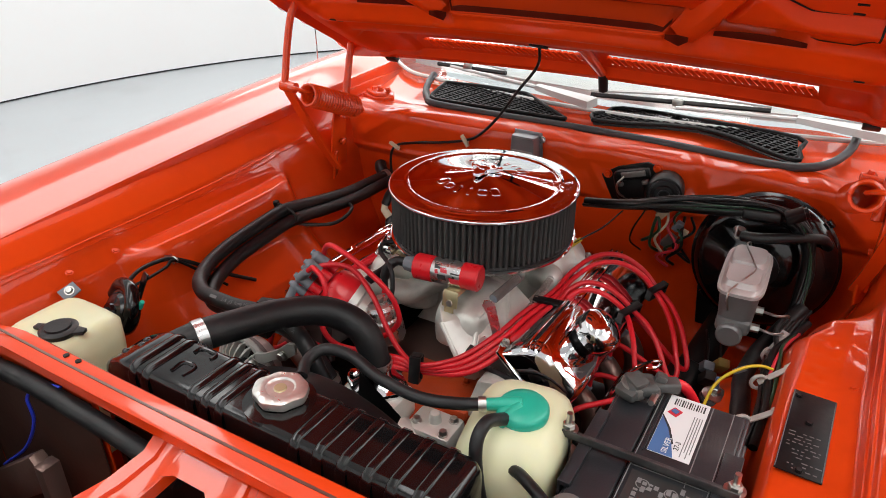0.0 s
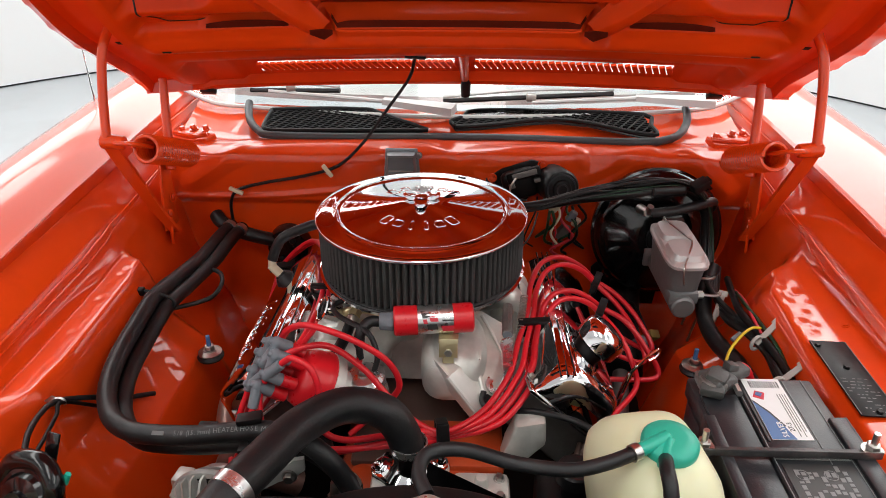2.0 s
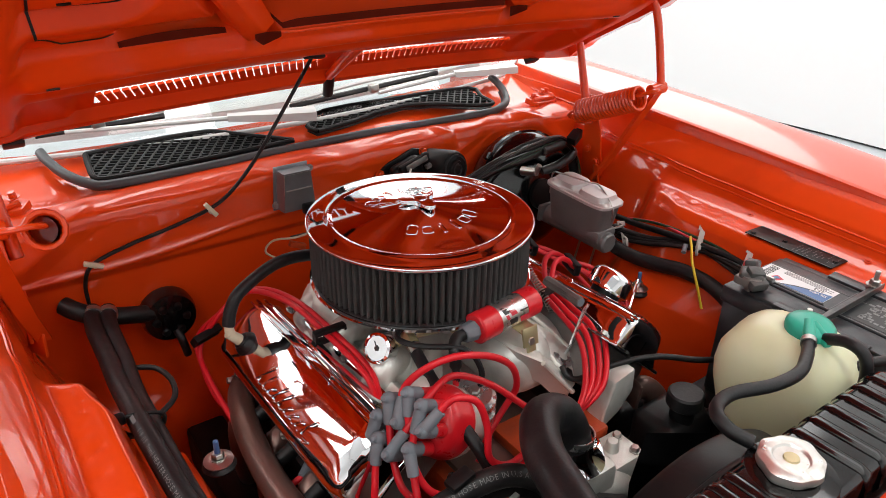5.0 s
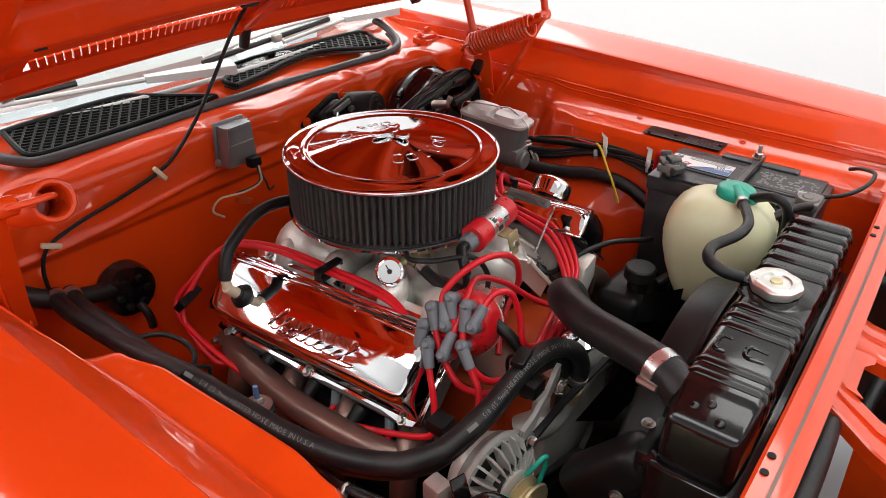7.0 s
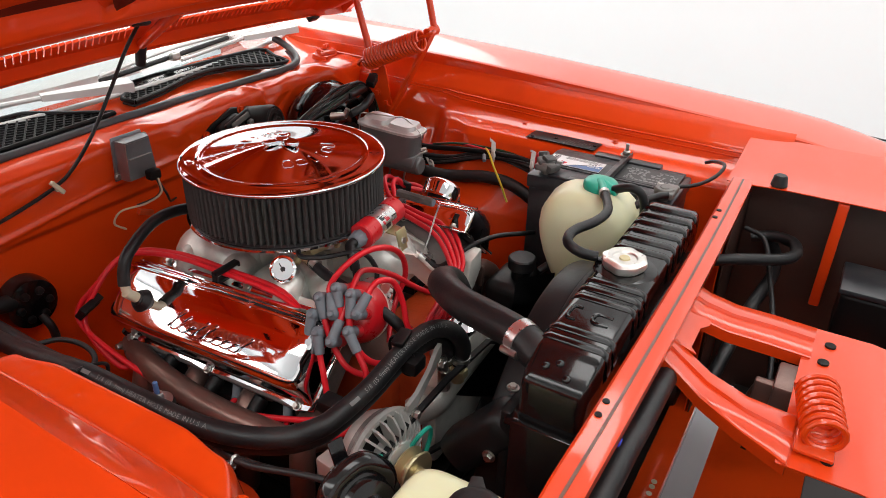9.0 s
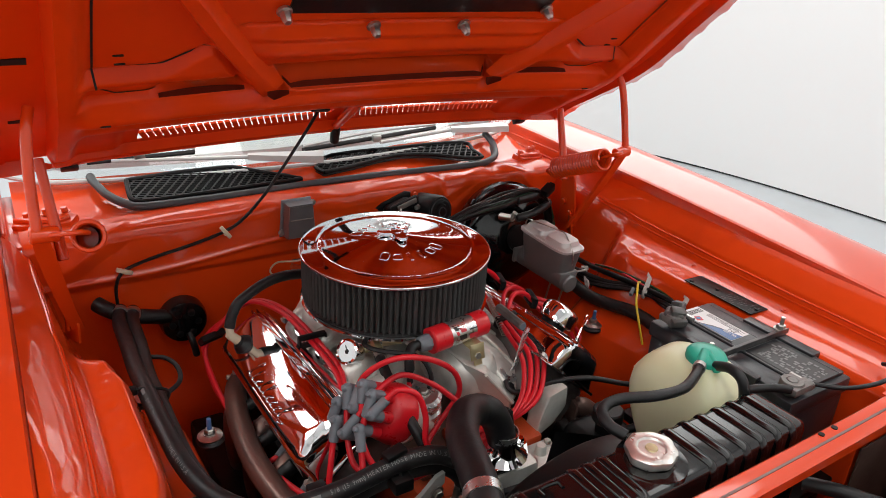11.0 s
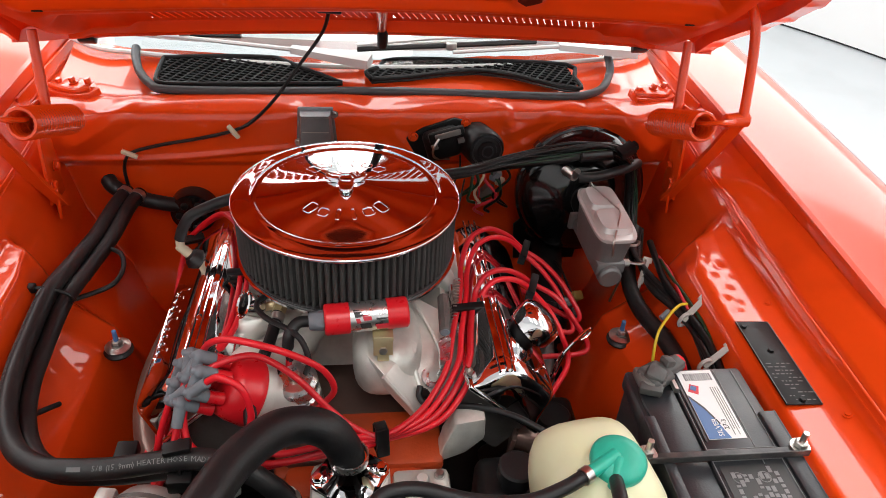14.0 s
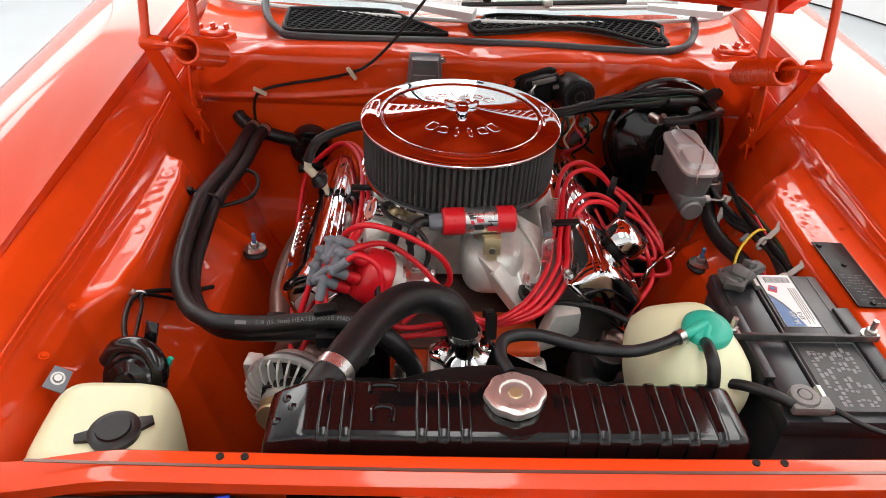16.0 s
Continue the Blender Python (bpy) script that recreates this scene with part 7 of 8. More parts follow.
def wiper(pivot, mid, tip, b0, b1, clip):
    w = thing("windshield_wiper", pivot, "satin silver wiper arm with a black blade", "wiper", "wipers")
    p, q, t = Vector(pivot), Vector(mid), Vector(tip)
    d = (q - p).normalized()
    n = d.cross(Vector((0, 0, 1))).normalized()
    part("arm_head", loft([[p + n * a + Vector((0, 0, h)) for a, h in ((-0.023, -0.006), (-0.021, 0.012), (0.016, 0.016), (0.020, -0.006))], [p * 0.5 + q * 0.5 + n * a + Vector((0, 0, h)) for a, h in ((-0.018, -0.004), (-0.016, 0.011), (0.012, 0.014), (0.014, -0.004))],
                           [q + n * a + Vector((0, 0, h)) for a, h in ((-0.010, -0.002), (-0.009, 0.011), (0.007, 0.012), (0.009, -0.002))]], True, True), WIPERSILVER, w)
    part("arm_rod", rod(q + Vector((0, 0, 0.004)), t + Vector((0, 0, 0.004)), 0.0055, 0.0045, 8), WIPERSILVER, w)
    part("blade_bridge", tube([Vector(b0) + Vector((0, 0, 0.010)), (Vector(b0) + Vector(b1)) / 2 + Vector((0, 0, 0.018)), Vector(b1) + Vector((0, 0, 0.010))], 0.0045, 6, 6), WIPERSILVER, w)
    part("blade_rubber", rod(b0, b1, 0.006, None, 6), RUBBER, w)
    part("clip", moved(box(-0.012, 0.012, -0.008, 0.008, 0.0, 0.018, 0.003), Matrix.Translation(clip)), STEEL, w)


wiper((-0.011, 0.496, 0.943), (-0.183, 0.553, 0.946), (-0.48, 0.620, 0.950), (-0.53, 0.635, 0.952), (-0.296, 0.600, 0.962), (-0.42, 0.612, 0.955))
wiper((0.619, 0.583, 0.943), (0.434, 0.600, 0.946), (0.176, 0.546, 0.948), (-0.039, 0.560, 0.950), (0.377, 0.597, 0.962), (0.174, 0.566, 0.950))
for s in (-1, 1):
    c = thing("cowl_bracket", (s * 0.638, 0.494, 0.885), "lumpy orange bracket and bolts at the cowl corner", "bracket", "cowl brackets")
    at = pose(s * 0.636, 0.490, 0.884, 8, s * 6, s * 24)
    part("plate", moved(prism([(-0.062, -0.024), (0.02, -0.036), (0.058, -0.026), (0.064, 0.004), (0.03, 0.026), (-0.05, 0.020)], -0.014, 0.002, 0.003), at), BAYPAINT, c)
    part("fold", moved(tube([(-0.058, -0.006, 0.004), (-0.02, -0.020, 0.008), (0.024, -0.024, 0.006), (0.052, -0.010, 0.006)], 0.006, 5, 8), at), BAYPAINT, c)
    part("upper_plate", moved(prism([(-0.030, -0.016), (0.034, -0.020), (0.044, 0.006), (0.014, 0.022), (-0.026, 0.016)], 0.004, 0.010, 0.002), at), BAYPAINT, c)
    for dx, dy, h in ((-0.038, 0.004, 0.004), (0.004, 0.000, 0.012), (0.040, 0.004, 0.010)):
        part("bolt", moved(hexbolt(0.007, 0.010, 0.011), at @ Matrix.Translation((dx, dy, h))), BAYPAINT, c)


# ---- ignition module, wiper motor, blower, cable ----
im = thing("voltage_module", (-0.13, 0.39, 0.80), "grey metal ignition module box on the firewall", "ignition module")
part("base_plate", moved(prism([(-0.044, -0.045), (0.044, -0.045), (0.036, 0.046), (-0.036, 0.046)], -0.002, 0.002, 0.0015), pose(-0.127, 0.384, 0.845, 90)), MODULE, im, "dull zinc base plate")
part("box_body", loft([[(-0.127 + w * sx, y, 0.845 + h) for sx, h in ((-1, -0.040), (1, -0.040), (0.84, 0.040), (-0.84, 0.040))] for y, w in ((0.383, 0.037), (0.356, 0.036), (0.350, 0.033))], True, True), MODULE, im, "dull grey pressed steel box", smooth=30)
part("ridge", box(-0.154, -0.100, 0.3485, 0.351, 0.848, 0.8505, 0.0008), STEEL, im)
part("edge_ridge", tube([(-0.159, 0.352, 0.808), (-0.155, 0.351, 0.882), (-0.099, 0.351, 0.882)], 0.0012, 1, 6), STEEL, im)
for x, z in ((-0.170, 0.812), (-0.086, 0.876)):
    part("screw", moved(hexbolt(0.006, 0.005, 0.008), pose(x + (0.004 if x < -0.1 else -0.002), 0.381, z, 90)), STEEL, im)
part("plug", box(-0.125, -0.098, 0.330, 0.352, 0.796, 0.818, 0.005), SATINBLACK, im)
part("lead", tube([(-0.11, 0.335, 0.80), (-0.112, 0.325, 0.775), (-0.12, 0.34, 0.755), (-0.15, 0.36, 0.745)], 0.003, 6, 8), LABELBLACK, im)
cable("module_wire", [(-0.11, 0.33, 0.80), (-0.115, 0.322, 0.77), (-0.145, 0.34, 0.752), (-0.185, 0.365, 0.745), (-0.20, 0.375, 0.72), (-0.18, 0.37, 0.70)], 0.0022, CLIPWHITE, "thin pale wire looping from the module", "wire")
cable("module_wire", [(-0.112, 0.332, 0.80), (-0.105, 0.318, 0.765), (-0.09, 0.33, 0.74), (-0.06, 0.35, 0.73)], 0.0025, LABELBLACK, "thin black wire from the module", "wire")
t = thing("wire_connector", (-0.15, 0.35, 0.735), "orange plastic wire connector by the module", "connector")
part("shell", moved(box(-0.018, 0.018, -0.006, 0.006, -0.006, 0.006, 0.002), pose(-0.14, 0.352, 0.728, 0, 25, 0)), IRON, t)

wm = thing("wiper_motor", (0.17, 0.38, 0.83), "black wiper motor bolted to the firewall", "wiper motor")
part("mount_plate", moved(prism([(-0.074, 0.028), (-0.03, 0.042), (0.04, 0.044), (0.066, 0.028), (0.060, -0.02), (0.0, -0.050), (-0.060, -0.040)], -0.004, 0.004, 0.003), pose(0.142, 0.390, 0.812, 90, 0, 0) @ pose(0, 0, 0, 0, 0, 17)), SATINBLACK, wm)
WM = pose(0.134, 0.372, 0.822, 0, -17, 0)
part("gear_case", moved(join(box(-0.034, 0.044, -0.018, 0.014, -0.044, 0.026, 0.014, 3), box(-0.020, 0.058, -0.026, -0.014, 0.006, 0.030, 0.005)), WM), SATINBLACK, wm, "dirty black gear case")
part("crank_plate", moved(box(-0.006, 0.050, -0.031, -0.026, 0.014, 0.027, 0.002), WM), GREYIRON, wm, "dirty grey switch cover")
for dx in (-0.012, 0.046):
    part("terminal", moved(box(dx - 0.007, dx + 0.007, -0.034, -0.024, -0.004, 0.005, 0.001), WM), GREYIRON, wm)
part("motor_lead", tube([(0.13, 0.340, 0.84), (0.118, 0.332, 0.82), (0.125, 0.35, 0.79), (0.16, 0.38, 0.77)], 0.0025, 6, 6), STEEL, wm)
part("motor_can", moved(lathe([(0, -0.012), (0.030, -0.012), (0.037, -0.005), (0.038, 0.06), (0.034, 0.068), (0.020, 0.070), (0.018, 0.074), (0.008, 0.075), (0, 0.075)], 36), pose(0.216, 0.384, 0.814, 80, 0, 10) @ Matrix.Scale(1.10, 4)), SATINBLACK, wm, "black motor can")
for r, z in ((0.030, 0.0695), (0.012, 0.0755)):
    part("can_ring", moved(lathe([(r - 0.003, z - 0.002), (r - 0.0025, z + 0.001), (r, z + 0.001), (r + 0.0006, z - 0.002)], 32), pose(0.216, 0.384, 0.814, 80, 0, 10) @ Matrix.Scale(1.10, 4)), PLASTIC, wm)
for x, z in ((0.079, 0.822), (0.192, 0.856)):
    part("bolt", moved(hexbolt(0.007, 0.006, 0.011), pose(x, 0.386, z, 90)), BAYPAINT, wm)

bl = thing("heater_blower", (-0.41, 0.39, 0.62), "black heater blower motor on the firewall", "blower motor")
part("can", moved(lathe([(0, 0), (0.052, 0.0), (0.052, 0.02), (0.048, 0.034), (0.030, 0.040), (0, 0.042)], 36), pose(-0.405, 0.40, 0.640, 90)), GLOSSBLACK, bl)
for k in range(6):
    part("lug", moved(rod((0.028, 0, 0.036), (0.028, 0, 0.046), 0.009, 0.007, 10, 0.001), pose(-0.405, 0.40, 0.640, 90) @ pose(0, 0, 0, 0, 0, 60 * k)), SATINBLACK, bl)
part("duct", tube([(-0.575, 0.39, 0.715), (-0.56, 0.372, 0.708), (-0.53, 0.366, 0.690), (-0.48, 0.368, 0.672), (-0.43, 0.378, 0.655)], 0.0165, 7, 14), RUBBER, bl)
part("drain", tube([(-0.40, 0.36, 0.615), (-0.395, 0.345, 0.59), (-0.39, 0.35, 0.56)], 0.008, 5, 10), RUBBER, bl)

cb = thing("hood_cable", (-0.09, 0.37, 1.09), "thin black cable from the hood vent along the firewall", "cable")
part("sheath", tube([tuple(hood_at(-0.088, 0.176, 0.010)), (-0.105, 0.362, 1.055), (-0.155, 0.365, 0.985), (-0.205, 0.372, 0.915), (-0.255, 0.378, 0.862), (-0.297, 0.380, 0.838), (-0.37, 0.383, 0.818), (-0.45, 0.383, 0.803), (-0.512, 0.381, 0.785), (-0.532, 0.382, 0.755), (-0.535, 0.384, 0.71), (-0.53, 0.385, 0.66)], 0.0036, 8, 8), RUBBER, cb)
part("anchor", moved(box(-0.022, 0.022, -0.006, 0.006, -0.004, 0.006, 0.002), hood_frame(-0.088, 0.178, 0.012) @ pose(0, 0, 0, 180, 0, -15)), SATINBLACK, cb)
for x, y, z in ((-0.297, 0.380, 0.838), (-0.514, 0.380, 0.786)):
    c = thing("cable_clip", (x, y, z), "ivory plastic cable clip on the firewall", "clip", "cable clips")
    part("body", moved(join(box(-0.017, 0.017, -0.0045, 0.0045, -0.0045, 0.0045, 0.002), rod((0.004, 0, -0.002), (0.004, 0.012, -0.002), 0.005, None, 10)), pose(x, y - 0.006, z, 0, 55 if x > -0.4 else 25, 0)), CLIPWHITE, c)

# ---- brake booster and master cylinder ----
bo = thing("brake_booster", (0.452, 0.385, 0.62), "black round brake booster on the firewall", "brake booster")
BM = pose(0.450, 0.385, 0.712, 80, 0, 0) @ Matrix.Scale(1.02, 4)
part("shell", moved(lathe([(0, 0.0), (0.10, 0.0), (0.128, 0.012), (0.138, 0.03), (0.140, 0.052), (0.143, 0.054), (0.143, 0.064), (0.138, 0.066), (0.132, 0.082), (0.112, 0.098), (0.085, 0.104), (0.072, 0.116), (0.045, 0.120), (0, 0.120)], 72), BM), BOOSTERBLACK, bo)
part("front_plate", moved(lathe([(0.0, 0.118), (0.036, 0.118), (0.036, 0.130), (0, 0.130)], 28), BM), SATINBLACK, bo)
part("check_valve", join(rod((0.395, 0.275, 0.800), (0.402, 0.235, 0.808), 0.011, 0.009, 14), rod((0.402, 0.238, 0.808), (0.405, 0.230, 0.825), 0.007, None, 12)), STEEL, bo, "plated check valve")
part("vacuum_hose", tube([(0.408, 0.225, 0.812), (0.45, 0.215, 0.822), (0.505, 0.23, 0.83), (0.545, 0.27, 0.82), (0.56, 0.31, 0.79)], 0.0105, 7, 12), RUBBER, bo, "black vacuum hose")
for a in range(4):
    part("tab", moved(box(-0.008, 0.008, -0.003, 0.003, 0.05, 0.07, 0.001), BM @ pose(0, 0, 0, 0, 0, 45 + 90 * a) @ Matrix.Translation((0, 0.146, 0))), GLOSSBLACK, bo)
# guessed black column and gear box, added to darken the bay here
col = thing("added_steering_column", (0.36, 0.20, 0.44), "black steering column and coupling added to darken the bay below the brake booster", "steering column")
part("jacket", rod((0.410, 0.380, 0.560), (0.372, 0.170, 0.500), 0.036, None, 24, 0.003), SATINBLACK, col)
part("floor_plate", moved(prism([(-0.075, -0.06), (0.075, -0.06), (0.085, 0.04), (0.05, 0.075), (-0.05, 0.075), (-0.085, 0.04)], -0.003, 0.003, 0.0015), pose(0.408, 0.374, 0.560, 90)), SATINBLACK, col)
part("coupling", rod((0.372, 0.170, 0.500), (0.360, 0.110, 0.483), 0.046, None, 20, 0.004), SATINBLACK, col)
part("shaft", rod((0.360, 0.110, 0.483), (0.330, -0.060, 0.436), 0.018, None, 16), GREYIRON, col)
part("gear_box", join(box(0.265, 0.375, -0.200, -0.050, 0.365, 0.475, 0.018, 3), rod((0.32, -0.125, 0.47), (0.32, -0.125, 0.50), 0.038, 0.034, 20, 0.003)), SATINBLACK, col)
mc = thing("master_cylinder", (0.436, 0.12, 0.70), "cast grey brake master cylinder with a domed lid", "master cylinder")
MM = Matrix.Translation((0.438, 0.120, 0.753)) @ pose(0, 0, 0, 3, 0, 2)


def slab(l, w, z0, z1, r=0.45, taper=1.0):
    out = []
    for z, k in ((z0, taper), (z1, 1.0)):
        ring = []
        for i in range(36):
            a = 2 * math.pi * i / 36
            c, s = math.cos(a), math.sin(a)
            ring.append((w * k * math.copysign(abs(c) ** r, c), l * k * math.copysign(abs(s) ** r, s), z))
        out.append(ring)
    return loft(out, True, True)


part("reservoir", moved(slab(0.084, 0.036, -0.045, 0.036, 0.42, 0.84), MM), MCALU, mc)
part("lid", moved(join(slab(0.089, 0.041, 0.036, 0.042, 0.42), slab(0.080, 0.033, 0.042, 0.047, 0.42, 1.08)), MM), LIDSTEEL, mc, "pressed silver lid")
for y in (-0.038, 0.038):
    part("lid_dome", moved(slab(0.033, 0.029, 0.046, 0.057, 0.5, 1.14), MM @ Matrix.Translation((0, y, 0))), LIDSTEEL, mc)
part("bail_wire", moved(tube([(-0.012, -0.094, 0.01), (-0.016, -0.092, 0.046), (0.014, -0.03, 0.061), (0.012, 0.0, 0.060), (-0.010, 0.06, 0.062), (-0.006, 0.093, 0.05), (-0.004, 0.096, 0.0)], 0.0018, 6, 6), MM), STEEL, mc)
part("bore", join(moved(rod((0, 0.10, -0.052), (-0.002, -0.092, -0.048), 0.025, 0.023, 24, 0.004), MM), moved(box(-0.03, 0.03, -0.08, -0.02, -0.05, -0.02, 0.008), MM)), MCALU, mc)
part("mount_flange", moved(prism([(-0.034, -0.02), (0.034, -0.02), (0.034, 0.02), (-0.034, 0.02)], -0.005, 0.005, 0.003), MM @ pose(0, 0.095, -0.045, 90)), MCALU, mc)
for i, (y, z) in enumerate(((-0.055, -0.04), (-0.01, -0.03))):
    part("fitting", moved(rod((0.02, y, z), (0.045, y, z), 0.008, None, 6), MM), STEEL, mc)
    part("brake_line", tube([MM @ Vector((0.045, y, z)), MM @ Vector((0.07, y - 0.01, z + 0.004)), MM @ Vector((0.088, y + 0.02, z - 0.01)), MM @ Vector((0.075, y + 0.05, z - 0.05)), MM @ Vector((0.06, y + 0.06, z - 0.16))], 0.0028, 7, 8), STEEL, mc, "steel brake line")

# ---- wiring ----
HARNESS = [(0.080, 0.245, 0.800), (0.16, 0.228, 0.822), (0.26, 0.222, 0.844), (0.36, 0.228, 0.858), (0.44, 0.236, 0.862), (0.492, 0.244, 0.846), (0.524, 0.246, 0.808), (0.536, 0.236, 0.75), (0.534, 0.20, 0.69)]
rng = random.Random(11)
for k in range(13):
    r = (0.0110, 0.0055, 0.0050)[k] if k < 3 else rng.choice((0.0022, 0.0032, 0.0042, 0.0028))
    m = HARNESS_BLACK if k < 3 else (HARNESS_BLACK if k not in (6, 10) else GREENWIRE)
    ox, oy, oz = (rng.uniform(-0.004, 0.012), rng.uniform(-0.012, 0.014), rng.uniform(-0.004, 0.022)) if k else (0, 0, 0)
    if k in (6, 10):
        r = 0.0011
    pts = []
    for i, (x, y, z) in enumerate(HARNESS):
        s = step(0.12, 0.30, x)
        pts.append((x + ox * s + rng.uniform(-0.004, 0.004), y + oy + rng.uniform(-0.004, 0.004), z + oz * s + rng.uniform(-0.004, 0.004)))
    cable("wiring_loom", pts, r, m, "thick black taped wiring loom over the booster" if k < 3 else "thin black wire in the loom over the booster" if k not in (6, 10) else "thin coloured wire in the loom over the booster", "wiring", "wiring over the booster")
t = thing("wire_connector", (0.489, 0.215, 0.89), "black plastic connector on the loom over the booster", "connector")
part("shell", moved(join(box(-0.017, 0.017, -0.012, 0.012, -0.010, 0.010, 0.003), box(0.012, 0.024, -0.008, 0.008, -0.007, 0.007, 0.002)), pose(0.492, 0.215, 0.880, 10, -25, 15)), SATINBLACK, t)
tag = cable("tagged_wire", [(0.066, 0.100, 0.726), (0.098, 0.100, 0.762), (0.130, 0.102, 0.792), (0.152, 0.150, 0.800), (0.17, 0.215, 0.815)], 0.0018, HARNESS_BLACK, "thin wire with a yellow sleeve behind the filter", "wire")
part("sleeve", rod((0.072, 0.100, 0.733), (0.124, 0.101, 0.787), 0.0046, None, 10, 0.001), YELLOW, tag, "bright yellow sleeve")
t = thing("loom_wrap", (0.425, 0.222, 0.86), "black tape wrap binding the wiring loom", "tape")
part("wrap", rod((0.40, 0.226, 0.862), (0.47, 0.232, 0.864), 0.0135, 0.014, 16, 0.003), HARNESS_BLACK, t)
cable("wiring_loom", [(0.545, 0.20, 0.70), (0.514, 0.135, 0.674), (0.492, 0.06, 0.668), (0.484, -0.01, 0.672), (0.484, -0.07, 0.682), (0.492, -0.13, 0.690), (0.500, -0.20, 0.680), (0.500, -0.28, 0.64)], 0.0155, RUBBER, "thick black loom along the inner fender", "wiring")
cable("wiring_loom", [(0.56, 0.15, 0.70), (0.54, 0.06, 0.715), (0.520, -0.03, 0.735), (0.522, -0.11, 0.742), (0.530, -0.20, 0.742), (0.528, -0.28, 0.73)], 0.007, SATINBLACK, "black taped wires along the inner fender", "wiring")
for k in range(6):
    d = 0.006 * k
    cable("wiring_loom", [(0.560 - d, 0.20, 0.70 - 0.3 * d), (0.530 - 0.6 * d, 0.10, 0.672 + d), (0.512 + 0.5 * d, 0.0, 0.694 + 0.4 * d), (0.512 + 0.3 * d, -0.10, 0.728 + 0.3 * d), (0.520, -0.20, 0.738 - 0.4 * d), (0.515, -0.29, 0.73 - d)], 0.0035 + 0.0006 * (k % 3), (HARNESS_BLACK, LABELBLACK)[k % 2], "thin black wire along the inner fender", "wiring", "inner fender wires")
cable("ignition_wire", [(0.545, 0.06, 0.722), (0.53, -0.02, 0.745), (0.532, -0.09, 0.75), (0.535, -0.17, 0.748), (0.53, -0.25, 0.735)], 0.003, GREENWIRE, "thin green wire along the inner fender", "wire")
cable("ignition_wire", [(0.55, 0.08, 0.715), (0.537, 0.0, 0.74), (0.527, -0.06, 0.748), (0.523, -0.12, 0.748)], 0.0028, LABELRED, "thin red wire along the inner fender", "wire")
cable("ignition_wire", [(0.526, -0.105, 0.750), (0.505, -0.118, 0.758), (0.480, -0.140, 0.756), (0.455, -0.165, 0.738), (0.445, -0.190, 0.705), (0.445, -0.21, 0.66)], 0.0026, YELLOW, "thin yellow wire dropping beside the battery", "wire")
t = thing("wire_connector", (0.48, -0.13, 0.74), "pale blue crimp connector on a yellow wire", "connector")
part("shell", rod((0.488, -0.121, 0.749), (0.472, -0.130, 0.741), 0.0048, None, 10), BOOT, t)
for x, y, z, a in ((0.530, -0.125, 0.755, 28), (0.526, -0.235, 0.752, 18), (0.518, 0.062, 0.694, 60)):
    c = thing("cable_clip", (x, y, z), "ivory plastic cable clip on the inner fender", "clip", "cable clips")
    part("body", moved(join(box(-0.028, 0.026, -0.0055, 0.0055, -0.0015, 0.0015, 0.001), box(0.018, 0.030, -0.009, 0.009, -0.001, 0.001, 0.0005), tube([(-0.026 + 0.012 * math.cos(q), 0, 0.012 * math.sin(q)) for q in span(0, 5.0, 7)], 0.0032, 3, 6)), pose(x, y, z, 0, -35, a)), CLIPGREY, c)
# clutter of connectors on the firewall behind the engine
rng = random.Random(4)
for k in range(9):
    x, z = 0.19 + 0.012 * k + rng.uniform(-0.01, 0.01), 0.77 - 0.006 * k + rng.uniform(-0.03, 0.03)
    pts = [(x, 0.385, z + 0.03), (x + rng.uniform(-0.02, 0.02), 0.355, z + 0.01), (x + rng.uniform(-0.03, 0.03), 0.345, z - 0.03), (x + rng.uniform(-0.03, 0.02), 0.36, z - 0.07), (x + rng.uniform(-0.02, 0.02), 0.378, z - 0.05 - 0.05 * rng.random())]
    cable("firewall_wire", pts, rng.choice((0.002, 0.003, 0.0035)), rng.choice((SATINBLACK, SATINBLACK, GREENWIRE, CLIPWHITE, LABELRED)), "thin loose wire on the firewall", "wire", "firewall wires")
for x, y, z, m, s in ((0.225, 0.352, 0.770, CLIPWHITE, 1.2), (0.245, 0.360, 0.70, GREYIRON, 1.4), (0.275, 0.36, 0.725, CLIPWHITE, 0.8), (0.262, 0.35, 0.745, BOOT, 1.0)):
    t = thing("wire_connector", (x, y, z), "small plastic wire connector on the firewall", "connector", "firewall connectors")
    part("shell", moved(box(-0.008, 0.008, -0.006, 0.006, -0.014, 0.014, 0.002), Matrix.Translation((x, y, z)) @ pose(0, 0, 0, 20, 30, 10) @ Matrix.Scale(s, 4)), m, t)
# connectors low behind the battery
for x, y, z, m, tag in ((0.426, 0.168, 0.540, MUSTARD, "dull yellow wire connector above the frame rail"), (0.400, 0.150, 0.536, BOOT, "grey wire connector above the frame rail"), (0.410, 0.120, 0.534, LABELBLACK, "dark wire connector above the frame rail")):
    t = thing("wire_connector", (x, y, z), tag, "connector")
    part("shell", moved(box(-0.012, 0.012, -0.010, 0.010, -0.022, 0.022, 0.003), Matrix.Translation((x, y, z)) @ pose(0, 0, 0, 35, 15, 20)), m, t)
    part("pigtail", tube([(x, y, z), (x - 0.01, y + 0.04, z + 0.02), (x - 0.02, y + 0.09, z + 0.03), (x - 0.03, y + 0.14, z)], 0.003, 5, 6), SATINBLACK, t)

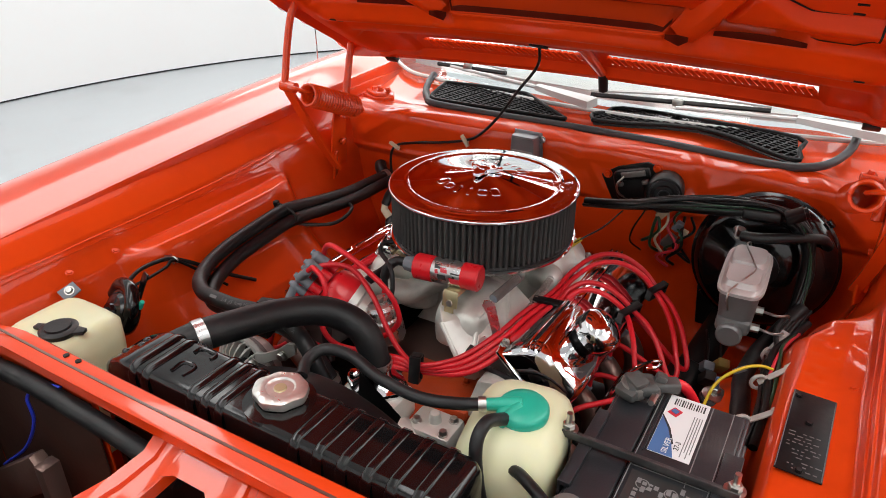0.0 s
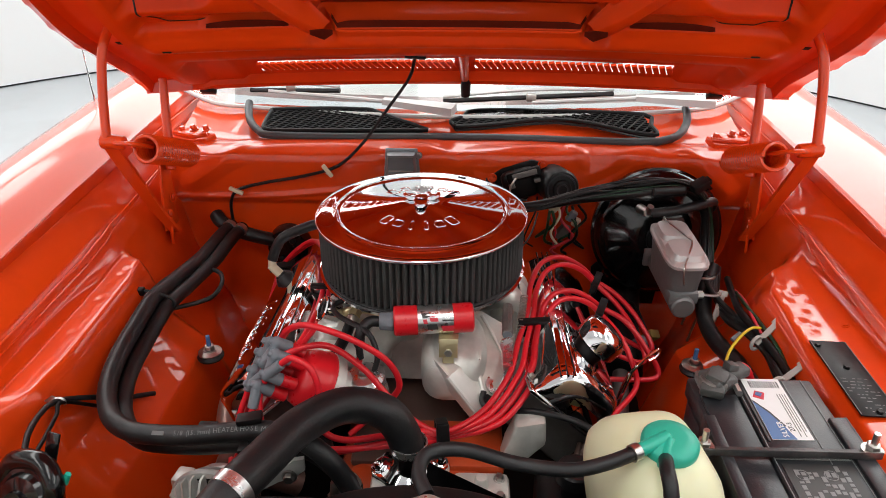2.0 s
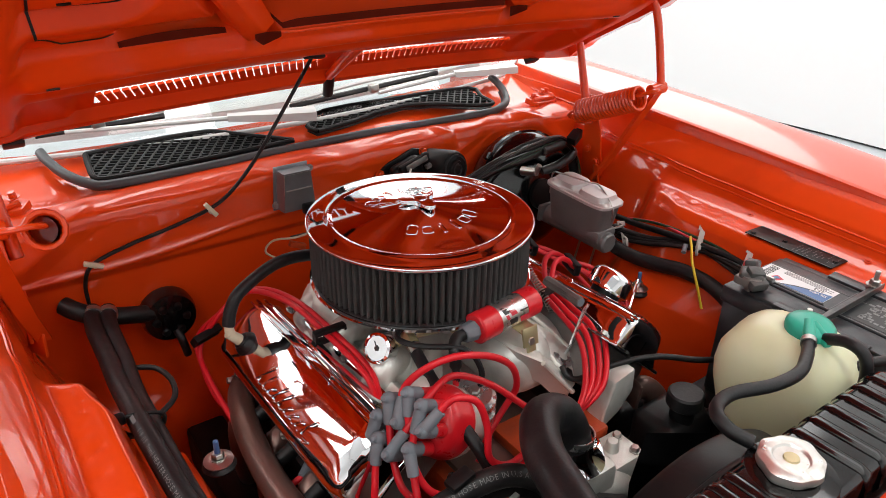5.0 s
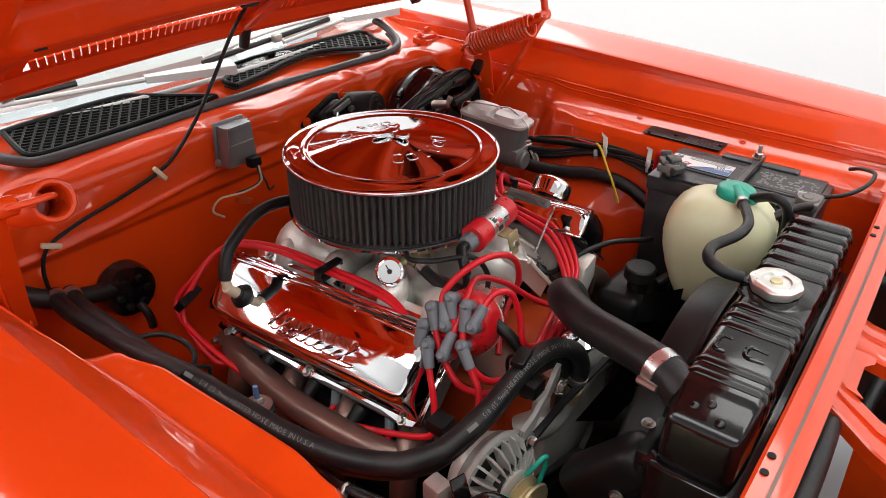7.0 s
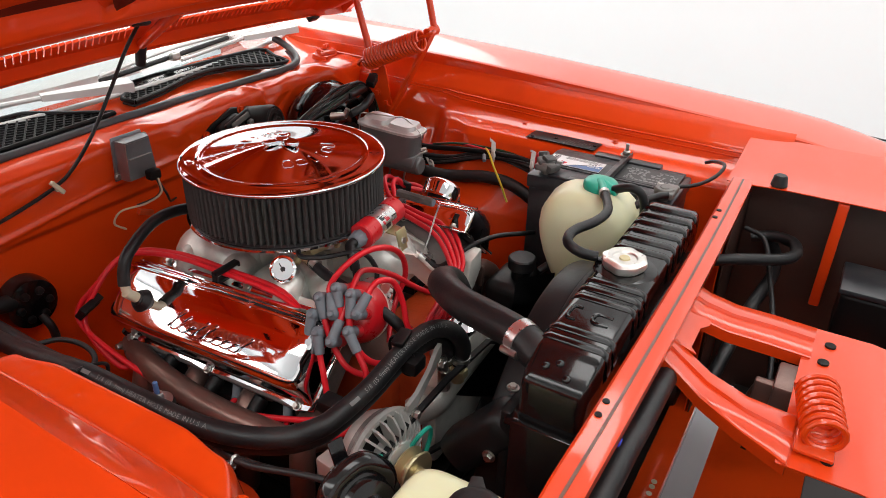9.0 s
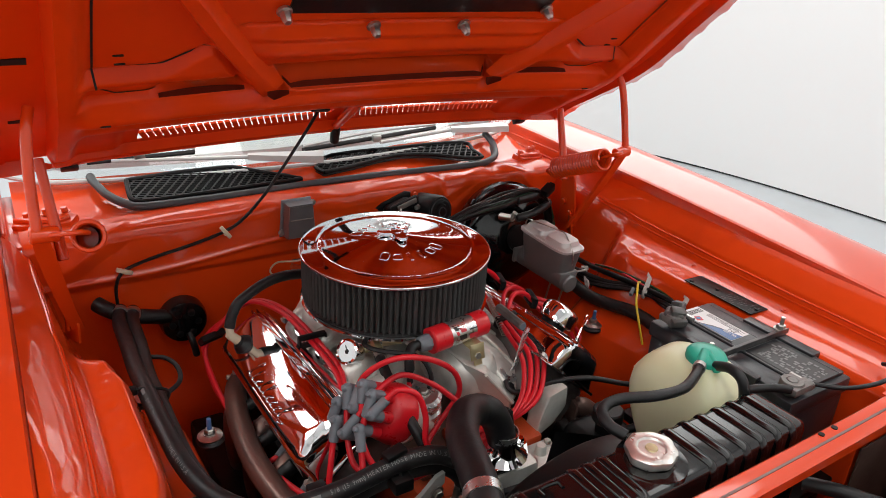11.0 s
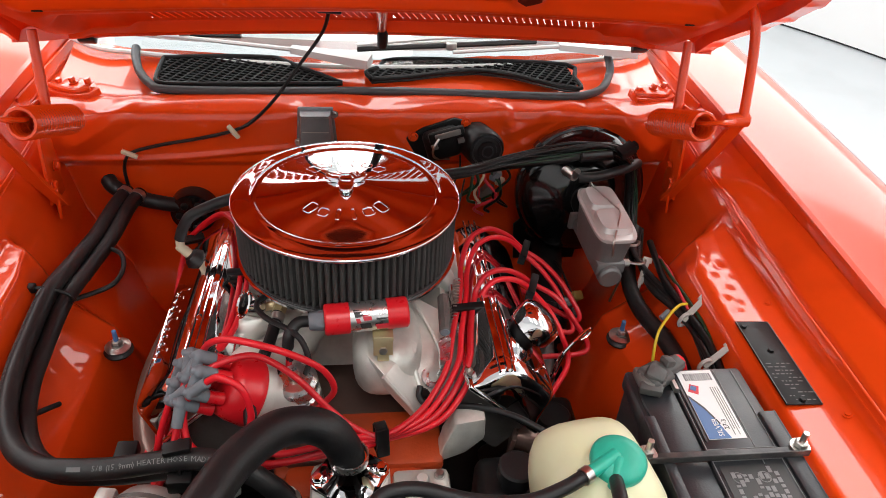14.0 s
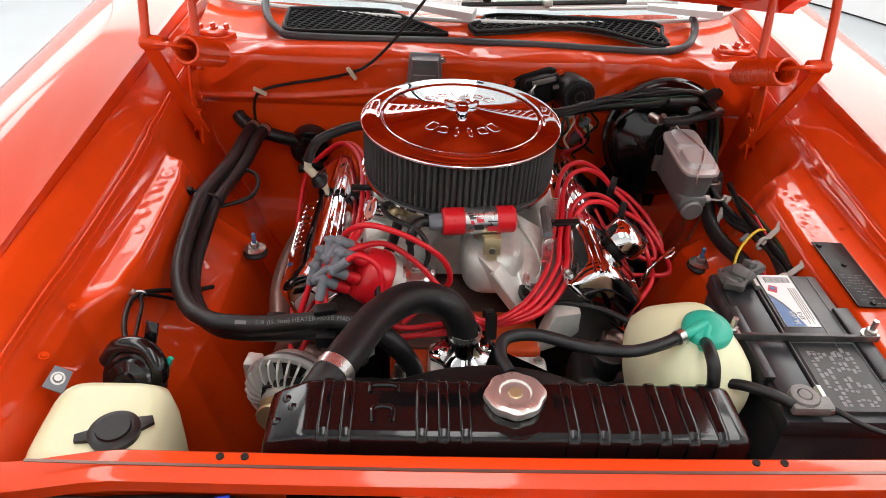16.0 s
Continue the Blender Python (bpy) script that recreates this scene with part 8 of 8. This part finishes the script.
# ---- fixings on the aprons ----
for s, x, y, z in ((-1, 0.462, -0.046, 0.626), (1, 0.446, -0.055, 0.624)):
    sh = thing("shock_mount", (s * x, y, z), "shock absorber stud with washer and nut", "shock mount", "shock mounts")
    part("washer", moved(lathe([(0, -0.004), (0.024, -0.004), (0.025, 0.0), (0.018, 0.006), (0, 0.006)], 28), pose(s * x, y, z)), RUBBER, sh)
    part("cup", moved(lathe([(0.0, 0.006), (0.021, 0.006), (0.022, 0.009), (0.012, 0.013), (0, 0.013)], 28), pose(s * x, y, z)), STEEL, sh)
    part("nut", moved(hexbolt(0.009, 0.009, 0.012), pose(s * x, y, z + 0.013)), STEEL, sh)
    part("stud", rod((s * x, y, z + 0.02), (s * x, y, z + 0.045), 0.0045, 0.004, 10, 0.001), BLUE, sh, "blue painted stud")
pl = thing("data_plate", (0.585, -0.285, 0.788), "black stamped metal data plate on the inner fender", "plate")
PM = pose(0.586, -0.287, 0.7895, 0, 1.5, -1)
part("sheet", moved(box(-0.028, 0.028, -0.088, 0.088, -0.0008, 0.0012, 0.0004), PM), SATINBLACK, pl)
rng = random.Random(8)
for r in range(11):
    x = -0.021
    while x < 0.018:
        wd = rng.uniform(0.002, 0.008)
        if rng.random() < 0.6:
            part("stamped_bar", moved(box(x, x + wd, -0.080 + r * 0.0072, -0.0782 + r * 0.0072, 0.0012, 0.00155, 0), PM), PLATEINK, pl)
        x += wd + 0.003
part("plate_rim", moved(join(box(-0.0275, -0.0262, -0.086, 0.086, 0.001, 0.0017, 0), box(0.0262, 0.0275, -0.086, 0.086, 0.001, 0.0017, 0)), PM), PLATEINK, pl)
for x, y in ((-0.02, 0.075), (0.0, 0.02), (0.0, -0.08)):
    part("screw", moved(hexbolt(0.0045, 0.002, 0.005), PM @ Matrix.Translation((x, y, 0.001))), SATINBLACK, pl)
# stamped slots and bolts of the fender rail
for s in (-1, 1):
    for k in range(7):
        y = -0.42 + k * 0.075
        o = solid("rail_dimple", moved(box(-0.0060, 0.0060, -0.014, 0.014, -0.001, 0.0011, 0.0006), pose(s * 0.6870, y, 0.8505 + 0.0196 * y, 0, s * -38, 0)), BAYPAINT, "pressed oblong dimple in the fender rail", "dimple", "structure", "rail dimples")
    for k, y in enumerate((-0.52, -0.42) if s < 0 else (-0.40, -0.16)):
        solid("fender_bolt", moved(hexbolt(0.0045, 0.002, 0.007), pose(s * 0.633, y, 0.795, 0, s * -22, 0)), BAYPAINT, "orange painted bolt on the inner fender", "bolt", "structure", "fender bolts")
wcl = thing("wire_clip", (-0.590, -0.343, 0.765), "grey metal wire clip on the inner fender", "clip")
part("body", moved(join(box(-0.030, 0.022, -0.008, 0.008, -0.001, 0.0015, 0.0008), rod((-0.018, 0, 0), (-0.018, 0, 0.003), 0.006, None, 10), tube([(0.020 + 0.008 * math.cos(q), 0, 0.008 * math.sin(q)) for q in span(0, 5.2, 7)], 0.0025, 3, 6)), pose(-0.588, -0.343, 0.764, 0, 34, 12)), STEEL, wcl)
cable("horn_wire", [(-0.545, -0.475, 0.770), (-0.562, -0.430, 0.775), (-0.573, -0.38, 0.768), (-0.572, -0.343, 0.758), (-0.555, -0.30, 0.730), (-0.528, -0.25, 0.690), (-0.51, -0.19, 0.65)], 0.0042, RUBBER, "thin black wire from the horn", "wire")
cable("horn_wire", [(-0.540, -0.465, 0.765), (-0.550, -0.42, 0.758), (-0.560, -0.37, 0.755), (-0.566, -0.343, 0.756), (-0.548, -0.30, 0.715), (-0.52, -0.26, 0.67)], 0.003, SATINBLACK, "thin black wire from the horn", "wire")
cable("vacuum_loop", [(-0.582, -0.035, 0.745), (-0.56, -0.01, 0.705), (-0.52, 0.03, 0.690), (-0.485, 0.06, 0.690), (-0.477, 0.10, 0.695), (-0.490, 0.14, 0.698), (-0.519, 0.165, 0.695)], 0.0045, RUBBER, "thin black tube looping under the hoses", "hose")

# ---- antenna ----
an = thing("antenna", (-0.868, 0.502, 0.905), "thin chrome radio antenna on the fender", "antenna")
part("base", moved(lathe([(0, -0.012), (0.030, -0.012), (0.032, -0.008), (0.016, -0.002), (0.013, 0.010), (0, 0.013)], 24), pose(-0.868, 0.502, 0.910)), CHROME, an)
part("mast", rod((-0.868, 0.502, 0.92), (-0.880, 0.512, 1.72), 0.0024, 0.0012, 8), CHROME, an)
part("collar", rod((-0.868, 0.502, 0.92), (-0.868, 0.502, 0.945), 0.005, 0.004, 10), CHROME, an)

# ---- ahead of the core support ----
cable("front_hose", [(-0.64, -0.738, 0.735), (-0.56, -0.741, 0.764), (-0.488, -0.743, 0.782), (-0.434, -0.744, 0.788), (-0.386, -0.745, 0.790), (-0.340, -0.745, 0.788), (-0.280, -0.746, 0.784), (-0.222, -0.746, 0.780), (-0.165, -0.745, 0.771), (-0.10, -0.742, 0.750)], 0.0150, RUBBER, "thick black hose ahead of the core support", "hose")
cable("front_wire", [(-0.34, -0.736, 0.800), (-0.36, -0.740, 0.798), (-0.39, -0.745, 0.785), (-0.415, -0.750, 0.759), (-0.418, -0.750, 0.714), (-0.469, -0.752, 0.639), (-0.56, -0.755, 0.56)], 0.0028, BLUEWIRE, "thin blue wire ahead of the core support", "wire")
# added dark panels; the top cover is out of view and blocks light
solid("added_front_panels", join(box(0.44, 0.66, -1.12, -0.80, 0.30, 0.31, 0.002), box(-0.66, 0.66, -1.13, -1.12, 0.30, 0.80, 0.002), box(-0.66, -0.285, -1.12, -0.93, 0.795, 0.80, 0.002)), DARK, "added dark panels that close and shade the space behind the grille", "splash shield", "structure")
solid("valance_panel", thicken(loft([[(x, -0.800, 0.31), (x, -0.90, 0.34), (x, -1.115, 0.42)] for x in span(-0.66, 0.43, 8)]), 0.003), BAYPAINT, "orange inner valance panel ahead of the radiator", "valance", "structure")
gl = thing("grille_bracket", (-0.4, -0.775, 0.60), "rusty brown steel bracket behind the grille", "bracket")
part("arm", moved(box(-0.13, 0.13, -0.012, 0.012, -0.030, 0.030, 0.003), pose(-0.475, -0.775, 0.585, 0, -36, 0)), HEADER, gl)
part("post", box(-0.372, -0.350, -0.792, -0.762, 0.31, 0.68, 0.003), HEADER, gl)

# dark tray added to hide the bright floor and darken the bay
solid("added_undertray", join(box(-0.60, 0.60, -0.72, 0.40, 0.235, 0.245, 0.002), box(-0.62, -0.60, -0.72, 0.40, 0.235, 0.40, 0.002), box(0.60, 0.62, -0.72, 0.40, 0.235, 0.40, 0.002)), DARK, "added dark panel that hides the floor below the engine bay", "undertray", "structure")
sb = thing("starter_motor", (-0.30, 0.02, 0.42), "dirty dark iron castings beside the block", "engine casting")
part("casting", join(box(-0.345, -0.20, -0.20, 0.21, 0.40, 0.565, 0.02), rod((-0.30, -0.16, 0.50), (-0.30, 0.16, 0.50), 0.055, None, 20, 0.008)), SATINBLACK, sb)
for y in (-0.15, -0.05, 0.06, 0.15):
    part("plug_shield", rod((-0.345, y, 0.60), (-0.375, y, 0.585), 0.014, 0.012, 14, 0.003), SATINBLACK, sb)
    part("stud", moved(hexbolt(0.006, 0.012, 0.009), between((-0.352, y + 0.05, 0.575), (-0.42, y + 0.05, 0.595))), STEEL, sb)
# latch gear, boxes and hoses between the core support and the grille
hl = thing("hood_latch", (-0.03, -0.88, 0.66), "rusty brown hood latch hanging below the latch plate", "latch")
part("body", box(-0.070, 0.0, -0.905, -0.875, 0.64, 0.749, 0.005), HEADER, hl)
part("jaw", box(-0.050, -0.035, -0.880, -0.850, 0.65, 0.735, 0.004), HEADER, hl)
part("lever", tube([(-0.02, -0.875, 0.72), (-0.01, -0.855, 0.70), (0.0, -0.845, 0.66)], 0.005, 5, 8), HEADER, hl)
ls = thing("latch_spring", (-0.14, -0.94, 0.755), "orange painted coil spring on the latch plate", "spring")
part("coil_wire", tube(coil((-0.190, -0.945, 0.782), (-0.085, -0.925, 0.782), 0.024, 0.004, 8), 0.0042, 1, 8), BAYPAINT, ls)
part("seat", box(-0.200, -0.075, -0.962, -0.915, 0.7546, 0.761, 0.003), BAYPAINT, ls)
fb = thing("relay_box", (0.385, -0.99, 0.60), "black plastic box ahead of the core support", "box")
part("body", box(0.33, 0.44, -1.05, -0.94, 0.60, 0.708, 0.01, 3), SATINBLACK, fb)
part("lid", box(0.325, 0.445, -1.055, -0.935, 0.708, 0.72, 0.004), PLASTIC, fb)
for k, pts in enumerate(([(0.26, -0.70, 0.735), (0.285, -0.745, 0.742), (0.305, -0.784, 0.744), (0.340, -0.832, 0.742), (0.385, -0.850, 0.738), (0.435, -0.838, 0.735), (0.455, -0.800, 0.730), (0.45, -0.76, 0.72)], [(0.55, -0.75, 0.70), (0.50, -0.80, 0.69), (0.40, -0.82, 0.68), (0.25, -0.80, 0.66), (0.10, -0.78, 0.60)], [(0.40, -0.75, 0.76), (0.385, -0.79, 0.75), (0.33, -0.82, 0.70), (0.22, -0.85, 0.66), (0.12, -0.87, 0.60), (0.05, -0.86, 0.52)])):
    cable("front_hose", pts, (0.0115, 0.012, 0.005)[k], RUBBER, "black hose ahead of the core support", "hose", "front hoses")
hn2 = thing("horn", (0.24, -0.90, 0.56), "black disc horn ahead of the radiator", "horn")
part("disc", moved(lathe([(0, -0.03), (0.03, -0.03), (0.05, -0.018), (0.055, 0.0), (0.058, 0.006), (0.046, 0.014), (0.02, 0.024), (0, 0.024)], 32), pose(0.24, -0.90, 0.60, 60, 0, 20)), GLOSSBLACK, hn2)
part("mount", box(0.235, 0.245, -0.90, -0.86, 0.52, 0.58, 0.002), SATINBLACK, hn2)
rp = thing("rubber_plug", (0.467, -0.785, 0.835), "round black rubber plug on the core support", "plug")
part("body", rod((0.467, -0.785, 0.832), (0.467, -0.785, 0.856), 0.016, 0.013, 20, 0.003), RUBBER, rp)
